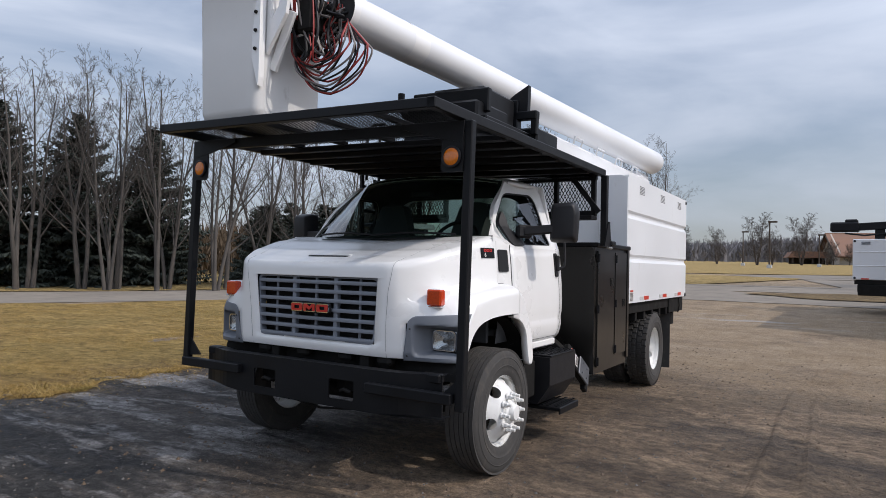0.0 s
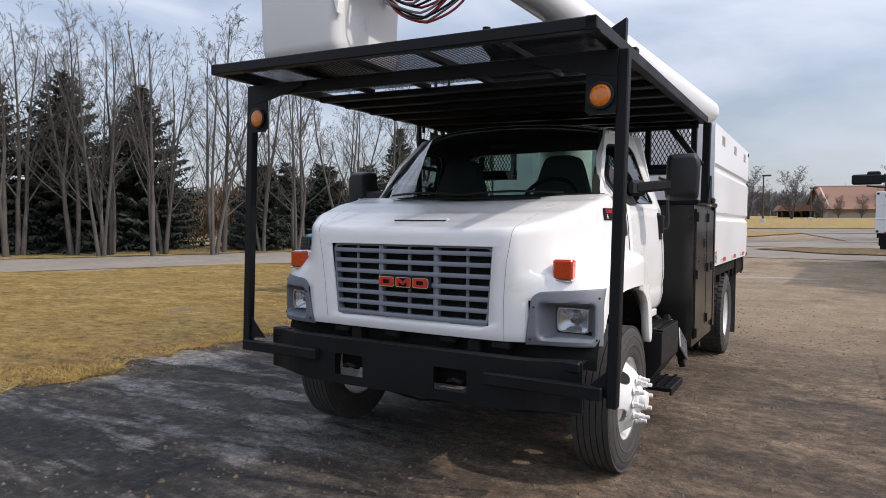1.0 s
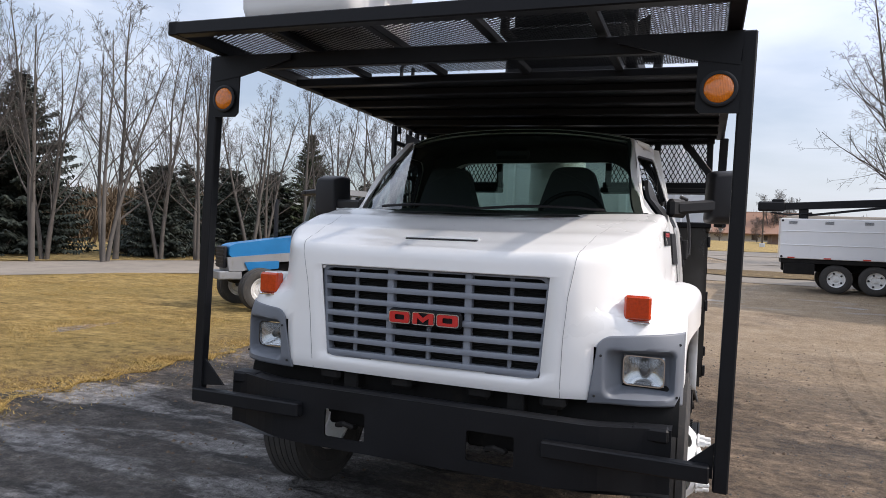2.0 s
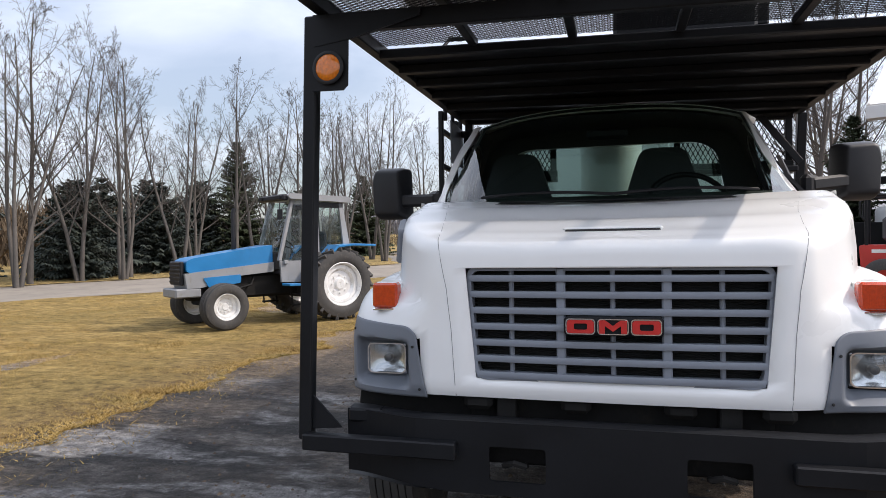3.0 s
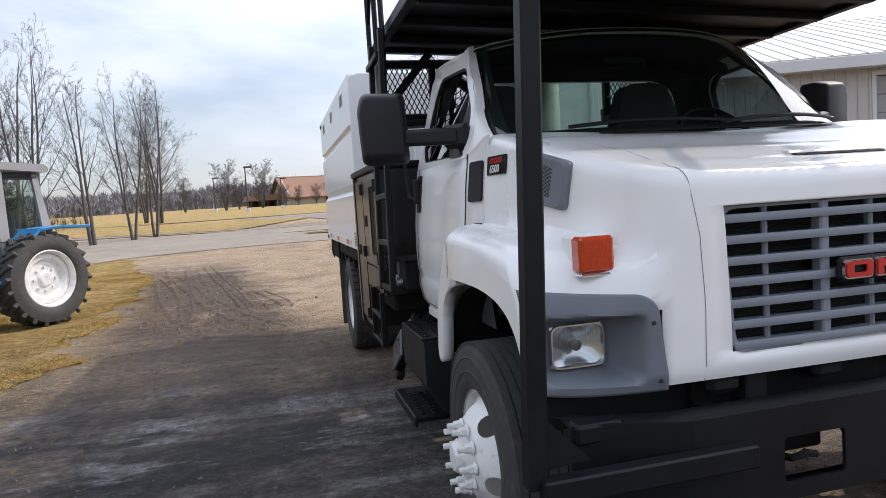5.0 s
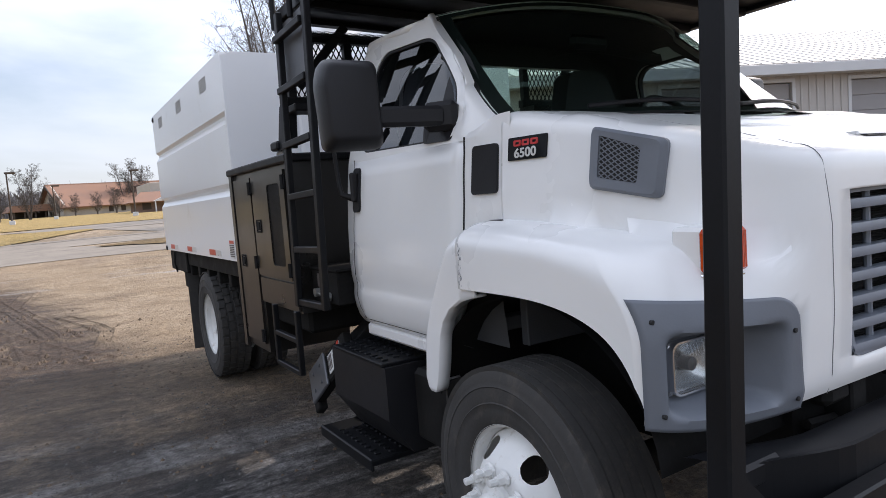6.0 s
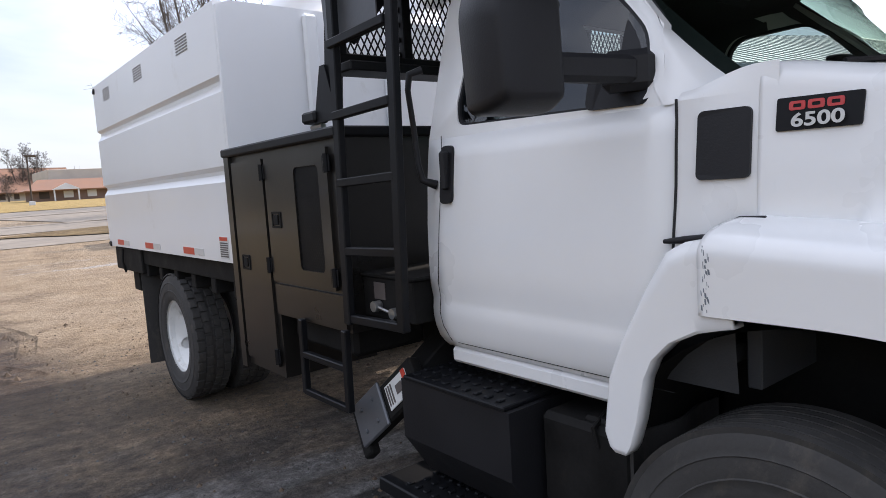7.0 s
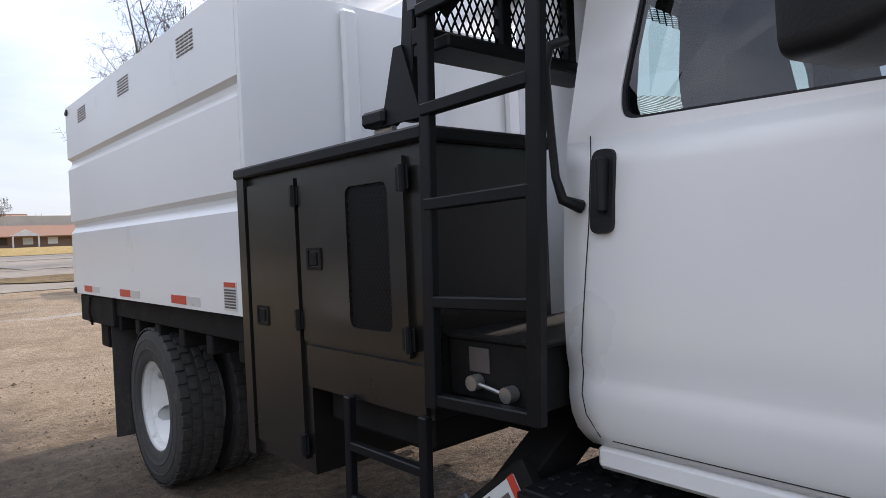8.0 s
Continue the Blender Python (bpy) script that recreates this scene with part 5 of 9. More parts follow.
# ---- toolboxes either side behind the cab ----
for sgn in (1, -1):
    U = 1.222
    pl = lambda a, c, d, sg=sgn: Vector(((U - d) * sg, a, c))
    bm = bmesh.new()
    body = [(3.70, 1.70), (3.70, 0.55), (3.20, 0.55), (3.20, 0.88), (2.50, 0.88), (2.50, 1.70)]
    if sgn > 0:
        body = [(3.70, 1.70), (3.70, 0.47), (2.62, 0.47), (2.62, 1.70)]
    plate(bm, body, (), 0.55, None, 0, lambda a, c, d, sg=sgn: Vector(((U - 0.016 - d) * sg, a, c)))
    tb = part("toolbox", bm, BLACK_GLOSS, truck, "black steel toolbox behind the cab")
    v0 = 2.47 if sgn < 0 else 2.60
    bm = bmesh.new()
    box(bm, min((U + 0.018) * sgn, 0.66 * sgn), max((U + 0.018) * sgn, 0.66 * sgn), v0, 3.735, 1.70, 1.745, 0.008)
    part("cap", bm, BLACK, tb)
    bm = bmesh.new()
    plate(bm, [(3.725, 1.70), (3.725, 0.53), (3.66, 0.53), (3.66, 1.70)], (), 0.03, None, 0, lambda a, c, d, sg=sgn: Vector(((U + 0.006 - d) * sg, a, c)))
    part("corner_post", bm, BLACK_GLOSS, tb)
    doors = [(3.245, 3.64, 0.60, 1.665, False)]
    if sgn < 0:
        doors += [(2.585, 3.215, 1.055, 1.67, True)]
    else:
        doors += [(2.68, 3.21, 0.53, 1.665, False)]
    for a0, a1, c0, c1, mesh in doors:
        bm = bmesh.new()
        hole = [rounded(2.665, 2.90, 1.128, 1.60, 0.03)] if mesh else []
        plate(bm, rounded(a0, a1, c0, c1, 0.006, 2), hole, 0.016, None, 0, pl)
        dr = part("toolbox_door", bm, BLACK_GLOSS, tb, "glossy black steel toolbox door")
        la = a1 - 0.10
        lz = 1.13 if a1 > 3.5 else 1.36
        bm = bmesh.new()
        plate(bm, rounded(la - 0.05, la + 0.05, lz - 0.04, lz + 0.04, 0.006, 2), [rounded(la - 0.038, la + 0.038, lz - 0.03, lz + 0.03, 0.004, 2)], 0.006, None, 0, lambda a, c, d, sg=sgn: Vector(((U + 0.005 - d) * sg, a, c)))
        box(bm, min(U * sgn, (U + 0.006) * sgn), max(U * sgn, (U + 0.006) * sgn), la - 0.02, la + 0.03, lz - 0.025, lz + 0.025, 0.003)
        part("latch", bm, CHASSIS, tb, "recessed paddle latch")
        for hz in (c0 + 0.06, c1 - 0.07) + (((c0 + c1) / 2,) if c1 - c0 > 0.8 else ()):
            bm = bmesh.new()
            tube(bm, [((U + 0.008) * sgn, a0 - 0.008, hz - 0.04), ((U + 0.008) * sgn, a0 - 0.008, hz + 0.04)], 0.012, 8)
            box(bm, min((U - 0.002) * sgn, (U + 0.005) * sgn), max((U - 0.002) * sgn, (U + 0.005) * sgn), a0 - 0.03, a0 + 0.03, hz - 0.035, hz + 0.035, 0.002)
            part("hinge", bm, BLACK, tb)
        if mesh:
            bm = bmesh.new()
            plate(bm, rounded(2.655, 2.91, 1.12, 1.61, 0.03), (), 0, None, 0, lambda a, c, d, sg=sgn: Vector(((U - 0.0125) * sg, a, c)))
            part("vent_backing", bm, SEAM, tb)
            bm = bmesh.new()
            expanded_metal(bm, 2.66, 2.905, 1.123, 1.605, lambda a, c, d, sg=sgn: Vector(((U - 0.008 + d) * sg, a, c)), 0.020, 0.026, 0.004)
            part("vent_mesh", bm, BLACK, tb)
    if sgn < 0:
        bm = bmesh.new()
        plate(bm, rounded(2.52, 3.2, 0.89, 1.04, 0.004, 2), (), 0.014, None, 0, pl)
        part("lower_panel", bm, BLACK_GLOSS, tb)
        bm = bmesh.new()
        box(bm, -1.14, -0.75, 2.60, 3.19, 0.74, 0.879, 0.02)
        part("inner_tank", bm, CHASSIS, tb)
# pump compartment between cab and box, on the passenger side
bm = bmesh.new()
box(bm, -1.14, -0.5, 2.14, 2.50, 0.95, 1.12, 0.006)
box(bm, -1.15, -0.5, 2.12, 2.50, 1.12, 1.135, 0.004)
comp = part("battery_shelf", bm, CHASSIS, truck, "black shelf with valves behind the cab")
bm = bmesh.new()
tube(bm, [(-1.145, 2.37, 1.005), (-1.18, 2.37, 1.005)], 0.022, 12)
tube(bm, [(-1.145, 2.24, 0.99), (-1.18, 2.24, 0.99)], 0.022, 12)
tube(bm, [(-1.165, 2.37, 1.005), (-1.165, 2.24, 0.985)], 0.006, 6)
part("valve_cap", bm, STEEL, comp, smooth=50)
bm = bmesh.new()
box(bm, -1.144, -1.140, 2.33, 2.41, 1.03, 1.10, 0.001)
part("warning_label", bm, STICKER_DARK, comp)
# passenger-side ladder up to the guard, with a folding lower step
bm = bmesh.new()
LU = -1.235
lad = bmesh.new()
beam(lad, (LU, 2.47, 0.93), (LU + 0.02, 2.455, 2.10), 0.032, 0.045, 0.004, up=(0, 1, 0))
beam(lad, (LU + 0.02, 2.455, 2.08), (LU + 0.03, 2.46, 2.46), 0.032, 0.045, 0.004, up=(0, 1, 0))
beam(lad, (LU, 2.085, 0.95), (LU + 0.02, 2.03, 2.46), 0.032, 0.045, 0.004, up=(0, 1, 0))
ladder = part("ladder", lad, BLACK, truck, "black steel access ladder behind the cab door")
for z in (0.955, 1.235, 1.512, 1.78, 2.06, 2.32):
    bm = bmesh.new()
    beam(bm, (LU + 0.008, 2.47, z), (LU + 0.008, 2.07, z + 0.01), 0.035, 0.034, 0.004)
    part("rung", bm, BLACK, ladder)
bm = bmesh.new()
plate(bm, [(2.06, 2.10), (2.44, 2.10), (2.46, 2.40), (2.05, 2.42)], (), 0.006, None, 0, lambda a, c, d: Vector((LU + 0.05 + d, a + 0.13, c)))
part("side_plate", bm, GALV, ladder)
step = bmesh.new()
for v in (2.515, 2.91):
    beam(step, (LU - 0.005, v, 0.545), (LU - 0.005, v - 0.01, 0.90), 0.03, 0.035, 0.004, up=(0, 1, 0))
for z in (0.555, 0.735):
    beam(step, (LU - 0.005, 2.515, z), (LU - 0.005, 2.91, z), 0.03, 0.03, 0.004)
part("folding_step", step, BLACK, ladder, "black folding lower step")
bm = bmesh.new()
for v in (2.08, 2.30, 2.56):
    tube(bm, [(LU + 0.04, v, 2.40), (LU + 0.04, v, 2.95), (LU + 0.06, v + 0.08, 3.02), (LU + 0.2, v + 0.1, 3.02)] if v < 2.2 else [(LU + 0.04, v, 2.40), (LU + 0.04, v, 3.0)], 0.016, 8)
tube(bm, [(LU + 0.04, 2.30, 2.86), (LU + 0.04, 2.44, 2.80), (LU + 0.04, 2.56, 2.62)], 0.014, 8)
part("hand_rail", bm, BLACK, ladder, "black hand rail above the guard", smooth=50)

# steps, tanks and outriggers under the doors
for sgn in (1, -1):
    b2 = lambda bm, a, b, *r, **k: box(bm, min(a * sgn, b * sgn), max(a * sgn, b * sgn), *r, **k)
    bm = bmesh.new()
    loop = [(1.17, 0.735), (1.17, 0.50), (1.06, 0.335), (0.55, 0.335), (0.55, 0.735)]
    plate(bm, loop, (), 0.60, None, 0, lambda a, c, d: Vector((a * sgn, 1.62 + d, c)))
    bx = part("battery_box", bm, PLASTIC, truck, "black step-top battery box")
    bm = bmesh.new()
    b2(bm, 0.80, 1.175, 1.64, 2.20, 0.735, 0.752, 0.004)
    for i in range(5):
        for j in range(9):
            u, v = 0.86 + 0.065 * i, 1.68 + 0.058 * j + (0.02 if i % 2 else 0)
            b2(bm, u, u + 0.03, v, v + 0.022, 0.750, 0.760, 0.003)
    part("step_tread", bm, BLACK, bx)
    bm = bmesh.new()
    b2(bm, 0.92, 1.22, 1.74, 2.36 if sgn < 0 else 2.18, 0.27, 0.30, 0.006)
    b2(bm, 1.205, 1.222, 1.74, 2.36 if sgn < 0 else 2.18, 0.245, 0.305, 0.006)
    for i in range(4):
        for j in range(9):
            u, v = 0.95 + 0.065 * i, 1.77 + 0.052 * j + (0.02 if i % 2 else 0)
            b2(bm, u, u + 0.03, v, v + 0.02, 0.298, 0.308, 0.003)
    b2(bm, 0.96, 1.0, 1.85, 1.90, 0.28, 0.5, 0.004)
    part("lower_step", bm, BLACK, bx, "black tread-plate lower step")
    bm = bmesh.new()
    b2(bm, 0.55, 1.05, 1.24, 1.60, 0.40, 0.72, 0.02)
    b2(bm, 0.7, 1.02, 1.30, 1.44, 0.70, 0.735, 0.01)
    tube(bm, [(1.05 * sgn, 1.36, 0.66), (1.06 * sgn, 1.37, 0.72), (0.95 * sgn, 1.4, 0.74)], 0.008, 6)
    part("battery_tray", bm, CHASSIS, bx)
    # outrigger leg with a hinged foot plate, folded up against the chassis
    bm = bmesh.new()
    beam(bm, (0.62 * sgn, 2.26, 1.0), (1.06 * sgn, 2.36, 0.62), 0.15, 0.11, 0.008)
    jack = part("outrigger", bm, CHASSIS, truck, "black outrigger leg with a hinged foot")
    a0, a1 = Vector((1.20 * sgn, 2.555, 0.455)), Vector((1.135 * sgn, 2.235, 0.735))
    ax_ = (a1 - a0).normalized()
    wd = ax_.cross(Vector((sgn, 0.0, 0.25))).normalized()
    nm = ax_.cross(wd) * (1 if (ax_.cross(wd)).x * sgn > 0 else -1)
    fm = Matrix.Translation(a0) @ Matrix((ax_, wd, nm)).transposed().to_4x4()
    fl_ = Matrix(fm)
    bm = bmesh.new()
    box(bm, -0.01, 0.44, -0.085, 0.085, -0.09, -0.03, 0.01, fl_)
    box(bm, -0.07, 0.0, -0.12, 0.12, -0.10, -0.05, 0.008, fl_)
    part("foot_arm", bm, CHASSIS, jack)
    bm = bmesh.new()
    box(bm, 0.0, 0.215, -0.10, 0.10, -0.03, -0.012, 0.006, fl_)
    for ux in (0.06, 0.155):
        for uy in (-0.05, 0.05):
            lathe(bm, [(0.0, 0.008), (0.009, 0.006), (0.010, 0.0)], 8, fl_ @ Matrix.Translation((ux, uy, -0.012)) @ pose(0, 0, 0, 0, -90, 0))
    part("foot_plate", bm, GALV, jack, "grey bolted foot plate", smooth=40)
    bm = bmesh.new()
    box(bm, 0.24, 0.40, -0.055, 0.055, -0.03, -0.024, 0.002, fl_)
    part("warning_label", bm, STICKER, jack, "white and orange warning label")
    bm = bmesh.new()
    box(bm, 0.375, 0.40, -0.055, 0.055, -0.024, -0.021, 0.0005, fl_)
    part("label_band", bm, TAPE_RED, jack)
    bm = bmesh.new()
    for k in range(3):
        box(bm, 0.25 + 0.016 * k, 0.258 + 0.016 * k, -0.045, 0.04, -0.024, -0.021, 0.0005, fl_)
    box(bm, 0.315, 0.36, -0.02, 0.02, -0.024, -0.021, 0.0005, fl_)
    part("label_print", bm, STICKER_DARK, jack)

# ---- chip box ----
BX, BF, BR, BT, BB = 1.215, 3.70, 6.79, 2.545, 1.11
SIDE = [(0.0, BT), (0.0, 2.150), (-0.028, 2.128), (-0.028, 2.105), (0.0, 2.060), (0.0, 1.66), (-0.028, 1.636), (-0.028, 1.613), (0.0, 1.57), (0.0, BB)]
bm = bmesh.new()
box(bm, -BX + 0.05, BX - 0.05, BR - 0.06, BR, BB, BT - 0.02, 0.004)
box(bm, -BX + 0.06, BX - 0.06, BF, BR, BB, BB + 0.05, 0.004)
chip = part("chip_box", bm, WHITE_BOX, truck, "white ribbed steel chip box")
for sgn in (1, -1):
    bm = bmesh.new()
    g = [[bm.verts.new(((BX + du) * sgn, v, z)) for du, z in SIDE] for v in span(BF, BR, 8)]
    for r, s in zip(g, g[1:]):
        for i in range(len(SIDE) - 1):
            q = (r[i], r[i + 1], s[i + 1], s[i])
            bm.faces.new(q if sgn < 0 else q[::-1])
    bmesh.ops.recalc_face_normals(bm, faces=bm.faces[:])
    sp = part("side_panel", bm, WHITE_BOX, chip, "white side panel with two pressed grooves")
    sd = sp.modifiers.new("thickness", "SOLIDIFY")
    sd.thickness, sd.offset = 0.05, -1
    for v0, v1 in ((4.15, 4.43), (5.17, 5.46), (6.18, 6.47)):
        lv = bmesh.new()
        for k in range(6):
            z = 2.375 + k * 0.0175
            for j in range(4):
                y = v0 + 0.01 + j * 0.057
                box(lv, min((BX - 0.004) * sgn, (BX + 0.005) * sgn), max((BX - 0.004) * sgn, (BX + 0.005) * sgn), y, y + 0.045, z, z + 0.0085, 0.002)
        part("louvre", lv, LOUVRE_GREY, chip, "grey louvred vent")
    for v in (3.95 + 0.28, 5.17, 6.07):
        bm = bmesh.new()
        box(bm, min(BX * sgn, (BX + 0.003) * sgn), max(BX * sgn, (BX + 0.003) * sgn), v + 0.18, v + 0.40, BB + 0.02, BB + 0.065, 0.001)
        part("red_tape", bm, TAPE_RED, chip, "red reflective tape")
        bm = bmesh.new()
        box(bm, min(BX * sgn, (BX + 0.003) * sgn), max(BX * sgn, (BX + 0.003) * sgn), v, v + 0.178, BB + 0.02, BB + 0.065, 0.001)
        part("silver_tape", bm, TAPE_SILVER, chip)
    bm = bmesh.new()
    box(bm, min(BX * sgn, (BX + 0.003) * sgn), max(BX * sgn, (BX + 0.003) * sgn), 3.80, 3.94, BB + 0.02, BB + 0.15, 0.001)
    part("warning_label", bm, STICKER, chip, "printed warning label")
    bm = bmesh.new()
    box(bm, min((BX + 0.002) * sgn, (BX + 0.005) * sgn), max((BX + 0.002) * sgn, (BX + 0.005) * sgn), 3.81, 3.93, BB + 0.125, BB + 0.147, 0.0005)
    part("label_band", bm, TAPE_RED, chip)
    bm = bmesh.new()
    for k in range(7):
        z = BB + 0.03 + 0.013 * k
        box(bm, min((BX + 0.002) * sgn, (BX + 0.005) * sgn), max((BX + 0.002) * sgn, (BX + 0.005) * sgn), 3.81, 3.93, z, z + 0.008, 0.0005)
    part("label_print", bm, STICKER_DARK, chip)
    # rear corner lamps and mud flap
    for z in (BT - 0.04, BB + 0.02):
        bm = bmesh.new()
        lathe(bm, [(0.0, 0.012), (0.022, 0.01), (0.028, 0.0)], 16, Matrix.Translation(((BX - 0.02) * sgn, BR + 0.004, z)) @ pose(0, 0, 0, 0, 0, 90))
        part("rear_lamp", bm, PLASTIC, chip)
        bm = bmesh.new()
        lathe(bm, [(0.0, 0.012 * sgn), (0.022, 0.01 * sgn), (0.028, 0.0)], 16, Matrix.Translation((BX * sgn, BR - 0.05, z)))
        part("marker_lamp", bm, PLASTIC, chip)
    bm = bmesh.new()
    mesh_grid(bm, lambda a, k: Vector(((0.58 + 0.60 * a) * sgn, 5.95 + 0.015 * math.sin(a * 7), 0.13 + 0.80 * k)), span(0, 1, 10), span(0, 1, 4))
    mf = part("mud_flap", bm, RUBBER, chip, "black rubber mud flap")
    sd = mf.modifiers.new("thickness", "SOLIDIFY")
    sd.thickness = 0.012
# top, front wall over the cab gap
bm = bmesh.new()
box(bm, -BX + 0.052, BX - 0.052, BF + 0.041, BR - 0.061, BT - 0.06, BT - 0.022, 0.004)
part("roof", bm, WHITE_BOX, chip)
bm = bmesh.new()
plate(bm, [(-BX, BB + 0.002), (BX, BB + 0.002), (BX, BT - 0.03), (BX - 0.08, BT - 0.002), (-BX + 0.08, BT - 0.002), (-BX, BT - 0.03)], (), 0.035, None, 0, lambda a, c, d: Vector((a, BF - 0.038 + d, c)))
fw = part("front_wall", bm, WHITE_BOX, chip, "white front wall with vertical ribs")
for u in (-0.67, -0.12, 0.45, 0.95):
    bm = bmesh.new()
    box(bm, u - 0.045, u + 0.045, BF - 0.075, BF - 0.0385, 1.75, BT - 0.03, 0.015)
    part("wall_rib", bm, WHITE_BOX, chip)
bm = bmesh.new()
box(bm, -1.17, 1.17, 3.75, 6.75, 0.98, 1.105, 0.006)
for v in span(3.9, 6.6, 7):
    box(bm, -1.16, 1.16, v - 0.04, v + 0.04, 0.88, 0.98, 0.006)
for sgn in (1, -1):
    box(bm, min(0.8 * sgn, 1.19 * sgn), max(0.8 * sgn, 1.19 * sgn), 5.85, 6.72, 0.90, 1.10, 0.008)
    box(bm, min(1.0 * sgn, 1.10 * sgn), max(1.0 * sgn, 1.10 * sgn), 6.35, 6.55, 0.70, 0.92, 0.01)
    tube(bm, [(1.2 * sgn, 6.4, 1.09), (1.21 * sgn, 6.4, 0.98), (1.19 * sgn, 6.41, 0.88)], 0.008, 6)
part("sub_frame", bm, CHASSIS, chip, "black bed sub-frame")

# ---- aerial device ----
bm = bmesh.new()
tube(bm, [(-0.02, 2.85, 0.9), (-0.02, 2.85, 2.5)], 0.24, 24)
box(bm, -0.3, 0.26, 2.6, 3.08, 2.45, 2.75, 0.03)
ped = part("pedestal", bm, WHITE_BOX, truck, "white boom pedestal behind the cab", smooth=40)
bm = bmesh.new()
near, far = Vector((0.17, 0.02, 3.30)), Vector((0.56, 7.35, 3.25))
ax = (far - near).normalized()
steps = 14
tube(bm, [near.lerp(far, k / steps) for k in range(steps + 1)] + [far + ax * 0.06, far + ax * 0.10], [0.148 + 0.035 * k / steps for k in range(steps + 1)] + [0.15, 0.08], 32, caps=False)
boom = part("upper_boom", bm, WHITE_BOX, truck, "white round upper boom", smooth=40)
bm = bmesh.new()
tube(bm, [near + ax * -0.02, near + ax * 0.05], [0.156, 0.156], 32, caps=False)
part("boom_collar", bm, WHITE, boom, smooth=40)
bm = bmesh.new()
tube(bm, [near + ax * 0.7, near + ax * 0.9], [0.1535, 0.1545], 32, caps=False)
part("boom_band", bm, WHITE, boom, smooth=40)
bm = bmesh.new()
tube(bm, [near + ax * 0.02, near + ax * 0.3], [0.125, 0.10], 20)
part("boom_mouth", bm, SEAM, boom)
bm = bmesh.new()
box(bm, 0.20, 0.56, 3.0, 7.2, 2.66, 2.95, 0.03, None)
box(bm, 0.24, 0.52, 6.75, 7.30, 2.60, 3.05, 0.05)
for v in (3.6, 4.4, 5.2, 6.0):
    tube(bm, [(0.60, v, 2.92), (0.62, v, 3.0), (0.62, v + 0.25, 3.0), (0.60, v + 0.25, 2.92)], 0.012, 6)
part("lower_boom", bm, WHITE_BOX, boom, "white boxed lower boom", smooth=30)
# boom rest on the guard
bm = bmesh.new()
box(bm, -0.06, 0.66, 1.05, 1.62, CZ + 0.046, 2.86, 0.02)
box(bm, 0.60, 0.72, 1.1, 2.5, 2.62, 2.74, 0.01)
box(bm, 0.06, 0.58, 1.30, 1.90, 2.70, 3.04, 0.02)
box(bm, 0.48, 0.78, 1.98, 2.48, 2.60, 2.80, 0.015)
box(bm, -0.05, 0.70, 1.16, 1.22, 2.78, 2.98, 0.01)
box(bm, -0.05, 0.80, 1.9, 1.98, 2.86, 2.94, 0.01)
for u in (0.02, 0.52):
    box(bm, u, u + 0.09, 1.9, 2.0, CZ + 0.046, 3.05, 0.01)
plate(bm, [(0.0, 2.94), (0.0, 3.10), (0.10, 3.02), (0.2, 2.985), (0.34, 2.985), (0.46, 3.02), (0.56, 3.10), (0.70, 3.18), (0.70, 2.94)], (), 0.06, None, 0, lambda a, c, d: Vector((a, 1.92 + d, c)))
box(bm, 0.74, 0.80, 1.91, 1.97, 2.72, 2.92, 0.008)
beam(bm, (0.55, 1.2, 2.70), (0.72, 2.6, 2.58), 0.05, 0.16, 0.006)
box(bm, 0.50, 0.72, 2.05, 2.5, CZ + 0.046, 2.70, 0.02)
tube(bm, [(0.0, 1.0, 2.75), (-0.06, 1.0, 2.82), (-0.06, 1.0, 2.95)], 0.03, 10)
part("boom_rest", bm, BLACK, guard, "black boom rest on the guard")
# bucket with its bracket
bk = bmesh.new()
bu0, bu1, bv0, bv1, bz0, bz1 = -0.86, -0.26, -0.36, 0.30, 2.50, 3.62
rings = []
for z, ins in ((bz0, 0.04), (bz0 + 0.03, 0.012), (bz0 + 0.08, 0.0), (bz0 + 0.6, -0.012), (bz1 - 0.05, -0.025), (bz1, -0.045)):
    rings.append([bk.verts.new((p[0], p[1], z)) for p in rounded(bu0 + ins, bu1 - ins, bv0 + ins, bv1 - ins, 0.06, 4)])
n = len(rings[0])
for r, s in zip(rings, rings[1:]):
    for i in range(n):
        bk.faces.new((r[i], r[(i + 1) % n], s[(i + 1) % n], s[i]))
bk.faces.new(rings[0][::-1])
bucket = part("bucket", bk, BUCKET, truck, "white fibreglass lift bucket", smooth=35)
sd = bucket.modifiers.new("thickness", "SOLIDIFY")
sd.thickness, sd.offset = 0.02, -1
bm = bmesh.new()
plate(bm, [(-0.30, 3.55), (-0.30, 2.92), (-0.235, 2.72), (-0.225, 2.78), (-0.225, 3.55)], (), 0.05, None, 0, lambda a, c, d: Vector((a, -0.37 + d, c)))
plate(bm, [(-0.23, 3.55), (-0.23, 2.96), (-0.05, 3.22), (0.0, 3.55)], [[(-0.19, 3.40), (-0.19, 3.20), (-0.12, 3.28), (-0.10, 3.40)]], 0.03, None, 0, lambda a, c, d: Vector((a, -0.30 + d, c)))
beam(bm, (-0.24, -0.22, 2.86), (-0.06, -0.22, 3.26), 0.03, 0.07, 0.004)
beam(bm, (-0.24, 0.12, 2.90), (-0.02, 0.12, 3.30), 0.03, 0.07, 0.004)
box(bm, -0.25, -0.20, -0.28, 0.14, 3.20, 3.52, 0.01)
br = part("bucket_bracket", bm, WHITE, bucket, "white bucket bracket with bolts")
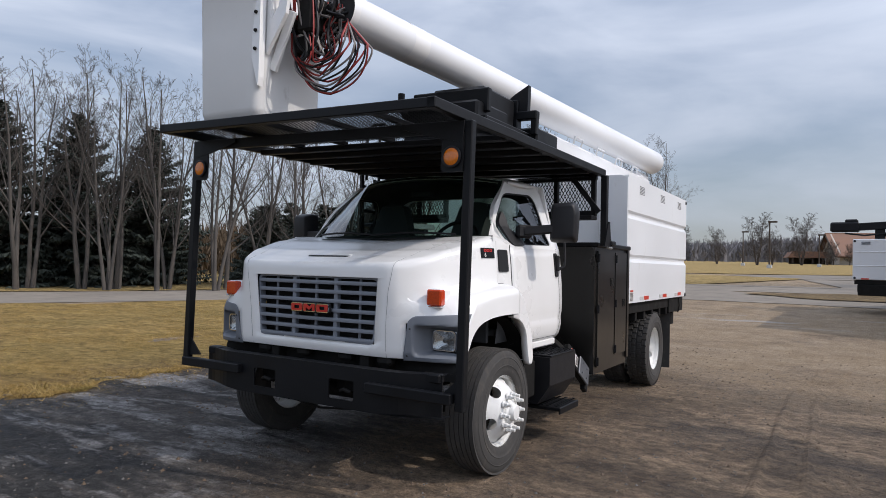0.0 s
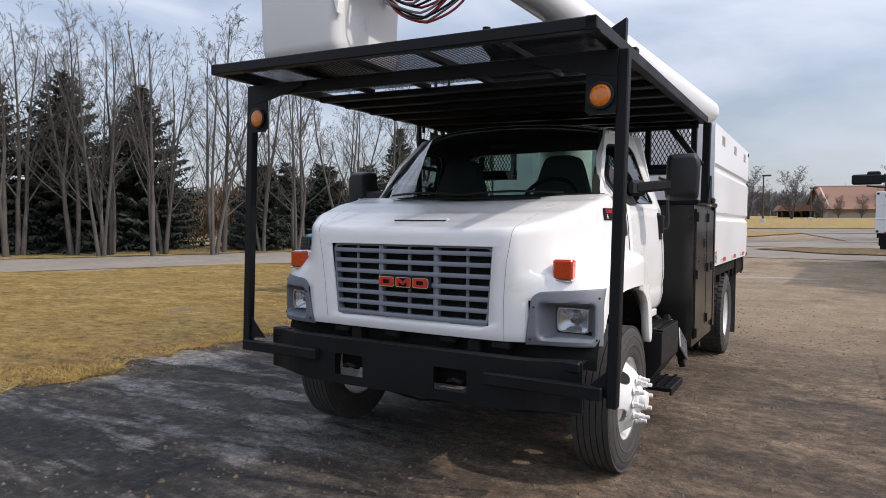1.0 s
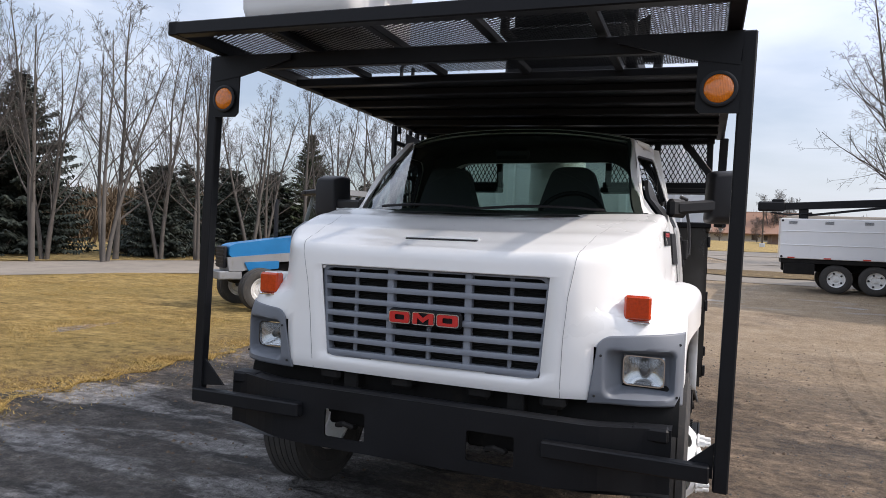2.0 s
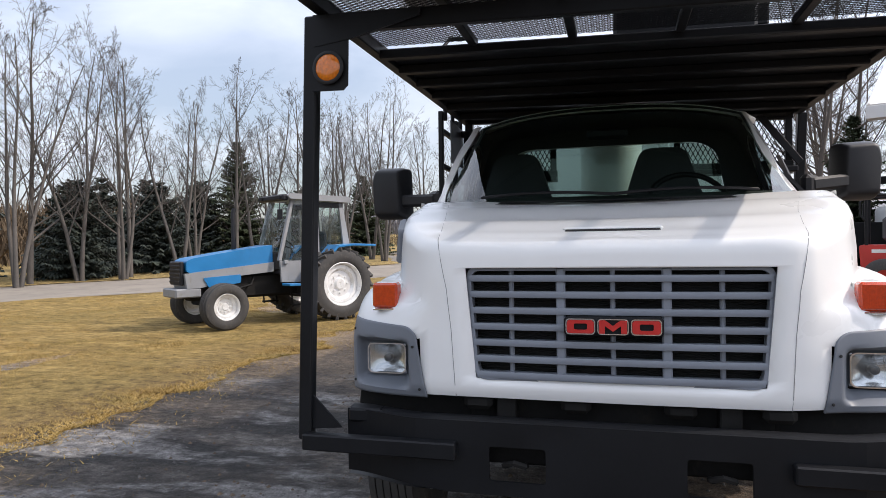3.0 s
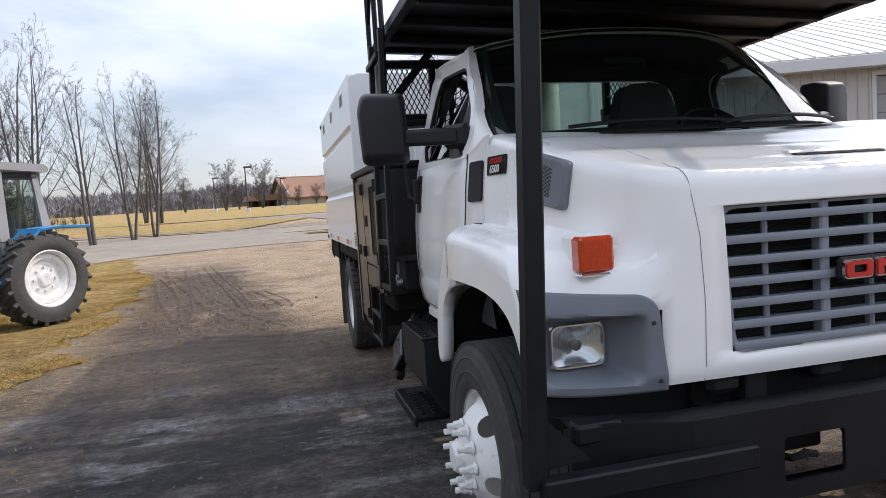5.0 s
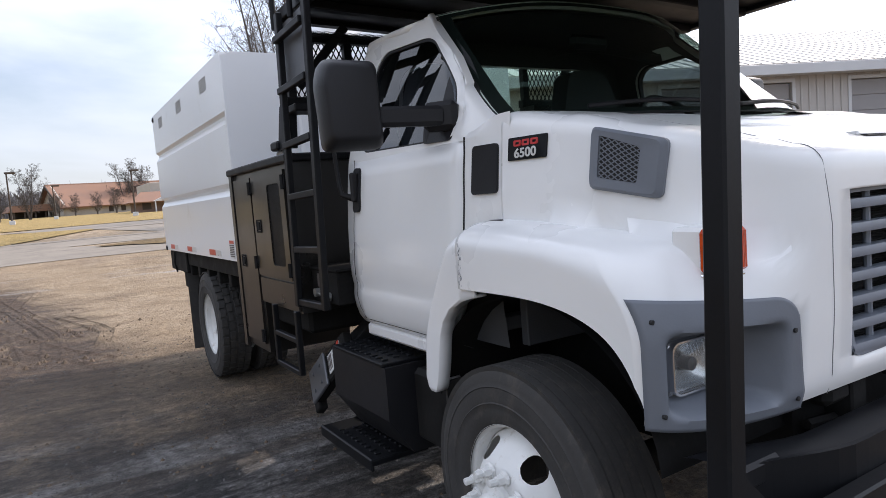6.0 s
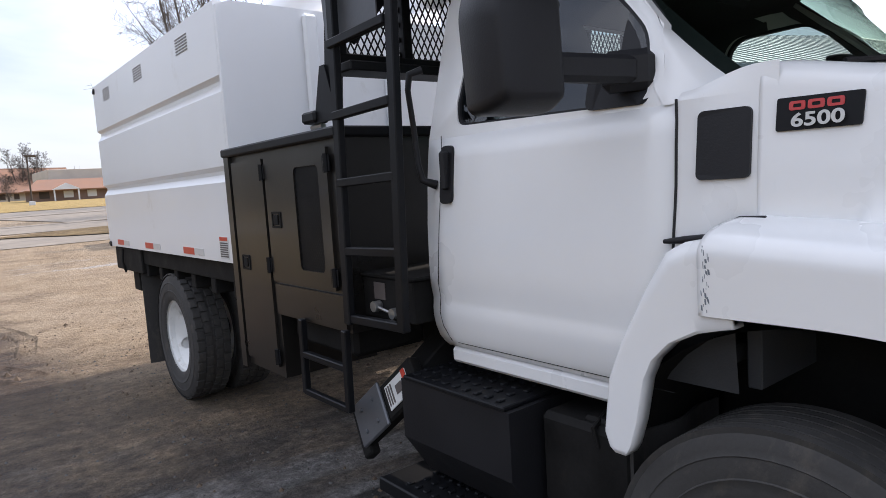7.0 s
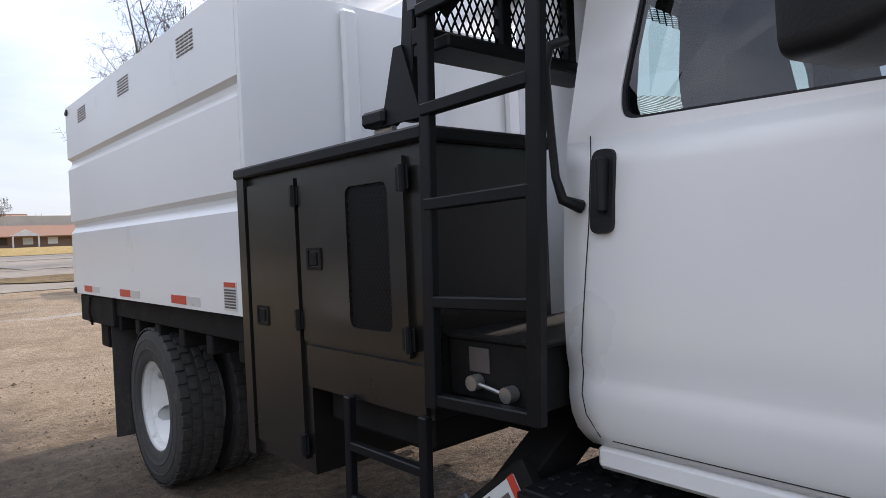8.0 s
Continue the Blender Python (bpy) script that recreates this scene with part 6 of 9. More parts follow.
for z in (2.98, 3.11, 3.24, 3.34, 3.45):
    bm = bmesh.new()
    lathe(bm, [(0.0, 0.014), (0.012, 0.012), (0.014, 0.0)], 8, Matrix.Translation((-0.262, -0.372, z)) @ pose(0, 0, 0, 0, 0, -90))
    part("bolt", bm, CHASSIS, bucket)
rng = random.Random(7)
for k in range(46):
    bm = bmesh.new()
    if k < 32:
        # slack hoses between the bucket valve and the boom mouth
        a = Vector((-0.14 + 0.26 * rng.random(), -0.24 + 0.27 * rng.random(), 3.32 + 0.30 * rng.random()))
        b_ = Vector((0.08 + 0.14 * rng.random(), -0.04 + 0.12 * rng.random(), 3.26 + 0.10 * rng.random()))
        low = 2.86 + 0.38 * rng.random() ** 0.8
        sway, ph = 0.04 + 0.08 * rng.random(), rng.random() * 6.28
        pts = []
        for t in span(0, 1, 22):
            p = a.lerp(b_, t)
            sag = math.sin(t * math.pi) ** 0.8
            p.z = p.z * (1 - sag) + low * sag
            p.x += sway * math.sin(t * math.pi * 2 + ph) * sag
            p.y += 0.05 * math.cos(t * 5 + ph)
            pts.append(p)
        tube(bm, pts, 0.0055 + 0.0025 * (k % 3), 6)
    else:
        # long loops that swing out under the boom
        w = 0.215 + 0.008 * (k - 32) + 0.02 * rng.random()
        c = Vector((0.05 + 0.011 * (k - 32), -0.10 + 0.02 * (k % 4), 3.08 - 0.006 * (k - 32) - 0.03 * rng.random()))
        pts = [Vector((-0.16, -0.1, 3.42)), Vector((-0.185, -0.1, 3.28))] + [c + Vector((-w * math.cos(t), 0.03 * math.sin(3 * t + k), -(0.12 + 0.011 * (k - 32)) * math.sin(t) - 0.06 * (1 - abs(math.cos(t))))) for t in span(0.12, math.pi - 0.1, 22)] + [Vector((0.26, 0.0, 3.2)), Vector((0.20, 0.06, 3.26))]
        tube(bm, pts, 0.0075, 6)
    part("hydraulic_hose", bm, HOSE_RED if k % 3 == 0 else (HOSE_GREY if k % 3 == 1 else PLASTIC), boom, "red hose" if k % 3 == 0 else "", smooth=60)
bm = bmesh.new()
box(bm, -0.07, 0.08, -0.18, 0.0, 3.12, 3.38, 0.02)
box(bm, -0.14, -0.02, -0.12, 0.05, 3.0, 3.12, 0.015)
tube(bm, [(-0.2, -0.1, 3.2), (0.16, 0.0, 3.3)], 0.06, 14)
part("valve_block", bm, CHASSIS, boom, "dark hydraulic valve block")

# ---- ground, lawn, roads ----
def math_node(n, l, op, a, b=None, clamp=False):
    m = n.new("ShaderNodeMath")
    m.operation, m.use_clamp = op, clamp
    for sock, val in zip(m.inputs, (a, b)):
        if val is None:
            continue
        if isinstance(val, (int, float)):
            sock.default_value = val
        else:
            l.new(val, sock)
    return m.outputs[0]


def ground_material():
    m, n, l, b = nodes_of("yard_ground")
    geo = n.new("ShaderNodeNewGeometry")
    sep = n.new("ShaderNodeSeparateXYZ")
    l.new(geo.outputs["Position"], sep.inputs[0])
    x, y = sep.outputs["X"], sep.outputs["Y"]
    big = noise_node(n, l, 0.35, 6, 0.6)
    mid = noise_node(n, l, 1.7, 8, 0.65)
    streak = noise_node(n, l, 1.1, 7, 0.62, (0.42, 1.25, 1))
    fine = noise_node(n, l, 38, 6, 0.7)
    stones = n.new("ShaderNodeTexVoronoi")
    stones.inputs["Scale"].default_value = 34
    co = n.new("ShaderNodeTexCoord")
    l.new(co.outputs["Object"], stones.inputs["Vector"])
    # brown dirt, drier and paler in patches
    dirt = ramp_node(n, l, mid, [(0.30, (0.150, 0.101, 0.060)), (0.48, (0.235, 0.166, 0.104)), (0.70, (0.310, 0.228, 0.150))])
    dirt = mix_node(n, l, 0.45, dirt, ramp_node(n, l, streak, [(0.32, (0.120, 0.082, 0.050)), (0.62, (0.265, 0.192, 0.124))]))
    # crushed asphalt and damp gravel in front of and beside the truck, toned darker for its shade
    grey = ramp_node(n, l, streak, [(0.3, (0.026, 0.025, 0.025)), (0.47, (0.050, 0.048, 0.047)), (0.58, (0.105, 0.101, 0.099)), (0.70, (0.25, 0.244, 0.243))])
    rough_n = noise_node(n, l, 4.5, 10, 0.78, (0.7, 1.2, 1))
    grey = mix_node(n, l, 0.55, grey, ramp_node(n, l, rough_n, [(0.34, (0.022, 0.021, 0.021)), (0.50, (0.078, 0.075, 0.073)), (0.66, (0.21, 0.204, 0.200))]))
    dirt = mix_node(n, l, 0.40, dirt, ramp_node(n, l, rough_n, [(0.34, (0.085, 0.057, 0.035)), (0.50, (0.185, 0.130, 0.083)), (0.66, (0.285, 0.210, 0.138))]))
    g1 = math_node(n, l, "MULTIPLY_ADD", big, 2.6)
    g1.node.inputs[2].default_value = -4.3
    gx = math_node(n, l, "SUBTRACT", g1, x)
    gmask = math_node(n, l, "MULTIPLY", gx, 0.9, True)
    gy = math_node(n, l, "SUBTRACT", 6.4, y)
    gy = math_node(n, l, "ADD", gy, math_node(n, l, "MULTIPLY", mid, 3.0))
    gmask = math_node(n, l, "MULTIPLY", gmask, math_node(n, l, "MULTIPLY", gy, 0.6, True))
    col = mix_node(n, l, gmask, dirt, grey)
    # damp dark soil along the edge of the lawn and in hollows of the yard, also deepening the shaded ground
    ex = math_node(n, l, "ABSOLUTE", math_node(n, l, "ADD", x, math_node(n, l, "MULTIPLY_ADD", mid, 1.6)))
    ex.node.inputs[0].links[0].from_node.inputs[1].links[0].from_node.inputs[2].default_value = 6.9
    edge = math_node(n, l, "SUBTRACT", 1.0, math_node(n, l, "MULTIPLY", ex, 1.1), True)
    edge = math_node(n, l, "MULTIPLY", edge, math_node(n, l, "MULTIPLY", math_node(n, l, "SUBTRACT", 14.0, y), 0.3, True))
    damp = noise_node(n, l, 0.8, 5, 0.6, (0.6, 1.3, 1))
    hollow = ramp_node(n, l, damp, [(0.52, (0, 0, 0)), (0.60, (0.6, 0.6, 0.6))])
    wet_shade = math_node(n, l, "MAXIMUM", math_node(n, l, "MULTIPLY", edge, 0.8), math_node(n, l, "MULTIPLY", hollow, math_node(n, l, "MULTIPLY", math_node(n, l, "SUBTRACT", 12.0, y), 0.2, True)))
    col = mix_node(n, l, wet_shade, col, ramp_node(n, l, rough_n, [(0.34, (0.016, 0.012, 0.009)), (0.52, (0.050, 0.036, 0.025)), (0.68, (0.115, 0.085, 0.060))]))
    # washed-out wet patches and grit
    col = mix_node(n, l, 0.28, col, ramp_node(n, l, fine, [(0.3, (0.03, 0.024, 0.018)), (0.68, (0.25, 0.20, 0.15))]))
    grit = ramp_node(n, l, stones.outputs["Distance"], [(0.10, (1, 1, 1)), (0.22, (0, 0, 0))])
    grit_on = ramp_node(n, l, big, [(0.45, (0, 0, 0)), (0.65, (0.5, 0.5, 0.5))])
    col = mix_node(n, l, mix_node(n, l, 1.0, grit, grit_on, "MULTIPLY"), col, (0.24, 0.225, 0.205))
    clods = noise_node(n, l, 13, 9, 0.72)
    col = mix_node(n, l, 1.0, col, ramp_node(n, l, rough_n, [(0.36, (0.55, 0.54, 0.53)), (0.50, (1.0, 1.0, 1.0)), (0.64, (1.40, 1.40, 1.40))]), "MULTIPLY")
    col = mix_node(n, l, 1.0, col, ramp_node(n, l, clods, [(0.38, (0.62, 0.62, 0.62)), (0.50, (1.0, 1.0, 1.0)), (0.62, (1.36, 1.36, 1.36))]), "MULTIPLY")
    wash = noise_node(n, l, 0.8, 6, 0.6, (0.75, 1.2, 1))
    col = mix_node(n, l, 1.0, col, ramp_node(n, l, wash, [(0.40, (0.66, 0.65, 0.64)), (0.50, (1.0, 1.0, 1.0)), (0.60, (1.42, 1.42, 1.42))]), "MULTIPLY")
    # paler trampled soil behind the truck, with sunlit brightness put into its tone
    py = math_node(n, l, "MULTIPLY", math_node(n, l, "SUBTRACT", y, math_node(n, l, "MULTIPLY_ADD", mid, 4.0)), 0.25, True)
    py.node.inputs[0].links[0].from_node.inputs[1].links[0].from_node.inputs[2].default_value = 5.2
    pale = ramp_node(n, l, mid, [(0.3, (0.300, 0.218, 0.132)), (0.5, (0.390, 0.294, 0.190)), (0.7, (0.460, 0.360, 0.246))])
    pale = mix_node(n, l, 1.0, pale, ramp_node(n, l, clods, [(0.34, (0.72, 0.72, 0.72)), (0.50, (1.0, 1.0, 1.0)), (0.66, (1.2, 1.2, 1.2))]), "MULTIPLY")
    mud = ramp_node(n, l, noise_node(n, l, 0.5, 6, 0.62), [(0.34, (0.45, 0.45, 0.45)), (0.48, (0.95, 0.95, 0.95))])
    pmask = math_node(n, l, "MULTIPLY", py, mud)
    col = mix_node(n, l, pmask, col, pale)
    # black oily smears and pale silt washed over the crushed asphalt
    smear = ramp_node(n, l, noise_node(n, l, 0.9, 7, 0.62, (0.32, 1.5, 1)), [(0.47, (0, 0, 0)), (0.54, (0.95, 0.95, 0.95))])
    col = mix_node(n, l, math_node(n, l, "MULTIPLY", smear, gmask), col, ramp_node(n, l, clods, [(0.36, (0.009, 0.0085, 0.008)), (0.50, (0.024, 0.023, 0.022)), (0.66, (0.066, 0.063, 0.061))]))
    silt = ramp_node(n, l, noise_node(n, l, 1.3, 8, 0.66, (0.45, 1.3, 1)), [(0.505, (0, 0, 0)), (0.58, (0.9, 0.9, 0.9))])
    col = mix_node(n, l, math_node(n, l, "MULTIPLY", silt, gmask), col, ramp_node(n, l, clods, [(0.34, (0.14, 0.134, 0.132)), (0.50, (0.30, 0.292, 0.288)), (0.64, (0.50, 0.49, 0.485))]))
    # dark tyre smears running along the truck, masked to its shadow and deepening that shade in the colour
    track = ramp_node(n, l, noise_node(n, l, 1.0, 6, 0.6, (1.5, 0.26, 1)), [(0.50, (0, 0, 0)), (0.58, (0.5, 0.5, 0.5))])
    tz = math_node(n, l, "MULTIPLY", math_node(n, l, "MULTIPLY", math_node(n, l, "SUBTRACT", -4.3, x), 2.0, True), math_node(n, l, "MULTIPLY", math_node(n, l, "ADD", x, 8.2), 1.5, True))
    tz = math_node(n, l, "MULTIPLY", tz, math_node(n, l, "MULTIPLY", math_node(n, l, "MULTIPLY", math_node(n, l, "SUBTRACT", y, 3.2), 0.6, True), math_node(n, l, "MULTIPLY", math_node(n, l, "SUBTRACT", 9.3, y), 0.5, True)))
    col = mix_node(n, l, math_node(n, l, "MULTIPLY", track, tz), col, ramp_node(n, l, clods, [(0.36, (0.020, 0.015, 0.012)), (0.50, (0.048, 0.036, 0.029)), (0.66, (0.10, 0.080, 0.066))]))
    # churned dark mud where vehicles leave the yard over the lawn
    mx_ = math_node(n, l, "ADD", x, math_node(n, l, "MULTIPLY", y, 0.14))
    mud_x = math_node(n, l, "ABSOLUTE", math_node(n, l, "ADD", mx_, math_node(n, l, "MULTIPLY_ADD", mid, 1.8)))
    mud_x.node.inputs[0].links[0].from_node.inputs[1].links[0].from_node.inputs[2].default_value = 3.96
    lane = math_node(n, l, "SUBTRACT", 1.9, math_node(n, l, "MULTIPLY", mud_x, 1.1), True)
    churn = ramp_node(n, l, noise_node(n, l, 1.6, 7, 0.66, (1.5, 0.5, 1)), [(0.30, (0.5, 0.5, 0.5)), (0.44, (1, 1, 1))])
    lane = math_node(n, l, "MULTIPLY", lane, churn)
    lane = math_node(n, l, "MULTIPLY", lane, math_node(n, l, "MULTIPLY", math_node(n, l, "SUBTRACT", y, 7.5), 0.4, True))
    lane = math_node(n, l, "MULTIPLY", lane, math_node(n, l, "MULTIPLY", math_node(n, l, "SUBTRACT", 23.0, y), 0.2, True))
    col = mix_node(n, l, math_node(n, l, "MULTIPLY", lane, 0.92), col, ramp_node(n, l, rough_n, [(0.36, (0.023, 0.014, 0.010)), (0.52, (0.070, 0.044, 0.029)), (0.68, (0.180, 0.120, 0.080))]))
    # thin frost-white washed streaks far back in the yard
    band = math_node(n, l, "SUBTRACT", 1.0, math_node(n, l, "MULTIPLY", math_node(n, l, "ABSOLUTE", math_node(n, l, "SUBTRACT", y, 20.5)), 0.45), True)
    frost = ramp_node(n, l, noise_node(n, l, 0.7, 8, 0.7, (0.4, 1.6, 1)), [(0.555, (0, 0, 0)), (0.60, (0.8, 0.8, 0.8))])
    col = mix_node(n, l, math_node(n, l, "MULTIPLY", band, frost), col, (0.50, 0.49, 0.48))
    col = mix_node(n, l, 1.0, col, ramp_node(n, l, noise_node(n, l, 85, 3, 0.8), [(0.30, (0.66, 0.64, 0.62)), (0.50, (0.98, 0.955, 0.93)), (0.70, (1.36, 1.33, 1.30))]), "MULTIPLY")
    l.new(col, b.inputs["Base Color"])
    rough = ramp_node(n, l, big, [(0.3, (0.72, 0.72, 0.72)), (0.6, (0.95, 0.95, 0.95))])
    l.new(rough, b.inputs["Roughness"])
    h = math_node(n, l, "ADD", math_node(n, l, "MULTIPLY", mid, 1.6), math_node(n, l, "MULTIPLY", fine, 0.55))
    h = math_node(n, l, "ADD", h, math_node(n, l, "MULTIPLY", streak, 1.2))
    h = math_node(n, l, "ADD", h, math_node(n, l, "MULTIPLY", clods, 1.6))
    h = math_node(n, l, "ADD", h, math_node(n, l, "MULTIPLY", rough_n, 1.5))
    h = math_node(n, l, "SUBTRACT", h, math_node(n, l, "MULTIPLY", stones.outputs["Distance"], 0.25))
    bump_node(n, l, b, h, 1.0, 0.075)
    return m


def grass_material(name, tones, fresh, soil_at=None):
    m, n, l, b = nodes_of(name)
    big = noise_node(n, l, 0.28, 6, 0.6)
    mid = noise_node(n, l, 1.1, 8, 0.68, (0.7, 1.3, 1))
    tuft = noise_node(n, l, 5.5, 6, 0.72, (0.8, 1.2, 1))
    fine = noise_node(n, l, 34, 6, 0.8)
    c = ramp_node(n, l, mid, [(0.38, tuple(t * 0.66 for t in tones[0])), (0.50, tones[1]), (0.62, tones[2])])
    c = mix_node(n, l, ramp_node(n, l, big, [(0.46, (0, 0, 0)), (0.62, (0.7, 0.7, 0.7))]), c, fresh)
    c = mix_node(n, l, 0.55, c, ramp_node(n, l, fine, [(0.3, tuple(t * 0.40 for t in tones[0])), (0.7, tones[2])]))
    c = mix_node(n, l, 1.0, c, ramp_node(n, l, tuft, [(0.36, (0.50, 0.50, 0.46)), (0.50, (1.0, 1.0, 1.0)), (0.64, (1.42, 1.40, 1.34))]), "MULTIPLY")
    if soil_at is not None:
        # bare brown soil shows through towards the yard
        sep = n.new("ShaderNodeSeparateXYZ")
        geo = n.new("ShaderNodeNewGeometry")
        l.new(geo.outputs["Position"], sep.inputs[0])
        near = math_node(n, l, "ADD", sep.outputs["X"], math_node(n, l, "MULTIPLY_ADD", mid, 3.2))
        near.node.inputs[1].links[0].from_node.inputs[2].default_value = -soil_at - 1.6
        near = math_node(n, l, "MULTIPLY", near, 0.75, True)
        near = math_node(n, l, "MULTIPLY", near, ramp_node(n, l, tuft, [(0.40, (1, 1, 1)), (0.62, (0.25, 0.25, 0.25))]))
        c = mix_node(n, l, near, c, ramp_node(n, l, fine, [(0.32, (0.045, 0.030, 0.018)), (0.52, (0.115, 0.074, 0.040)), (0.70, (0.20, 0.140, 0.080))]))
    l.new(c, b.inputs["Base Color"])
    b.inputs["Roughness"].default_value = 0.95
    b.inputs["Specular IOR Level"].default_value = 0.15
    bump_node(n, l, b, math_node(n, l, "ADD", fine, tuft), 0.9, 0.05)
    return m


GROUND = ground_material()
LAWN = grass_material("winter_lawn", [(0.135, 0.086, 0.028), (0.285, 0.190, 0.066), (0.43, 0.305, 0.120)], (0.165, 0.130, 0.046), -9.1)
FAR_GRASS = grass_material("dry_field_grass", [(0.24, 0.165, 0.062), (0.34, 0.245, 0.098), (0.42, 0.31, 0.135)], (0.28, 0.20, 0.085))
ROAD = surface("worn_asphalt", (0.232, 0.205, 0.172), 0.9, vary=0.14, scale=0.5, fine=24, bump=0.4, dirt=(0.17, 0.15, 0.128), dirt_at=0.58, spec=0.12)
VERGE = grass_material("muddy_verge", [(0.10, 0.075, 0.048), (0.18, 0.13, 0.075), (0.26, 0.19, 0.10)], (0.13, 0.09, 0.055))


def ticks(*runs):
    out = []
    for a, b, n in runs:
        out += span(a, b, n)[:-1]
    return out + [runs[-1][1]]


def near_relief(x, y):
    """Shallow ruts and lumps in the yard."""
    k = smooth01(-7.9, -6.9, x) * (1 - smooth01(9, 16, x)) * smooth01(-9, -6, y) * (1 - smooth01(20, 28, y))
    h = 0.022 * noise.noise(Vector((x * 0.9, y * 0.35, 0.3))) + 0.012 * noise.noise(Vector((x * 3.1, y * 1.7, 2.0))) + 0.006 * noise.noise(Vector((x * 7, y * 7, 5.0)))
    under = smooth01(1.35, 1.9, max(abs(x + 3.42) - 0.0, 0)) if 2.5 < y < 10.5 else 1.0
    return k * (h - 0.012) * under


bm = bmesh.new()
mesh_grid(bm, lambda x, y: Vector((x, y, ground_z(x, y) + near_relief(x, y) - 0.004)),
          ticks((-900, -60, 10), (-60, -9, 16), (-9, 6, 110), (6, 60, 14), (60, 900, 10)),
          ticks((-300, -8, 8), (-8, 0, 20), (0, 16, 100), (16, 30, 40), (30, 100, 28), (100, 240, 20), (240, 1500, 8)))
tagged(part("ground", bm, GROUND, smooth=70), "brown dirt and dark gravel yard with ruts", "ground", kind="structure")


def ribbon(name, a_pts, b_pts, mat, lift, label, n_long=70, n_wide=8, ragged=0.25, category="road"):
    """A sheet on the ground between two edge lines, with a ragged rim."""
    def along(pts, t):
        d = [0.0]
        for p, q in zip(pts, pts[1:]):
            d.append(d[-1] + math.dist(p, q))
        s = t * d[-1]
        for i in range(len(pts) - 1):
            if s <= d[i + 1] or i == len(pts) - 2:
                k = (s - d[i]) / (d[i + 1] - d[i])
                return Vector(pts[i]).lerp(Vector(pts[i + 1]), k)
    bm = bmesh.new()

    def fn(t, k):
        p = along(a_pts, t).lerp(along(b_pts, t), k)
        e = ragged * noise.noise(Vector((p.x * 0.6, p.y * 0.6, 7.7))) * (1 if k in (0.0, 1.0) else 0)
        x, y = p.x + e, p.y + e
        return Vector((x, y, ground_z(x, y) + lift))
    mesh_grid(bm, fn, span(0, 1, n_long), span(0, 1, n_wide))
    bmesh.ops.recalc_face_normals(bm, faces=bm.faces[:])
    if bm.faces[0].normal.z < 0:
        bmesh.ops.reverse_faces(bm, faces=bm.faces[:])
    return tagged(part(name, bm, mat, smooth=60), label, category, kind="structure")


# lawn west of the yard, out to the road
lawn_edge = [(-7.6, -40), (-7.3, -6), (-7.5, 2), (-7.6, 5), (-7.8, 9), (-7.9, 13), (-8.3, 18), (-9.3, 22), (-10.2, 25.2)]
road_near = [(-46, -40), (-30, -8), (-25, 3), (-22.3, 9.5), (-19.6, 15.8), (-16.7, 18.5), (-13.0, 22.5), (-10.4, 25.6)]
bm = bmesh.new()


def poly_at(pts, y):
    for (x0, y0), (x1, y1) in zip(pts, pts[1:]):
        if y0 <= y <= y1:
            return x0 + (x1 - x0) * (y - y0) / (y1 - y0)
    return pts[-1][0]


def lawn_fn(y, k):
    a, b_ = poly_at(lawn_edge, y), poly_at(road_near, y)
    a += 0.5 * noise.noise(Vector((0.0, y * 0.7, 1.0))) + 0.3 * noise.noise(Vector((3.0, y * 2.6, 1.0)))
    x = a + (b_ - a) * k
    return Vector((x, y, ground_z(x, y) + 0.012 * smooth01(0, 0.05, k) - 0.008 + 0.02 * noise.noise(Vector((x * 0.4, y * 0.4, 0)))*smooth01(0, 0.1, k)))


mesh_grid(bm, lawn_fn, ticks((-40, 0, 24), (0, 25.2, 120)), [0, 0.01, 0.03, 0.06, 0.1, 0.15, 0.2, 0.3, 0.4, 0.5, 0.6, 0.7, 0.8, 0.9, 1.0])
tagged(part("lawn", bm, LAWN, smooth=70), "dormant straw-coloured winter lawn", "lawn", kind="structure")
# dead grass blades on the lawn, thicker in tufts and thinning out into the yard
rs = np.random.RandomState(5)
N = 430000
edge_y = np.linspace(0.0, 21.0, 1200)
edge_x = np.array([poly_at(lawn_edge, y) + 0.5 * noise.noise(Vector((0.0, y * 0.7, 1.0))) + 0.3 * noise.noise(Vector((3.0, y * 2.6, 1.0))) for y in edge_y])
far_x = np.array([poly_at(road_near, y) for y in edge_y])
gy = rs.uniform(0.3, 20.5, N)
ga, gb_ = np.interp(gy, edge_y, edge_x), np.interp(gy, edge_y, far_x)
gx = ga - 0.05 + (gb_ - ga) * rs.uniform(0, 1, N) ** 1.9 * 0.95
stray = rs.uniform(0, 1, N) < 0.012
gx = np.where(stray, ga + 0.75 * rs.uniform(0, 1, N) ** 2.2, gx)
tuft = 0.5 + 0.25 * np.sin(gx * 3.1 + 1.7 * np.sin(gy * 2.3)) + 0.25 * np.sin(gy * 4.3 + 2.0 * np.sin(gx * 1.9))
keep = rs.uniform(0, 1, N) < 0.35 + 0.65 * tuft
gx, gy, tuft = gx[keep], gy[keep], tuft[keep]
N = len(gx)
gz = np.maximum(0.0, 0.03 * 0.5 * (gy - 16 + np.sqrt((gy - 16) ** 2 + 16)) - 0.01 * 0.5 * (gy - 60 + np.sqrt((gy - 60) ** 2 + 144)) - 0.012) - 0.004
turn = rs.uniform(0, 6.283, N)
gw, gh = rs.uniform(0.0022, 0.0058, N), rs.uniform(0.010, 0.030, N) * (0.6 + 0.8 * tuft)
lean = rs.uniform(-0.055, 0.055, (N, 2))
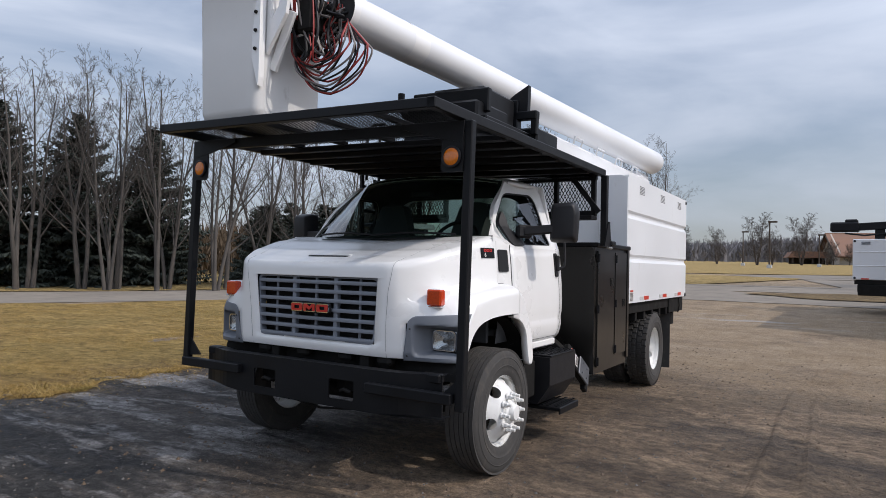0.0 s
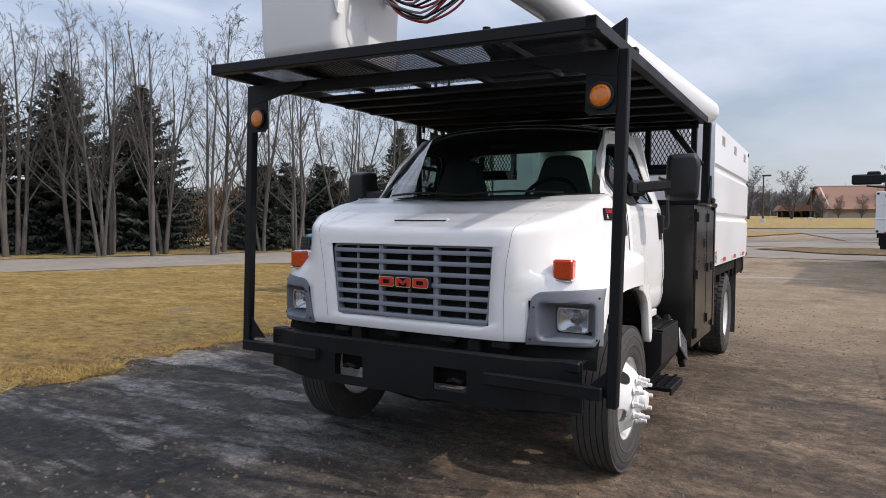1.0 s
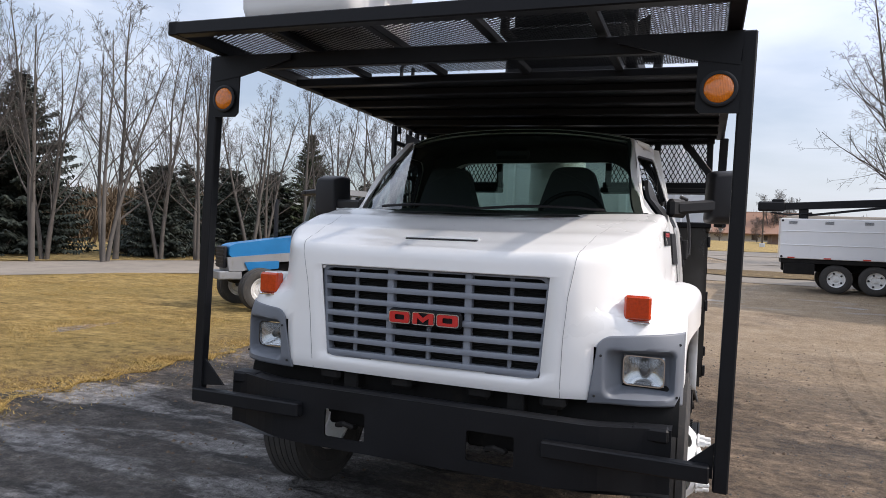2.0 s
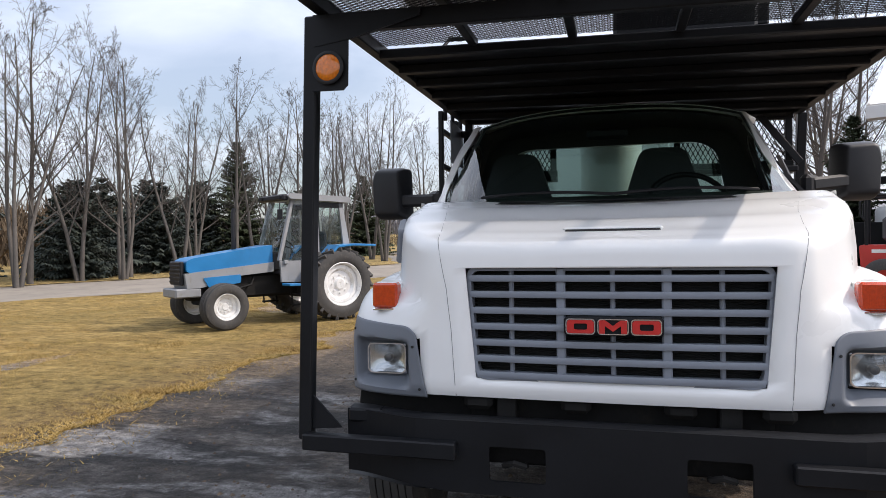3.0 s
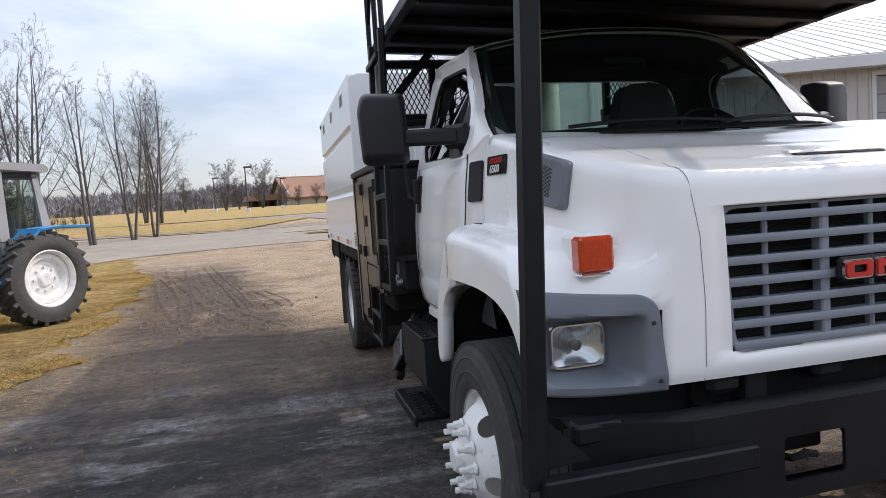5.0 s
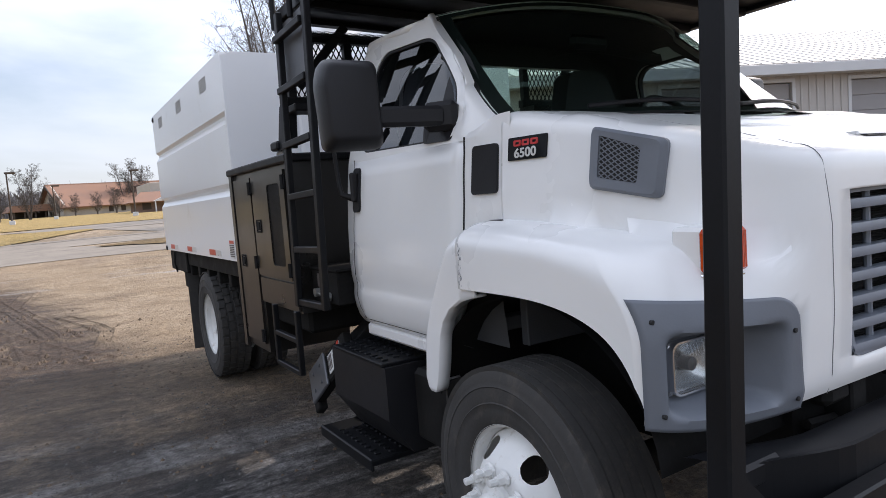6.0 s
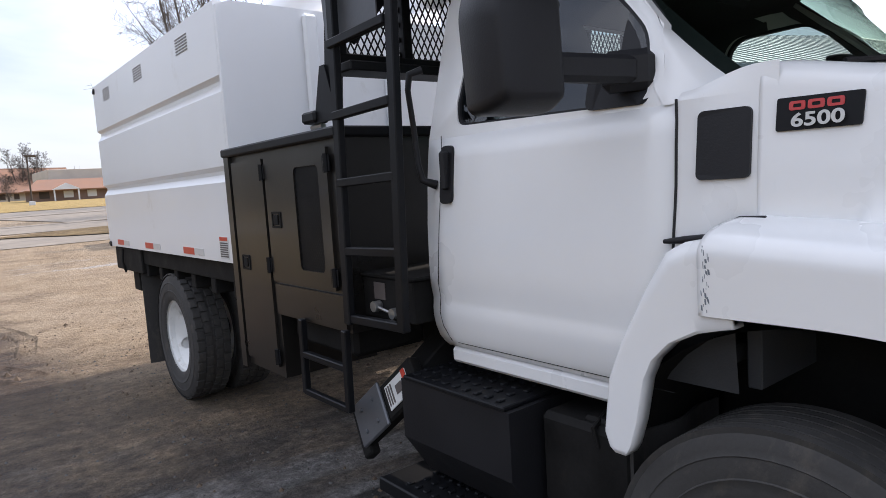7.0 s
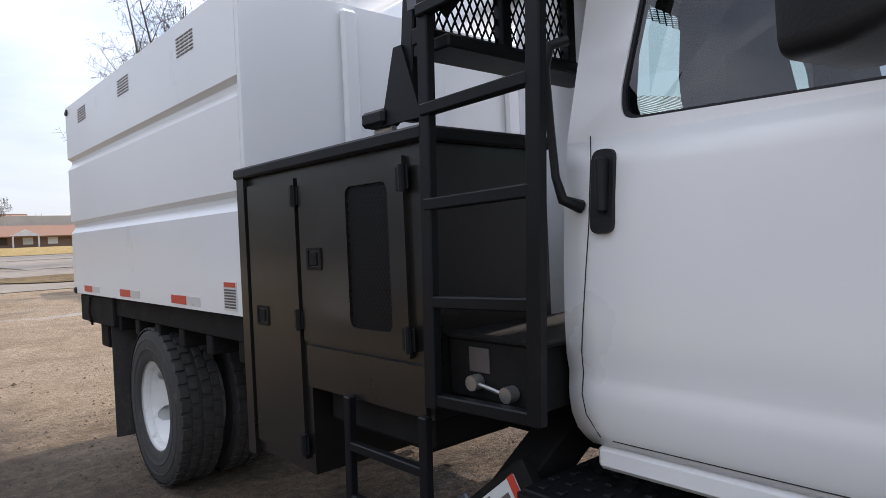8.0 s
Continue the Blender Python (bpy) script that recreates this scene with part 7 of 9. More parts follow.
co = np.empty((N, 3, 3))
co[:, 0] = np.stack([gx - gw * np.cos(turn), gy - gw * np.sin(turn), gz], 1)
co[:, 1] = np.stack([gx + gw * np.cos(turn), gy + gw * np.sin(turn), gz], 1)
co[:, 2] = np.stack([gx + lean[:, 0], gy + lean[:, 1], gz + gh], 1)
me = bpy.data.meshes.new("grass")
me.vertices.add(N * 3)
me.vertices.foreach_set("co", co.ravel())
me.loops.add(N * 3)
me.loops.foreach_set("vertex_index", np.arange(N * 3, dtype=np.int32))
me.polygons.add(N)
me.polygons.foreach_set("loop_start", np.arange(0, N * 3, 3, dtype=np.int32))
me.update(calc_edges=True)
GRASS_BLADE, gn, gl, gb = nodes_of("dead_grass_blade")
g_geo = gn.new("ShaderNodeNewGeometry")
g_patch = noise_node(gn, gl, 1.3, 7, 0.68, (0.7, 1.3, 1))
g_col = mix_node(gn, gl, 0.55, ramp_node(gn, gl, g_geo.outputs["Random Per Island"], [(0.0, (0.09, 0.062, 0.020)), (0.5, (0.28, 0.190, 0.062)), (1.0, (0.50, 0.365, 0.150))]), ramp_node(gn, gl, g_patch, [(0.36, (0.13, 0.078, 0.026)), (0.44, (0.33, 0.212, 0.070)), (0.52, (0.40, 0.275, 0.100)), (0.60, (0.19, 0.155, 0.050)), (0.66, (0.11, 0.095, 0.032))]))
gl.new(g_col, gb.inputs["Base Color"])
gb.inputs["Roughness"].default_value = 0.9
gb.inputs["Specular IOR Level"].default_value = 0.1
me.materials.append(GRASS_BLADE)
tagged(new("grass", me), "short dead grass blades on the lawn", "grass", kind="stuff")

# stones and clods in the yard
def scatter_stones(name, count, area, size, mat, seed, label, flat=0.6):
    rr = random.Random(seed)
    vs, fs = [], []
    base = [(1, 0, 0), (0.3, 0.95, 0), (-0.8, 0.6, 0), (-0.8, -0.6, 0), (0.3, -0.95, 0), (0, 0, 1)]
    for _ in range(count):
        x, y = area(rr)
        s = size * (0.4 + rr.random() ** 3 * 2.2)
        a = rr.random() * 6.28
        j = len(vs)
        z0 = ground_z(x, y) + near_relief(x, y) - 0.004
        for bx_, by_, bz_ in base:
            q = 0.75 + 0.5 * rr.random()
            vs.append((x + s * q * (bx_ * math.cos(a) - by_ * math.sin(a)), y + s * q * (bx_ * math.sin(a) + by_ * math.cos(a)), z0 + (s * flat * q if bz_ else -0.3 * s)))
        for i in range(5):
            fs.append((j + i, j + (i + 1) % 5, j + 5))
    md = bpy.data.meshes.new(name)
    md.from_pydata(vs, [], fs)
    md.materials.append(mat)
    return tagged(new(name, md), label, "stones", kind="stuff")


STONE = surface("gravel_stone", (0.11, 0.102, 0.094), 0.9, vary=0.4, scale=2.0, fine=30, bump=0.3)
CLOD = surface("soil_clod", (0.115, 0.080, 0.053), 0.95, vary=0.4, scale=2.0, fine=30, bump=0.4)
scatter_stones("gravel", 9000, lambda r: (-7.4 + 6.6 * r.random(), 0.3 + 10.5 * r.random()), 0.007, STONE, 3, "loose grey gravel")
scatter_stones("gravel", 6000, lambda r: (-7.0 + 11 * r.random(), 0.8 + 13 * r.random() ** 1.3), 0.011, CLOD, 4, "brown dirt crumbs")
def clump(r):
    c = r.choice([(-0.9, 3.0), (0.3, 3.4), (0.9, 4.2), (-1.2, 3.6), (1.6, 5.2), (-0.4, 2.4), (-7.0, 13.5), (-6.6, 15.0), (-7.2, 18.0), (-6.2, 10.8), (-6.9, 11.6), (-5.8, 12.4)])
    return (c[0] + r.gauss(0, 0.4), c[1] + r.gauss(0, 0.18))
scatter_stones("soil_clods", 1000, clump, 0.022, CLOD, 6, "dark soil clods turned up by tyres", 0.8)

# tyre ruts behind the truck towards the lawn
def rut(pts, width, seed):
    bm = bmesh.new()
    rr = random.Random(seed)
    ln = []
    for (p, q) in zip(pts, pts[1:]):
        ln += [Vector(p).lerp(Vector(q), t / 24) for t in range(24)]
    g = []
    for i, p in enumerate(ln):
        d = (ln[min(i + 1, len(ln) - 1)] - ln[max(i - 1, 0)]).normalized()
        nrm = Vector((-d.y, d.x))
        row = []
        for kx in span(-1, 1, 12):
            q = p + nrm * kx * width * (1 + 0.15 * noise.noise(Vector((p.x, p.y, seed))))
            prof = 0.030 * math.exp(-((abs(kx) - 0.72) / 0.16) ** 2) - 0.006 + 0.008 * noise.noise(Vector((q.x * 4, q.y * 4, seed)))
            prof += 0.008 * (1 if (i % 3 == 0) else 0) * (1 if abs(kx) < 0.55 else 0)
            edge = 1 - smooth01(0.86, 1.0, abs(kx))
            end = min(1.0, i / 8, (len(ln) - 1 - i) / 8)
            row.append(bm.verts.new((q.x, q.y, ground_z(q.x, q.y) + near_relief(q.x, q.y) + prof * edge * end - 0.006 * (1 - edge) - 0.05 * (1 - end))))
        g.append(row)
    for r, s in zip(g, g[1:]):
        for i in range(12):
            bm.faces.new((r[i], s[i], s[i + 1], r[i + 1]))
    bmesh.ops.recalc_face_normals(bm, faces=bm.faces[:])
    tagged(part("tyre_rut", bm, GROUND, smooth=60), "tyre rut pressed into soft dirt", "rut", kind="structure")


rut([(-5.2, 9.8), (-6.0, 11.6), (-6.7, 14.0), (-7.3, 17.5), (-7.9, 21.5)], 0.22, 1)
rut([(-6.0, 9.9), (-6.8, 12.0), (-7.4, 14.5), (-8.1, 18), (-8.8, 22)], 0.22, 2)
rut([(-5.6, 11.5), (-5.9, 13.5), (-6.5, 16.5), (-6.2, 20)], 0.18, 3)
rut([(-6.5, 9.3), (-6.3, 11.0), (-6.5, 13.0), (-7.2, 16.0), (-8.4, 20.0)], 0.16, 6)
rut([(-7.0, 10.2), (-6.75, 12.0), (-7.1, 14.5), (-8.0, 18.0), (-9.0, 21.0)], 0.14, 7)
rut([(-5.9, 10.4), (-5.9, 12.5), (-6.3, 15.0), (-6.9, 18.0), (-7.6, 22.0)], 0.14, 8)
rut([(-5.4, 11.0), (-5.25, 12.2), (-5.5, 13.5), (-5.9, 15.0)], 0.13, 9)
rut([(1.5, 2.2), (1.0, 5), (0.9, 9), (1.6, 14)], 0.2, 4)
rut([(0.2, 2.0), (-0.5, 4.5), (-0.6, 9), (0.0, 15)], 0.2, 5)

# roads, verges and fields beyond
road_far = [(-58, -32), (-40, -6), (-33, 5), (-28.8, 12.6), (-24.4, 20.2), (-20.7, 23.8), (-17.2, 27.6), (-14.0, 31.0)]
ribbon("road", road_near, road_far, ROAD, 0.012, "pale worn asphalt road")
ribbon("road", [(-10.4, 25.6), (-7.5, 27.0), (-4.5, 27.3), (0, 27.2), (8, 26.5), (40, 24)], [(-14.0, 31.0), (-10.0, 33.5), (-5.7, 34.5), (-3.5, 32.6), (8, 31.5), (40, 29)], ROAD, 0.013, "pale worn asphalt drive", 60)
ribbon("road", [(-14.0, 30.6), (-10.0, 33.2), (-5.7, 34.3), (-1.2, 34.6), (10, 35), (60, 34)], [(-19, 40), (-10.0, 38.5), (-7.0, 39.4), (-0.3, 40.3), (10, 41), (60, 41)], ROAD, 0.016, "pale asphalt road past the yard", 60)
ribbon("verge", [(-4.3, 32.2), (-1.6, 30.2), (8, 29.6), (60, 28)], [(-4.1, 32.7), (-0.8, 34.5), (8, 34.9), (60, 34)], VERGE, 0.05, "muddy grass verge", 50, 5, 0.3, "verge")
ribbon("field", [(-60, 56), (-22, 45), (-14, 41.5), (-8.0, 39.2), (-3.6, 50.5)], [(-60, 66), (-22, 60), (-14, 57), (-9, 55), (-3.5, 52.5)], FAR_GRASS, 0.05, "dry grass island between the roads", 50, 6, 0.3, "field")
ribbon("field", [(-200, 70), (-60, 66), (-14, 58.5), (0, 64), (40, 66), (200, 66)], [(-260, 330), (-80, 330), (-14, 330), (0, 330), (60, 330), (260, 330)], FAR_GRASS, 0.05, "dry pale field rising to the church", 50, 60, 0.3, "field")
ribbon("field", [(-58.5, -32), (-40.5, -6), (-33.4, 5), (-29.2, 12.6), (-24.8, 20.2), (-21.0, 23.9), (-17.4, 27.9), (-14.2, 31.3), (-18.5, 41)], [(-220, -60), (-220, -10), (-200, 30), (-180, 60), (-150, 90), (-110, 95), (-80, 90), (-60, 75), (-40, 56)], FAR_GRASS, 0.02, "dry grass under the trees", 60, 30, 0.3, "field")
ribbon("road", [(-60, 57), (-20, 46), (-8, 40), (0, 41)], [(-60, 55), (-20, 42), (-8, 38.6), (0, 40)], ROAD, 0.03, "pale asphalt side road", 30)
ribbon("road", [(-3.4, 51), (0.0, 52), (20, 56), (80, 60)], [(-9, 56.5), (-3.9, 62), (20, 66), (80, 68)], ROAD, 0.04, "pale asphalt road", 30)
ribbon("road", [(-0.6, 40.5), (6, 41), (30, 41), (80, 41)], [(-3.3, 50.9), (6, 53), (30, 57), (80, 60)], ROAD, 0.03, "pale asphalt road", 30)

# ---- trees ----
BARK = surface("grey_bark", (0.086, 0.077, 0.069), 0.95, vary=0.3, scale=1.2, fine=14, bump=0.5)
TWIG = surface("twig_bark", (0.058, 0.049, 0.043), 0.95, vary=0.3, scale=1.0, fine=8, bump=0.0)
DARK_BARK = surface("dark_bark", (0.085, 0.07, 0.06), 0.95, vary=0.3, scale=1.2, fine=14, bump=0.4)
NEEDLE = surface("spruce_needles", (0.040, 0.052, 0.028), 0.85, vary=0.45, scale=0.9, fine=7, bump=0.0, dirt=(0.07, 0.055, 0.035), dirt_at=0.64, spec=0.2)
NEEDLE_BLUE = surface("blue_spruce_needles", (0.046, 0.056, 0.046), 0.85, vary=0.4, scale=0.9, fine=7, bump=0.0, dirt=(0.06, 0.05, 0.036), dirt_at=0.68, spec=0.2)


class Limbs:
    def __init__(self):
        self.v, self.f = [], []

    def limb(self, pts, radii, seg):
        ref, start = None, len(self.v)
        for i, p in enumerate(pts):
            d = (pts[min(i + 1, len(pts) - 1)] - pts[max(i - 1, 0)]).normalized()
            if ref is None:
                ref = d.orthogonal().normalized()
            ref = (ref - d * ref.dot(d)).normalized()
            o = d.cross(ref)
            for k in range(seg):
                a = 2 * math.pi * k / seg
                self.v.append(p + radii[i] * (math.cos(a) * ref + math.sin(a) * o))
        for i in range(len(pts) - 1):
            for k in range(seg):
                a, b_ = start + i * seg + k, start + i * seg + (k + 1) % seg
                self.f.append((a, b_, b_ + seg, a + seg))

    def mesh(self, name, mat):
        me = bpy.data.meshes.new(name)
        me.from_pydata([tuple(v) for v in self.v], [], self.f)
        for p in me.polygons:
            p.use_smooth = True
        me.materials.append(mat)
        return me


def bare_tree(seed, height, spread, stems=1, bark=None, low=0.22, kids=(10, 6, 4, 3), twig=0.0056):
    """A leafless tree: several slender leaders and limbs as one part, fine twigs as another."""
    r = random.Random(seed)
    big, small = Limbs(), Limbs()

    def bend(p, d, length, n, wobble, rise):
        pts, q, dd = [p.copy()], p.copy(), d.copy()
        for _ in range(n):
            dd = (dd + Vector((r.gauss(0, wobble), r.gauss(0, wobble), rise))).normalized()
            q = q + dd * length / n
            pts.append(q.copy())
        return pts

    def grow(p, d, length, rad, depth):
        n = (8, 5, 3, 2, 1)[depth]
        pts = bend(p, d, length, n, (0.045, 0.07, 0.08, 0.09, 0.05)[depth], (0.02, 0.11, 0.09, 0.06, 0.0)[depth])
        end = max(twig * 0.75, rad * (0.14, 0.25, 0.35, 0.5, 0.6)[depth])
        (big if depth < 2 else small).limb(pts, [rad + (end - rad) * (i / n) ** 0.85 for i in range(n + 1)], (6, 5, 3, 3, 3)[depth])
        if depth == 4:
            return
        cnt = kids[depth]
        for k in range(cnt):
            t = (low + (0.97 - low) * (k + r.random()) / cnt) if depth == 0 else 0.18 + 0.80 * (k + r.random()) / cnt
            i = min(n - 1, int(t * n))
            s = pts[i].lerp(pts[i + 1], t * n - i)
            ax = (pts[i + 1] - pts[i]).normalized()
            side = Matrix.Rotation(r.random() * 6.28, 3, ax) @ ax.orthogonal().normalized()
            out = spread * (0.75 + 0.5 * r.random()) * (1.0, 1.05, 1.15, 1.2)[depth] * (1.25 - 0.45 * t if depth == 0 else 1)
            nd = (ax * math.cos(out) + side * math.sin(out)).normalized()
            fall = (1 - 0.66 * t) if depth == 0 else (1 - 0.45 * t)
            ln = length * (0.42, 0.44, 0.50, 0.55)[depth] * fall * (0.6 + 0.8 * r.random())
            here = rad + (end - rad) * t ** 0.85
            grow(s, nd, ln, max(twig, here * (0.48, 0.50, 0.55, 0.65)[depth]), depth + 1)

    for s in range(stems):
        a = s * 2.4 + seed
        tilt = r.uniform(0.03, 0.07) if stems == 1 else r.uniform(0.06, 0.17)
        d = Vector((tilt * math.cos(a), tilt * math.sin(a), 1)).normalized()
        grow(Vector((0.10 * math.cos(a) * (stems > 1), 0.10 * math.sin(a) * (stems > 1), -0.15)), d, height * r.uniform(0.86, 1.0), height * 0.0120 * (1.0 if stems < 3 else 0.85), 0)
    return big.mesh("trunk", bark or BARK), small.mesh("twig_crown", TWIG)


def place_tree(meshes, x, y, turn, scale, label, name="bare_tree", group="bare trees along the road"):
    e = empty(name, pose(x, y, ground_z(x, y), 0, 0, turn) @ Matrix.Scale(scale, 4), label, "tree", group)
    for nm, me in zip(("trunk", "twig_crown") if name == "bare_tree" else ("trunk", "crown"), meshes):
        o = new(nm, me)
        o.parent = e
    return e


kinds = [bare_tree(11, 10.4, 0.62, 2), bare_tree(12, 10.2, 0.56, 3), bare_tree(13, 10.6, 0.66, 1, None, 0.16, (15, 7, 4, 3)), bare_tree(14, 10.2, 0.58, 2), bare_tree(15, 10.0, 0.64, 3)]
row = [(-30.4, 13.7), (-31.2, 14.6), (-27.7, 16.1), (-28.3, 16.9), (-26.0, 17.4), (-26.6, 18.3), (-24.3, 19.1), (-25.2, 20.4), (-24.1, 21.7), (-22.8, 22.5), (-23.4, 23.6), (-21.9, 24.8), (-22.3, 26.4),
       (-21.0, 27.6), (-20.3, 28.4), (-20.6, 30.2), (-19.0, 30.2), (-18.2, 31.6), (-17.2, 32.2), (-15.9, 33.8), (-17.3, 35.4), (-13.9, 35.0), (-12.6, 37.2), (-11.8, 38.6), (-33.4, 10.6), (-34.6, 8.2), (-37, 4.5), (-33.0, 13.2), (-39, 0.5), (-29.4, 15.9), (-19.8, 33.6), (-20.2, 38.0)]
rt = random.Random(21)
for i, (x, y) in enumerate(row):
    sc = 0.78 + 0.16 * rt.random()
    if i in (21, 22, 23):
        sc *= 0.84
    if x < -23.5:
        sc *= 1.14
    place_tree(kinds[(i * 3 + i // 4) % 5], x, y, rt.random() * 360, sc, "tall leafless tree with pale grey bark")

big_kind = bare_tree(31, 13.5, 0.85, 3, DARK_BARK, 0.2, (12, 7, 4, 3), 0.0062)
big_kind2 = bare_tree(32, 13.0, 0.88, 3, DARK_BARK, 0.18, (12, 6, 4, 3), 0.0062)
for x, y, sc, kd in ((-15.2, 60.5, 0.92, big_kind), (-17.0, 64, 0.74, big_kind2), (7.6, 44.2, 1.35, big_kind), (9.6, 46.5, 1.4, big_kind2), (12.2, 61, 1.42, big_kind), (15.0, 63, 1.25, big_kind2), (12.4, 43, 0.95, big_kind)):
    place_tree(kd, x, y, 40 * x, sc, "large spreading leafless tree", group="large bare trees")
round_kind = bare_tree(41, 7.5, 0.95, 5, DARK_BARK, 0.12, (11, 7, 5, 3), 0.010)
for x, y, sc in ((-15.3, 129, 1.25), (-13.2, 132, 0.8), (-9.0, 140, 1.3), (-5.2, 150, 0.62), (-4.4, 158, 0.7), (-1.5, 157, 0.62), (2.5, 156, 0.62), (5.6, 150, 0.7), (9.5, 170, 1.6), (13.5, 172, 1.5), (-24, 140, 1.0), (-33, 150, 1.1)):
    place_tree(round_kind, x, y, 57 * x, sc, "small rounded leafless tree near the church", group="far bare trees")


def spruce(seed, height, width):
    """A spruce of separate drooping boughs, each a fan of needle sprays with gaps between."""
    r = random.Random(seed)
    trunk = Limbs()
    trunk.limb([Vector((0, 0, -0.1)), Vector((0.03, 0, height * 0.5)), Vector((0, 0.02, height))], [height * 0.018, height * 0.011, 0.01], 6)
    v, f = [], []

    def spray(p, tip, w):
        mid_ = p.lerp(tip, 0.45)
        ax = (tip - p)
        o = ax.cross(Vector((r.gauss(0, 0.3), r.gauss(0, 0.3), 1)))
        o = o.normalized() * w if o.length > 1e-5 else Vector((w, 0, 0))
        j = len(v)
        v.extend([tuple(p), tuple(mid_ + o), tuple(tip), tuple(mid_ - o)])
        f.append((j, j + 1, j + 2, j + 3))

    z = height * 0.035
    while z < height * 0.985:
        k = z / height
        ln0 = width * (1 - k) ** 0.85 * (0.86 + 0.28 * r.random()) + 0.05
        for b_ in range(int(10 + 8 * (1 - k))):
            a = r.random() * 6.283
            ln = ln0 * (0.74 + 0.42 * r.random())
            rise = -0.42 + 0.75 * k + r.gauss(0, 0.10)
            d = Vector((math.cos(a), math.sin(a), rise))
            side = Vector((-math.sin(a), math.cos(a), 0))
            trunk.limb([Vector((0, 0, z)), Vector((0, 0, z)) + d * ln * 0.9], [0.02, 0.006], 3)
            n = max(3, int(ln / 0.15))
            for i in range(n):
                s = (i + 0.5) / n
                p = Vector((0, 0, z)) + d * ln * s + Vector((0, 0, 0.22 * ln * s * s))
                w = (0.16 + 0.30 * min(1.0, ln) * (1 - s) * (0.4 + s)) * (0.7 + 0.6 * r.random())
                for sg in (-1, 1):
                    tip = p + side * sg * w + d * (0.10 + 0.10 * r.random()) + Vector((0, 0, -0.05 - 0.16 * r.random()))
                    spray(p, tip, 0.050 + 0.03 * r.random())
                spray(p + d * 0.02, p + d * 0.22 + Vector((r.gauss(0, 0.05), r.gauss(0, 0.05), -0.08 * r.random())), 0.06)
                if r.random() < 0.8:
                    spray(p, p + Vector((r.gauss(0, 0.06), r.gauss(0, 0.06), -0.18 - 0.14 * r.random())), 0.06)
        z += 0.17 + 0.10 * r.random()
    me = bpy.data.meshes.new("crown")
    me.from_pydata(v, [], f)
    me.materials.append(NEEDLE if seed % 2 else NEEDLE_BLUE)
    return trunk.mesh("trunk", DARK_BARK), me


sp_tall, sp_mid, sp_tall2 = spruce(51, 9.0, 2.9), spruce(52, 5.2, 2.4), spruce(53, 8.4, 3.3)
sp_wide = spruce(54, 8.4, 3.7)
for x, y, sc, kd in ((-35.2, 14.8, 1.08, sp_wide), (-33.2, 17.6, 1.05, sp_wide), (-31.6, 20.6, 1.0, sp_wide), (-37.5, 13.0, 1.0, sp_tall2), (-39.5, 10, 1.0, sp_tall), (-36, 18.5, 0.8, sp_tall2), (-34, 21.5, 0.72, sp_tall2), (-29.4, 28.5, 0.95, sp_mid), (-31.6, 29, 0.95, sp_mid), (-27.0, 33.5, 0.95, sp_mid), (-25.5, 23.2, 0.82, sp_mid), (-24.6, 26.9, 0.85, sp_mid), (-27.6, 24.6, 0.85, sp_mid), (-25.4, 34.6, 0.80, sp_tall), (-20.0, 40.8, 0.64, sp_tall2), (-29.5, 36, 0.95, sp_mid), (-23, 37.5, 0.85, sp_mid), (-26.4, 28.2, 0.9, sp_mid), (-42, 7, 1.0, sp_tall), (-44, 2, 1.0, sp_tall2), (-41, 14, 0.9, sp_tall2), (14.2, 41, 1.0, sp_tall2), (4.6, 27.5, 0.62, sp_tall)):
    place_tree(kd, x, y, 77 * x, sc, "dense dark green spruce reaching down to the ground", "spruce", "spruces behind the road")

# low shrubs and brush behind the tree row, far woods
# distance haze is mixed into the base colour of the far woods
WOODS = surface("hazed_far_woods", (0.20, 0.195, 0.205), 1.0, vary=0.25, scale=0.06, fine=0.6, bump=0.0, spec=0.0)
BRUSH = surface("brown_brush", (0.10, 0.075, 0.052), 1.0, vary=0.35, scale=0.5, fine=4, bump=0.0, spec=0.0)


def stick_woods(name, pts_fn, count, hgt, lean, mat, seed, label, width):
    """Many thin upright stems with side twigs, for woods too far to tell apart."""
    r = random.Random(seed)
    v, f = [], []
    for _ in range(count):
        x, y = pts_fn(r)
        z = ground_z(x, y)
        h = hgt * (0.55 + 0.6 * r.random()) * (0.8 + 0.35 * noise.noise(Vector((x * 0.03, y * 0.03, 1))))
        w = width * (0.6 + 0.8 * r.random())
        a = r.random() * 6.28
        for s in range(7):
            t0 = 0.0 if s == 0 else 0.18 + 0.6 * r.random()
            base = Vector((x, y, z + h * t0))
            d = Vector((r.gauss(0, lean), r.gauss(0, lean), 1)) if s == 0 else Vector((r.gauss(0, 0.55), r.gauss(0, 0.55), 1))
            tip = base + d.normalized() * h * (1 - t0) * (1.0 if s == 0 else 0.85)
            ww = w * (1 if s == 0 else 0.7)
            j = len(v)
            c, sn = math.cos(a + s), math.sin(a + s)
            v.extend([tuple(base + Vector((ww * c, ww * sn, -0.2))), tuple(base - Vector((ww * c, ww * sn, 0.2))), tuple(tip)])
            f.append((j, j + 1, j + 2))
    me = bpy.data.meshes.new(name)
    me.from_pydata(v, [], f)
    me.materials.append(mat)
    return tagged(new(name, me), label, "woods", kind="stuff")


def arc(r0, r1, a0, a1):
    def fn(r):
        d, a = r0 + (r1 - r0) * r.random(), radians(a0 + (a1 - a0) * r.random())
        return d * math.cos(a), d * math.sin(a)
    return fn


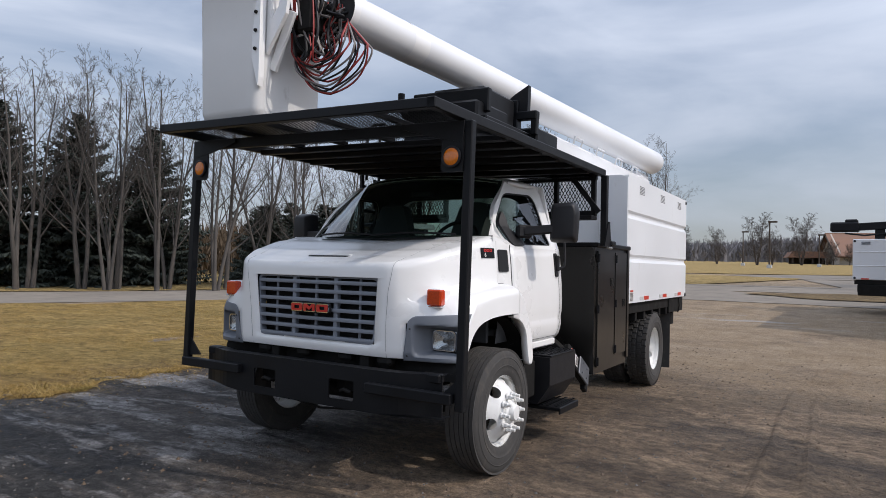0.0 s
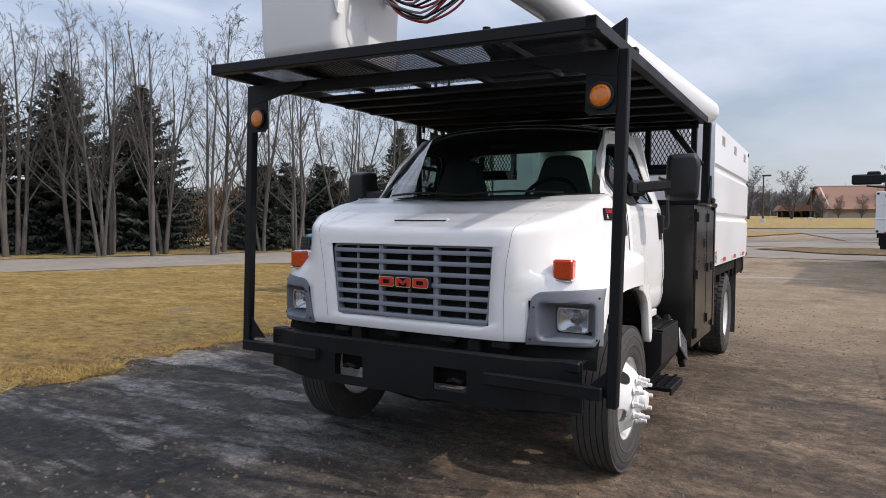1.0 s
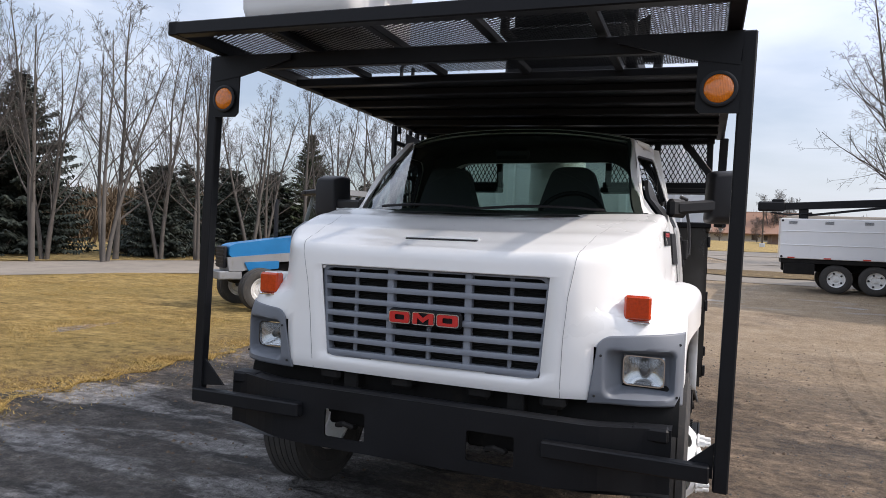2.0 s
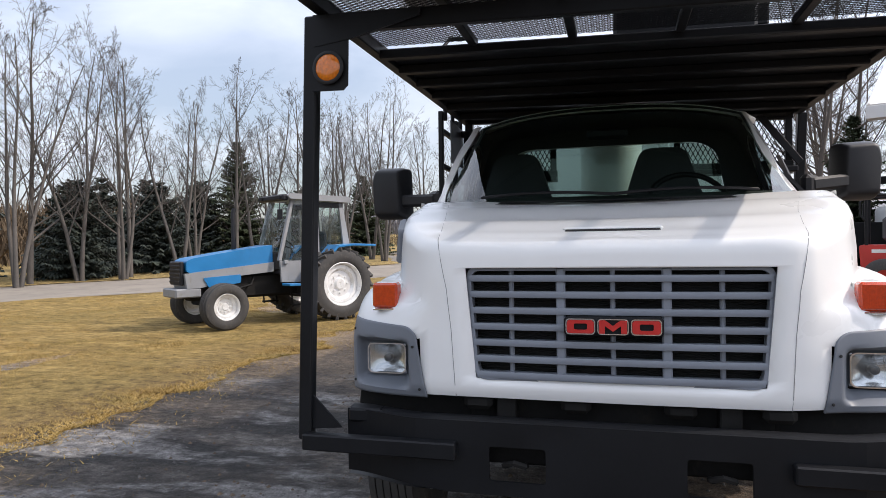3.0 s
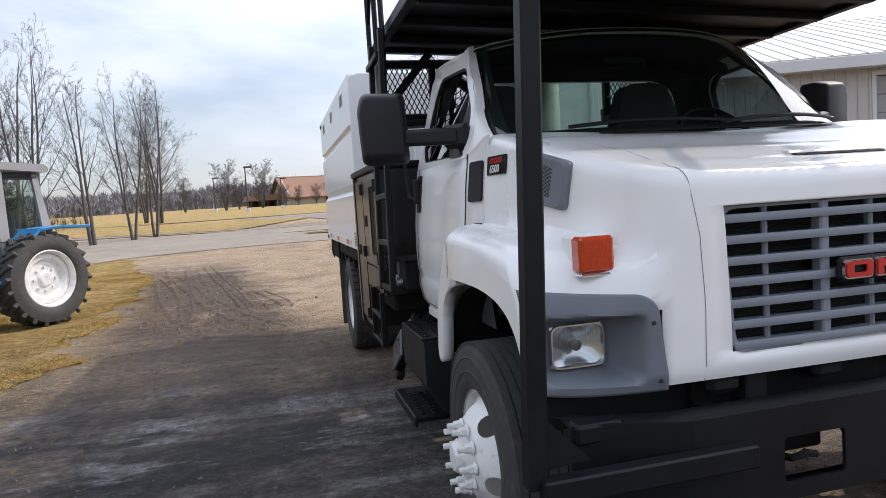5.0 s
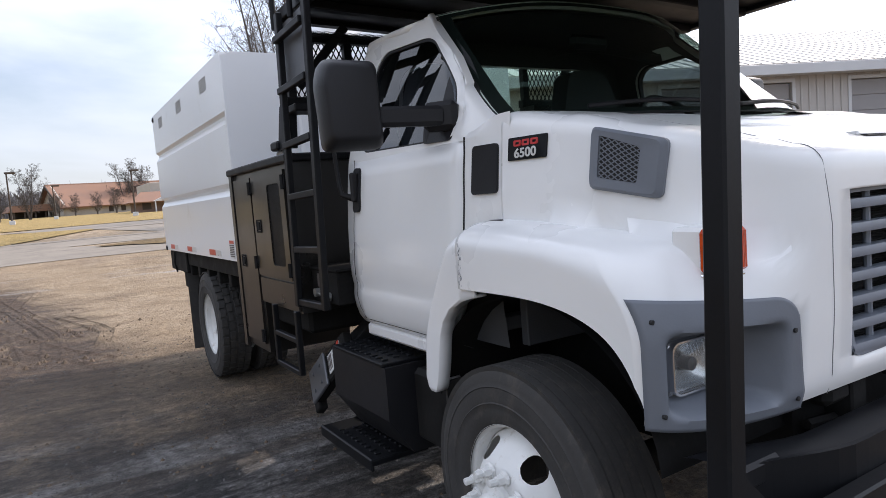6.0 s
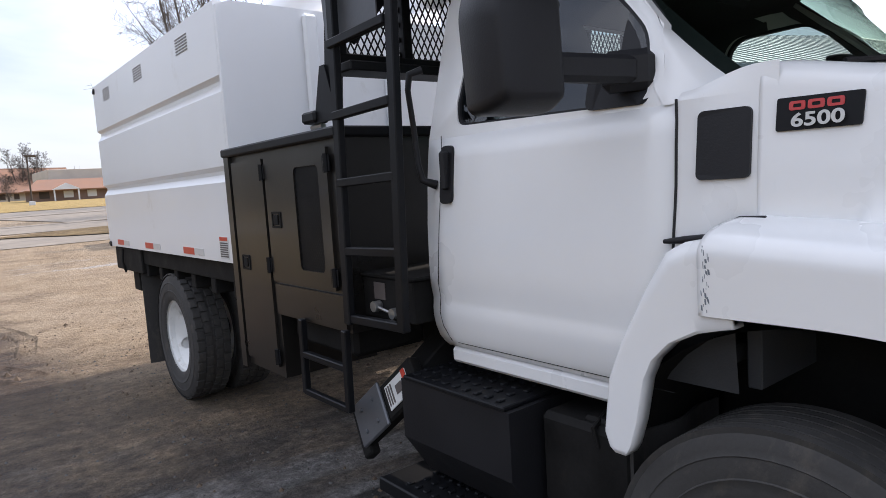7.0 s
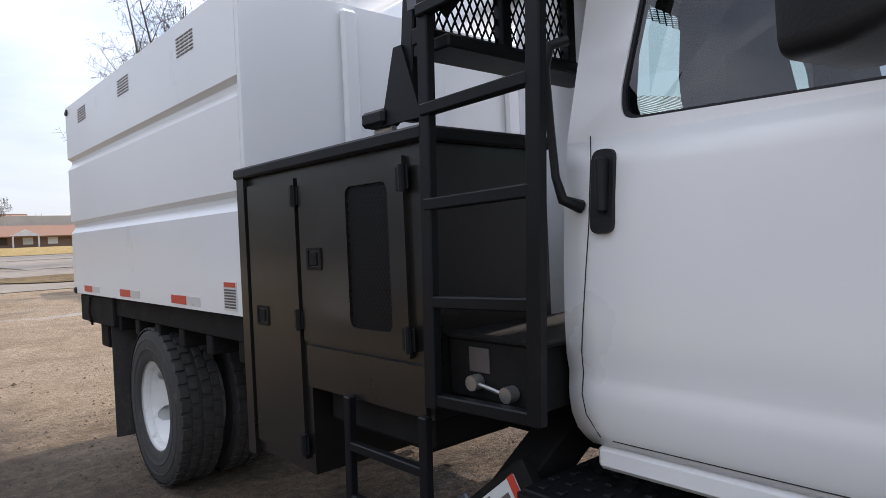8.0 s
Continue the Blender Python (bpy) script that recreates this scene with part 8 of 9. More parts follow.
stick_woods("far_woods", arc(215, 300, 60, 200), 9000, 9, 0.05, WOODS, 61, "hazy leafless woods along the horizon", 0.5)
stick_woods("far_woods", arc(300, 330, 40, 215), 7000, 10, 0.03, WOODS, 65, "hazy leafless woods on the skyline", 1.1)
stick_woods("brush", lambda r: (-62 + 24 * r.random(), -5 + 55 * r.random()), 3200, 5.5, 0.2, BRUSH, 62, "tangled brown brush behind the trees", 0.09)
stick_woods("brush", lambda r: (-44 + 22 * r.random(), 40 + 26 * r.random()), 1300, 2.0, 0.35, BRUSH, 63, "brown brush at the field edge", 0.022)

# ---- blue tractor on the lawn ----
BLUE = surface("blue_tractor_paint", (0.006, 0.150, 0.36), 0.38, vary=0.12, scale=3, fine=40, bump=0.04, coat=0.2, dirt=(0.07, 0.10, 0.14), dirt_at=0.7)
TGREY = surface("grey_tractor_paint", (0.22, 0.225, 0.23), 0.45, vary=0.1, scale=3, fine=40, bump=0.04, dirt=(0.16, 0.145, 0.12), dirt_at=0.68)
SILVER_RIM = surface("silver_wheel_paint", (0.72, 0.72, 0.71), 0.4, metal=0.3, vary=0.12, scale=9, fine=60, bump=0.08, dirt=(0.30, 0.26, 0.2), dirt_at=0.66)
GLASS_CAB = glass("tractor_glass", (0.72, 0.80, 0.78))
RED_PAINT = surface("red_machine_paint", (0.42, 0.025, 0.018), 0.4, vary=0.12, scale=3, fine=40, bump=0.04, dirt=(0.16, 0.07, 0.05), dirt_at=0.7)

fwd = Vector((-0.54, -0.84, 0)).normalized()
tractor = empty("tractor", Matrix.Translation((-9.5, 13.1, ground_z(-9.5, 13.1))) @ pose(0, 0, 0, 0, 0, math.degrees(math.atan2(fwd.y, fwd.x))), "blue and grey farm tractor with a glazed cab on the lawn", "tractor")


def farm_wheel(name, x, y, R, w, front, label):
    bm = bmesh.new()
    rim = R * (0.55 if front else 0.60)
    lugs = []
    M = pose(x, y, R, 0, 0, 90)
    lathe(bm, [(rim, -w * 0.42), (rim + 0.05 * R, -w * 0.5), (R * 0.8, -w * 0.54), (R * 0.93, -w * 0.47), (R * 0.965, -w * 0.3), (R * 0.97, 0), (R * 0.965, w * 0.3), (R * 0.93, w * 0.47), (R * 0.8, w * 0.54), (rim + 0.05 * R, w * 0.5), (rim, w * 0.42)], 40)
    if front:
        for k in (-0.28, -0.1, 0.1, 0.28):
            lathe(bm, [(R * 0.96, w * (k - 0.06)), (R, w * (k - 0.04)), (R, w * (k + 0.04)), (R * 0.96, w * (k + 0.06))], 40)
    else:
        for i in range(22):
            for sx in (-1, 1):
                a = 360 * (i + (0.5 if sx > 0 else 0)) / 22
                mm = pose(0, 0, 0, a, 0, 0) @ Matrix.Translation((sx * w * 0.24, 0, R * 0.955)) @ pose(0, 0, 0, 0, 0, 38 * sx)
                lugs.append(mm)
    tw = part(name, bm, RUBBER, tractor, label, smooth=40)
    tw.matrix_local = M
    bm = bmesh.new()
    box(bm, -w * 0.31, w * 0.31, -0.028, 0.028, -0.03, R * 0.05 + 0.01, 0.006)
    if lugs:
        first = part("lug", bm, RUBBER, tw)
        first.matrix_local = lugs[0]
        for mm in lugs[1:]:
            nl = new("lug", first.data)
            nl.parent = tw
            nl.matrix_local = mm
            tagged(nl)
    else:
        bm.free()
    bm = bmesh.new()
    lathe(bm, [(rim + 0.03, w * 0.44), (rim, w * 0.46), (rim * 0.96, w * 0.40), (rim * 0.9, w * 0.2), (rim * 0.88, 0), (rim * 0.9, -w * 0.2), (rim * 0.96, -w * 0.4), (rim + 0.03, -w * 0.44)], 36)
    for sg in (1, -1):
        lathe(bm, [(0.0, w * 0.20 * sg), (rim * 0.22, w * 0.20 * sg), (rim * 0.30, w * 0.10 * sg), (rim * 0.62, w * 0.08 * sg), (rim * 0.74, w * 0.24 * sg), (rim * 0.9, w * 0.24 * sg)], 28)
        for i in range(8):
            a = i * math.pi / 4
            lathe(bm, [(0.0, w * 0.16 * sg), (0.02, w * 0.155 * sg), (0.022, w * 0.08 * sg)], 6, Matrix.Translation((0, rim * 0.42 * math.cos(a), rim * 0.42 * math.sin(a))))
    bmesh.ops.recalc_face_normals(bm, faces=bm.faces[:])
    part("rim", bm, SILVER_RIM, tw, "silver wheel rim", smooth=40)


for sg in (1, -1):
    farm_wheel("rear_tyre", 0.0, 0.80 * sg, 0.70, 0.38, False, "black tyre with deep bar lugs")
    farm_wheel("front_tyre", 2.30, 0.72 * sg, 0.415, 0.27, True, "black ribbed front tyre")
T = lambda name, mat, label="", sm=None: part(name, bm, mat, tractor, label, smooth=sm)
bm = bmesh.new()
loop = [(1.16, 1.14), (2.70, 1.00), (2.80, 1.04), (2.80, 1.22), (2.70, 1.27), (1.9, 1.39), (1.16, 1.49)]
plate(bm, round_poly(loop, 0.04), (), 0.62, None, 0, lambda a, c, d: Vector((a, -0.31 + d, c)))
T("bonnet", BLUE, "blue bonnet sloping to the nose", 30)
bm = bmesh.new()
plate(bm, [(1.15, 0.98), (1.80, 0.93), (2.56, 0.74), (2.80, 0.74), (2.84, 1.0), (2.70, 1.02), (1.15, 1.16)], (), 0.66, None, 0, lambda a, c, d: Vector((a, -0.33 + d, c)))
T("bonnet_side", TGREY, "grey lower bonnet panel")
bm = bmesh.new()
plate(bm, round_poly([(1.82, 0.80), (2.42, 0.74), (2.52, 0.92), (1.82, 0.955)], 0.03), (), 0.70, None, 0, lambda a, c, d: Vector((a, -0.35 + d, c)))
T("side_stripe", BLUE)
bm = bmesh.new()
box(bm, 2.82, 2.90, -0.26, 0.26, 0.80, 1.22, 0.02)
for k in range(5):
    box(bm, 2.89, 2.91, -0.25, 0.25, 0.84 + 0.07 * k, 0.875 + 0.07 * k, 0.004)
T("nose_grille", PLASTIC, "black nose grille")
bm = bmesh.new()
box(bm, 2.55, 3.0, -0.33, 0.33, 0.58, 0.74, 0.02)
T("front_weight", TGREY, "grey front weight block")
bm = bmesh.new()
box(bm, 0.4, 2.7, -0.2, 0.2, 0.5, 0.95, 0.05)
T("engine_block", CHASSIS, "dark engine block", 40)
bm = bmesh.new()
box(bm, -0.25, 0.6, -0.32, 0.32, 0.45, 1.0, 0.06)
T("gearbox", CHASSIS, "", 40)
bm = bmesh.new()
box(bm, 2.2, 2.4, -0.60, 0.60, 0.38, 0.50, 0.03)
T("front_axle", CHASSIS, "", 40)
bm = bmesh.new()
tube(bm, [(0, -0.7, 0.7), (0, 0.7, 0.7)], 0.12, 12)
T("rear_axle", CHASSIS, "", 40)
bm = bmesh.new()
tube(bm, [(1.5, 0.22, 0.9), (1.6, 0.3, 0.75), (1.9, 0.3, 0.68), (2.2, 0.2, 0.75)], 0.02, 6)
T("exhaust_pipe", CHASSIS, "", 40)
bm = bmesh.new()
tube(bm, [(1.7, -0.22, 1.3), (1.7, -0.22, 2.1), (1.67, -0.22, 2.2)], 0.045, 10)
T("exhaust_pipe", PLASTIC, "black exhaust pipe", 50)
# cab: posts, roof, panes
base_p = {"a": (1.10, 0.46), "b": (0.40, 0.56), "c": (-0.42, 0.50)}
top_p = {"a": (0.80, 0.44), "b": (0.32, 0.50), "c": (-0.30, 0.46)}
for sg in (1, -1):
    for kk, zb in (("a", 1.18), ("b", 0.95), ("c", 1.28)):
        bm = bmesh.new()
        beam(bm, (base_p[kk][0], base_p[kk][1] * sg, zb), (top_p[kk][0], top_p[kk][1] * sg, 2.36), 0.07, 0.07, 0.01)
        T("cab_post", TGREY)
    bm = bmesh.new()
    quad(bm, [(1.06, 0.47 * sg, 1.12), (0.44, 0.57 * sg, 1.12), (0.35, 0.50 * sg, 2.33), (0.79, 0.44 * sg, 2.33)])
    T("door_pane", GLASS_CAB, "glazed cab door")
    bm = bmesh.new()
    quad(bm, [(0.36, 0.565 * sg, 1.32), (-0.38, 0.51 * sg, 1.32), (-0.28, 0.46 * sg, 2.33), (0.30, 0.50 * sg, 2.33)])
    T("side_pane", GLASS_CAB)
    bm = bmesh.new()
    plate(bm, [(1.12, 1.18), (1.10, 0.78), (0.58, 0.76), (0.30, 1.18)], (), 0.05, None, 0, lambda a, c, d: Vector((a, (0.50 + d) * sg, c)))
    T("door_lower", TGREY, "grey lower door panel")
    bm = bmesh.new()
    pts = [(1.12, 0.74), (0.60, 0.72), (0.50, 0.86), (0.22, 1.30), (0.08, 1.44), (-0.30, 1.47), (-0.82, 1.45)]
    for p, q in zip(pts, pts[1:]):
        beam(bm, (p[0], 0.74 * sg, p[1]), (q[0], 0.74 * sg, q[1]), 0.42 if p[1] > 0.9 else 0.30, 0.045, 0.008)
    T("mudguard", BLUE, "blue mudguard over the rear wheel", 30)
    bm = bmesh.new()
    for zz in (0.32, 0.52):
        box(bm, 0.62, 0.92, min(0.52 * sg, 0.66 * sg), max(0.52 * sg, 0.66 * sg), zz, zz + 0.03, 0.006)
    for xx in (0.62, 0.90):
        beam(bm, (xx, 0.6 * sg, 0.30), (xx + 0.04, 0.6 * sg, 0.72), 0.02, 0.03, 0.004)
    T("cab_step", CHASSIS, "black cab steps")
bm = bmesh.new()
quad(bm, [(1.13, -0.43, 1.36), (1.13, 0.43, 1.36), (0.84, 0.42, 2.33), (0.84, -0.42, 2.33)])
T("front_pane", GLASS_CAB)
bm = bmesh.new()
quad(bm, [(-0.43, -0.47, 1.35), (-0.43, 0.47, 1.35), (-0.31, 0.44, 2.33), (-0.31, -0.44, 2.33)])
T("rear_pane", GLASS_CAB)
bm = bmesh.new()
plate(bm, round_poly([(-0.46, 2.33), (0.90, 2.37), (0.96, 2.43), (0.88, 2.475), (-0.40, 2.455), (-0.47, 2.41)], 0.03), (), 1.16, None, 0, lambda a, c, d: Vector((a, -0.58 + d, c)))
T("cab_roof", TGREY, "grey cab roof", 35)
for sg in (1, -1):
    bm = bmesh.new()
    box(bm, -0.32, 0.24, min(0.475 * sg, 0.505 * sg), max(0.475 * sg, 0.505 * sg), 2.215, 2.325, 0.006)
    for k in range(5):
        box(bm, -0.31, 0.23, min(0.503 * sg, 0.512 * sg), max(0.503 * sg, 0.512 * sg), 2.225 + 0.02 * k, 2.236 + 0.02 * k, 0.002)
    T("roof_louvre", PLASTIC, "black louvred panel under the roof")
    bm = bmesh.new()
    # rear quarter panel that widens downwards, and the frame round the door
    plate(bm, [(-0.30, 2.34), (-0.22, 2.34), (-0.30, 1.36), (-0.46, 1.36)], (), 0.05, None, 0, lambda a, c, d: Vector((a, (0.455 + 0.055 * (2.34 - c) + d) * sg, c)))
    plate(bm, [(0.28, 2.34), (0.36, 2.34), (0.45, 1.30), (0.30, 1.30)], (), 0.04, None, 0, lambda a, c, d: Vector((a, (0.50 + 0.06 * (2.34 - c) + d) * sg, c)))
    T("cab_panel", TGREY)
    bm = bmesh.new()
    box(bm, 0.98, 1.06, min(0.55 * sg, 0.60 * sg), max(0.55 * sg, 0.60 * sg), 1.12, 1.20, 0.01)
    T("door_latch", TGREY)
bm = bmesh.new()
box(bm, 0.90, 1.04, -0.52, 0.52, 2.34, 2.46, 0.03)
for sg in (1, -1):
    box(bm, 1.02, 1.07, min(0.30 * sg, 0.45 * sg), max(0.30 * sg, 0.45 * sg), 2.36, 2.44, 0.01)
T("roof_visor", PLASTIC, "black roof visor with lamps")
bm = bmesh.new()
box(bm, 0.0, 0.45, -0.24, 0.24, 1.05, 1.22, 0.05)
box(bm, -0.12, 0.02, -0.24, 0.24, 1.2, 1.75, 0.05)
T("seat", CLOTH, "dark seat inside the cab")
bm = bmesh.new()
wm = Matrix.Translation((0.72, 0, 1.52)) @ pose(0, 0, 0, 0, -35, 0)
tube(bm, [wm @ Vector((0.19 * math.cos(a), 0.19 * math.sin(a), 0)) for a in span(0, 6.283, 20)], 0.014, 6, caps=False)
tube(bm, [wm @ Vector((0, 0, 0)), (0.95, 0, 1.1)], 0.025, 6)
T("steering_wheel", PLASTIC, "", 60)
bm = bmesh.new()
box(bm, 0.9, 1.15, -0.35, 0.35, 0.98, 1.36, 0.04)
box(bm, -0.4, 1.1, -0.45, 0.45, 0.92, 1.0, 0.02)
T("dash_console", PLASTIC)
bm = bmesh.new()
tube(bm, [(0.95, 0.5, 2.30), (1.15, 0.62, 2.28), (1.18, 0.66, 2.14)], 0.012, 6)
box(bm, 1.16, 1.19, 0.58, 0.76, 1.96, 2.16, 0.01)
T("tractor_mirror", PLASTIC)

# ---- metal shed ----
SIDING = surface("grey_metal_siding", (0.42, 0.40, 0.38), 0.5, metal=0.1, vary=0.06, scale=0.5, fine=6, bump=0.02)
ROOF_METAL = surface("pale_metal_roof", (0.60, 0.58, 0.55), 0.4, metal=0.3, vary=0.06, scale=0.5, fine=6, bump=0.02)
TRIM = surface("pale_trim", (0.52, 0.53, 0.54), 0.5, vary=0.04, scale=1, fine=8, bump=0)
DOOR_GREY = surface("grey_overhead_door", (0.27, 0.265, 0.27), 0.55, vary=0.05, scale=1, fine=8, bump=0.02)
SL, SD, SH = 26.0, 14.0, 4.85
shed = empty("metal_shed", pose(3.15, 19.9, 0.1, 0, 0, math.degrees(math.atan2(-0.39, 1.0))), "grey ribbed metal shed with an overhead door", "building")
bm = bmesh.new()
holes = [rounded(8.6, 13.2, 0.0, 4.15, 0.01, 1), rounded(15.4, 20.0, 0.0, 4.15, 0.01, 1)]
plate(bm, [(0, -0.3), (8.6, -0.3), (8.6, 4.15), (13.2, 4.15), (13.2, -0.3), (15.4, -0.3), (15.4, 4.15), (20.0, 4.15), (20.0, -0.3), (SL, -0.3), (SL, SH), (0, SH)], (), 0.15, None, 0, lambda a, c, d: Vector((a, d, c)))
front = part("front_wall", bm, SIDING, shed, "grey ribbed metal siding")
bm = bmesh.new()
for xx in (0.0, SL - 0.15):
    plate(bm, [(0.16, -0.3), (SD, -0.3), (SD, SH), (SD / 2, SH + 2.4), (0.16, SH)], (), 0.15, None, 0, lambda a, c, d: Vector((xx + d, a, c)))
box(bm, 0.16, SL - 0.16, SD - 0.15, SD, -0.3, SH, 0.004)
part("end_wall", bm, SIDING, shed)
rib = None
for k in range(int(SL / 0.3) + 1):
    xx = 0.04 + k * 0.3
    if 8.6 < xx < 13.2 or 15.4 < xx < 20.0:
        z0 = 4.2
    else:
        z0 = -0.2
    bm = bmesh.new()
    box(bm, xx - 0.035, xx + 0.035, -0.028, -0.001, z0, SH - 0.1, 0.012)
    part("rib", bm, SIDING, front)
for d0, z0, tag in ((-0.55, SH - 0.03, "front"), (SD + 0.55, SH - 0.03, "back")):
    bm = bmesh.new()
    rise = 2.4 / (SD / 2)
    zt = SH + 2.4
    ze = SH - 0.55 * rise
    quad(bm, [(-0.45, d0, ze), (SL + 0.45, d0, ze), (SL + 0.45, SD / 2, zt), (-0.45, SD / 2, zt)])
    rp = part("roof", bm, ROOF_METAL, shed, "pale ribbed metal roof")
    sd = rp.modifiers.new("thickness", "SOLIDIFY")
    sd.thickness, sd.offset = 0.06, 0
    if tag == "front":
        for k in range(int(SL / 0.45) + 2):
            xx = -0.4 + 0.45 * k
            bm = bmesh.new()
            beam(bm, (xx, d0, ze + 0.045), (xx, SD / 2, zt + 0.045), 0.05, 0.04, 0.01)
            part("roof_rib", bm, ROOF_METAL, rp)
bm = bmesh.new()
box(bm, -0.46, SL + 0.46, -0.60, -0.50, SH - 0.52, SH - 0.20, 0.01)
box(bm, -0.45, SL + 0.45, -0.50, -0.03, SH - 0.50, SH - 0.46, 0.005)
part("fascia", bm, TRIM, shed, "pale fascia board")
bm = bmesh.new()
box(bm, -0.04, 0.16, -0.035, 0.10, -0.3, SH - 0.5, 0.006)
part("corner_trim", bm, TRIM, shed)
for x0 in (8.6, 15.4):
    for kk in range(8):
        bm = bmesh.new()
        box(bm, x0 + 0.02, x0 + 4.58, 0.08, 0.13, 0.02 + kk * 0.515, 0.02 + kk * 0.515 + 0.508, 0.012)
        part("door_panel", bm, DOOR_GREY, shed, "grey overhead door panel")
    bm = bmesh.new()
    for a, b_ in ((x0 - 0.12, x0), (x0 + 4.6, x0 + 4.72)):
        box(bm, a, b_, -0.034, 0.02, -0.2, 4.27, 0.004)
    box(bm, x0, x0 + 4.6, -0.034, 0.02, 4.15, 4.27, 0.004)
    part("door_trim", bm, TRIM, shed)


# ---- other trucks in the yard ----
def plain_truck(name, m, label, with_boom=True, cab_only=False):
    """A second bucket truck, seen in part: box, cab, chassis, wheels and a black boom."""
    t = empty(name, m, label, "truck")
    P = lambda nm, mt, lb="", sm=None: part(nm, bm, mt, t, lb, smooth=sm)
    bm = bmesh.new()
    box(bm, 0.0, 3.9, -1.2, 1.2, 1.16, 2.55, 0.02)
    for z in (1.62, 2.1):
        box(bm, 0.02, 3.88, -1.215, 1.215, z, z + 0.035, 0.012)
    P("chip_box", WHITE_BOX, "white ribbed chip box")
    for xx in (0.25, 1.35, 2.5):
        bm = bmesh.new()
        for k in range(5):
            box(bm, xx, xx + 0.26, -1.212, -1.198, 2.36 + 0.022 * k, 2.372 + 0.022 * k, 0.002)
        P("louvre", GREY_PLASTIC)
        bm = bmesh.new()
        box(bm, xx, xx + 0.22, -1.206, -1.196, 1.17, 1.215, 0.001)
        P("red_tape", TAPE_RED)
    for z in (1.22, 2.48):
        bm = bmesh.new()
        lathe(bm, [(0, -0.01), (0.035, -0.008), (0.04, 0.0)], 14, Matrix.Translation((0.06, -1.2, z)) @ pose(0, 0, 0, 0, 0, 90))
        P("marker_lamp", PLASTIC)
    bm = bmesh.new()
    box(bm, 0.1, 7.6, -0.45, -0.36, 0.72, 0.98, 0.01)
    box(bm, 0.1, 7.6, 0.36, 0.45, 0.72, 0.98, 0.01)
    box(bm, 0.05, 3.9, -1.15, 1.15, 1.0, 1.15, 0.01)
    box(bm, 0.15, 1.1, -1.18, -0.6, 0.62, 1.0, 0.02)
    P("chassis_frame", CHASSIS, "black chassis")
    bm = bmesh.new()
    box(bm, 4.0, 5.2, -1.2, 1.2, 0.6, 1.8, 0.02)
    P("toolbox", BLACK)
    for xx in (1.75, 2.9, 6.9):
        for sg in (-1, 1):
            bm = bmesh.new()
            Mx = Matrix.Translation((xx, 0.98 * sg, 0.5)) @ pose(0, 0, 0, 0, 0, 90)
            lathe(bm, [(0.28, -0.13), (0.36, -0.14), (0.46, -0.13), (0.495, -0.10), (0.5, 0.0), (0.495, 0.10), (0.46, 0.13), (0.36, 0.14), (0.28, 0.13)], 36, Mx)
            w = P("wheel", RUBBER, "black tyre on a white wheel", 40)
            bm = bmesh.new()
            lathe(bm, [(0.285, -0.12), (0.27, -0.10), (0.25, -0.05), (0.15, -0.06), (0.13, -0.03), (0.05, -0.03), (0.05, -0.10), (0.0, -0.10), (0.0, 0.1), (0.05, 0.1), (0.13, 0.03), (0.15, 0.06), (0.25, 0.05), (0.27, 0.10), (0.285, 0.12)], 30, Mx)
            part("rim", bm, WHEEL_WHITE, w, smooth=40)
            for k in range(5):
                a = k * 1.2566
                bm = bmesh.new()
                lathe(bm, [(0.0, -0.075), (0.035, -0.07), (0.038, 0.07), (0.0, 0.075)], 10, Mx @ Matrix.Translation((0, 0.2 * math.cos(a), 0.2 * math.sin(a))))
                part("hand_hole", bm, SEAM, w)
    bm = bmesh.new()
    loop = round_poly([(5.35, 0.9), (8.3, 0.85), (8.35, 1.3), (7.2, 1.62), (6.75, 2.35), (5.5, 2.4), (5.35, 2.3)], 0.10)
    plate(bm, loop, (), 2.1, None, 0, lambda a, c, d: Vector((a, -1.05 + d, c)))
    P("cab", WHITE, "white truck cab", 30)
    for sg in (-1, 1):
        bm = bmesh.new()
        plate(bm, round_poly([(5.75, 1.65), (6.95, 1.65), (6.62, 2.2), (5.8, 2.2)], 0.06), (), 0.02, None, 0, lambda a, c, d: Vector((a, (1.045 + d) * sg, c)))
        P("side_window", BLACK_GLOSS, "dark side window")
    if with_boom:
        bm = bmesh.new()
        beam(bm, (-0.5, -0.1, 3.0), (6.5, 0.1, 3.35), 0.30, 0.26, 0.02)
        box(bm, -0.75, 0.15, -0.30, 0.12, 2.85, 3.20, 0.05)
        box(bm, -0.3, 0.1, -0.25, 0.05, 3.15, 3.30, 0.04)
        box(bm, 0.6, 0.9, -0.15, 0.1, 2.55, 2.95, 0.03)
        beam(bm, (0.9, -0.12, 2.72), (3.4, -0.1, 3.05), 0.12, 0.08, 0.01)
        tube(bm, [(-0.3, -0.2, 2.8), (0.3, -0.22, 2.72), (1.0, -0.2, 2.8)], 0.03, 8)
        P("boom", BLACK, "black folding boom")
    return t


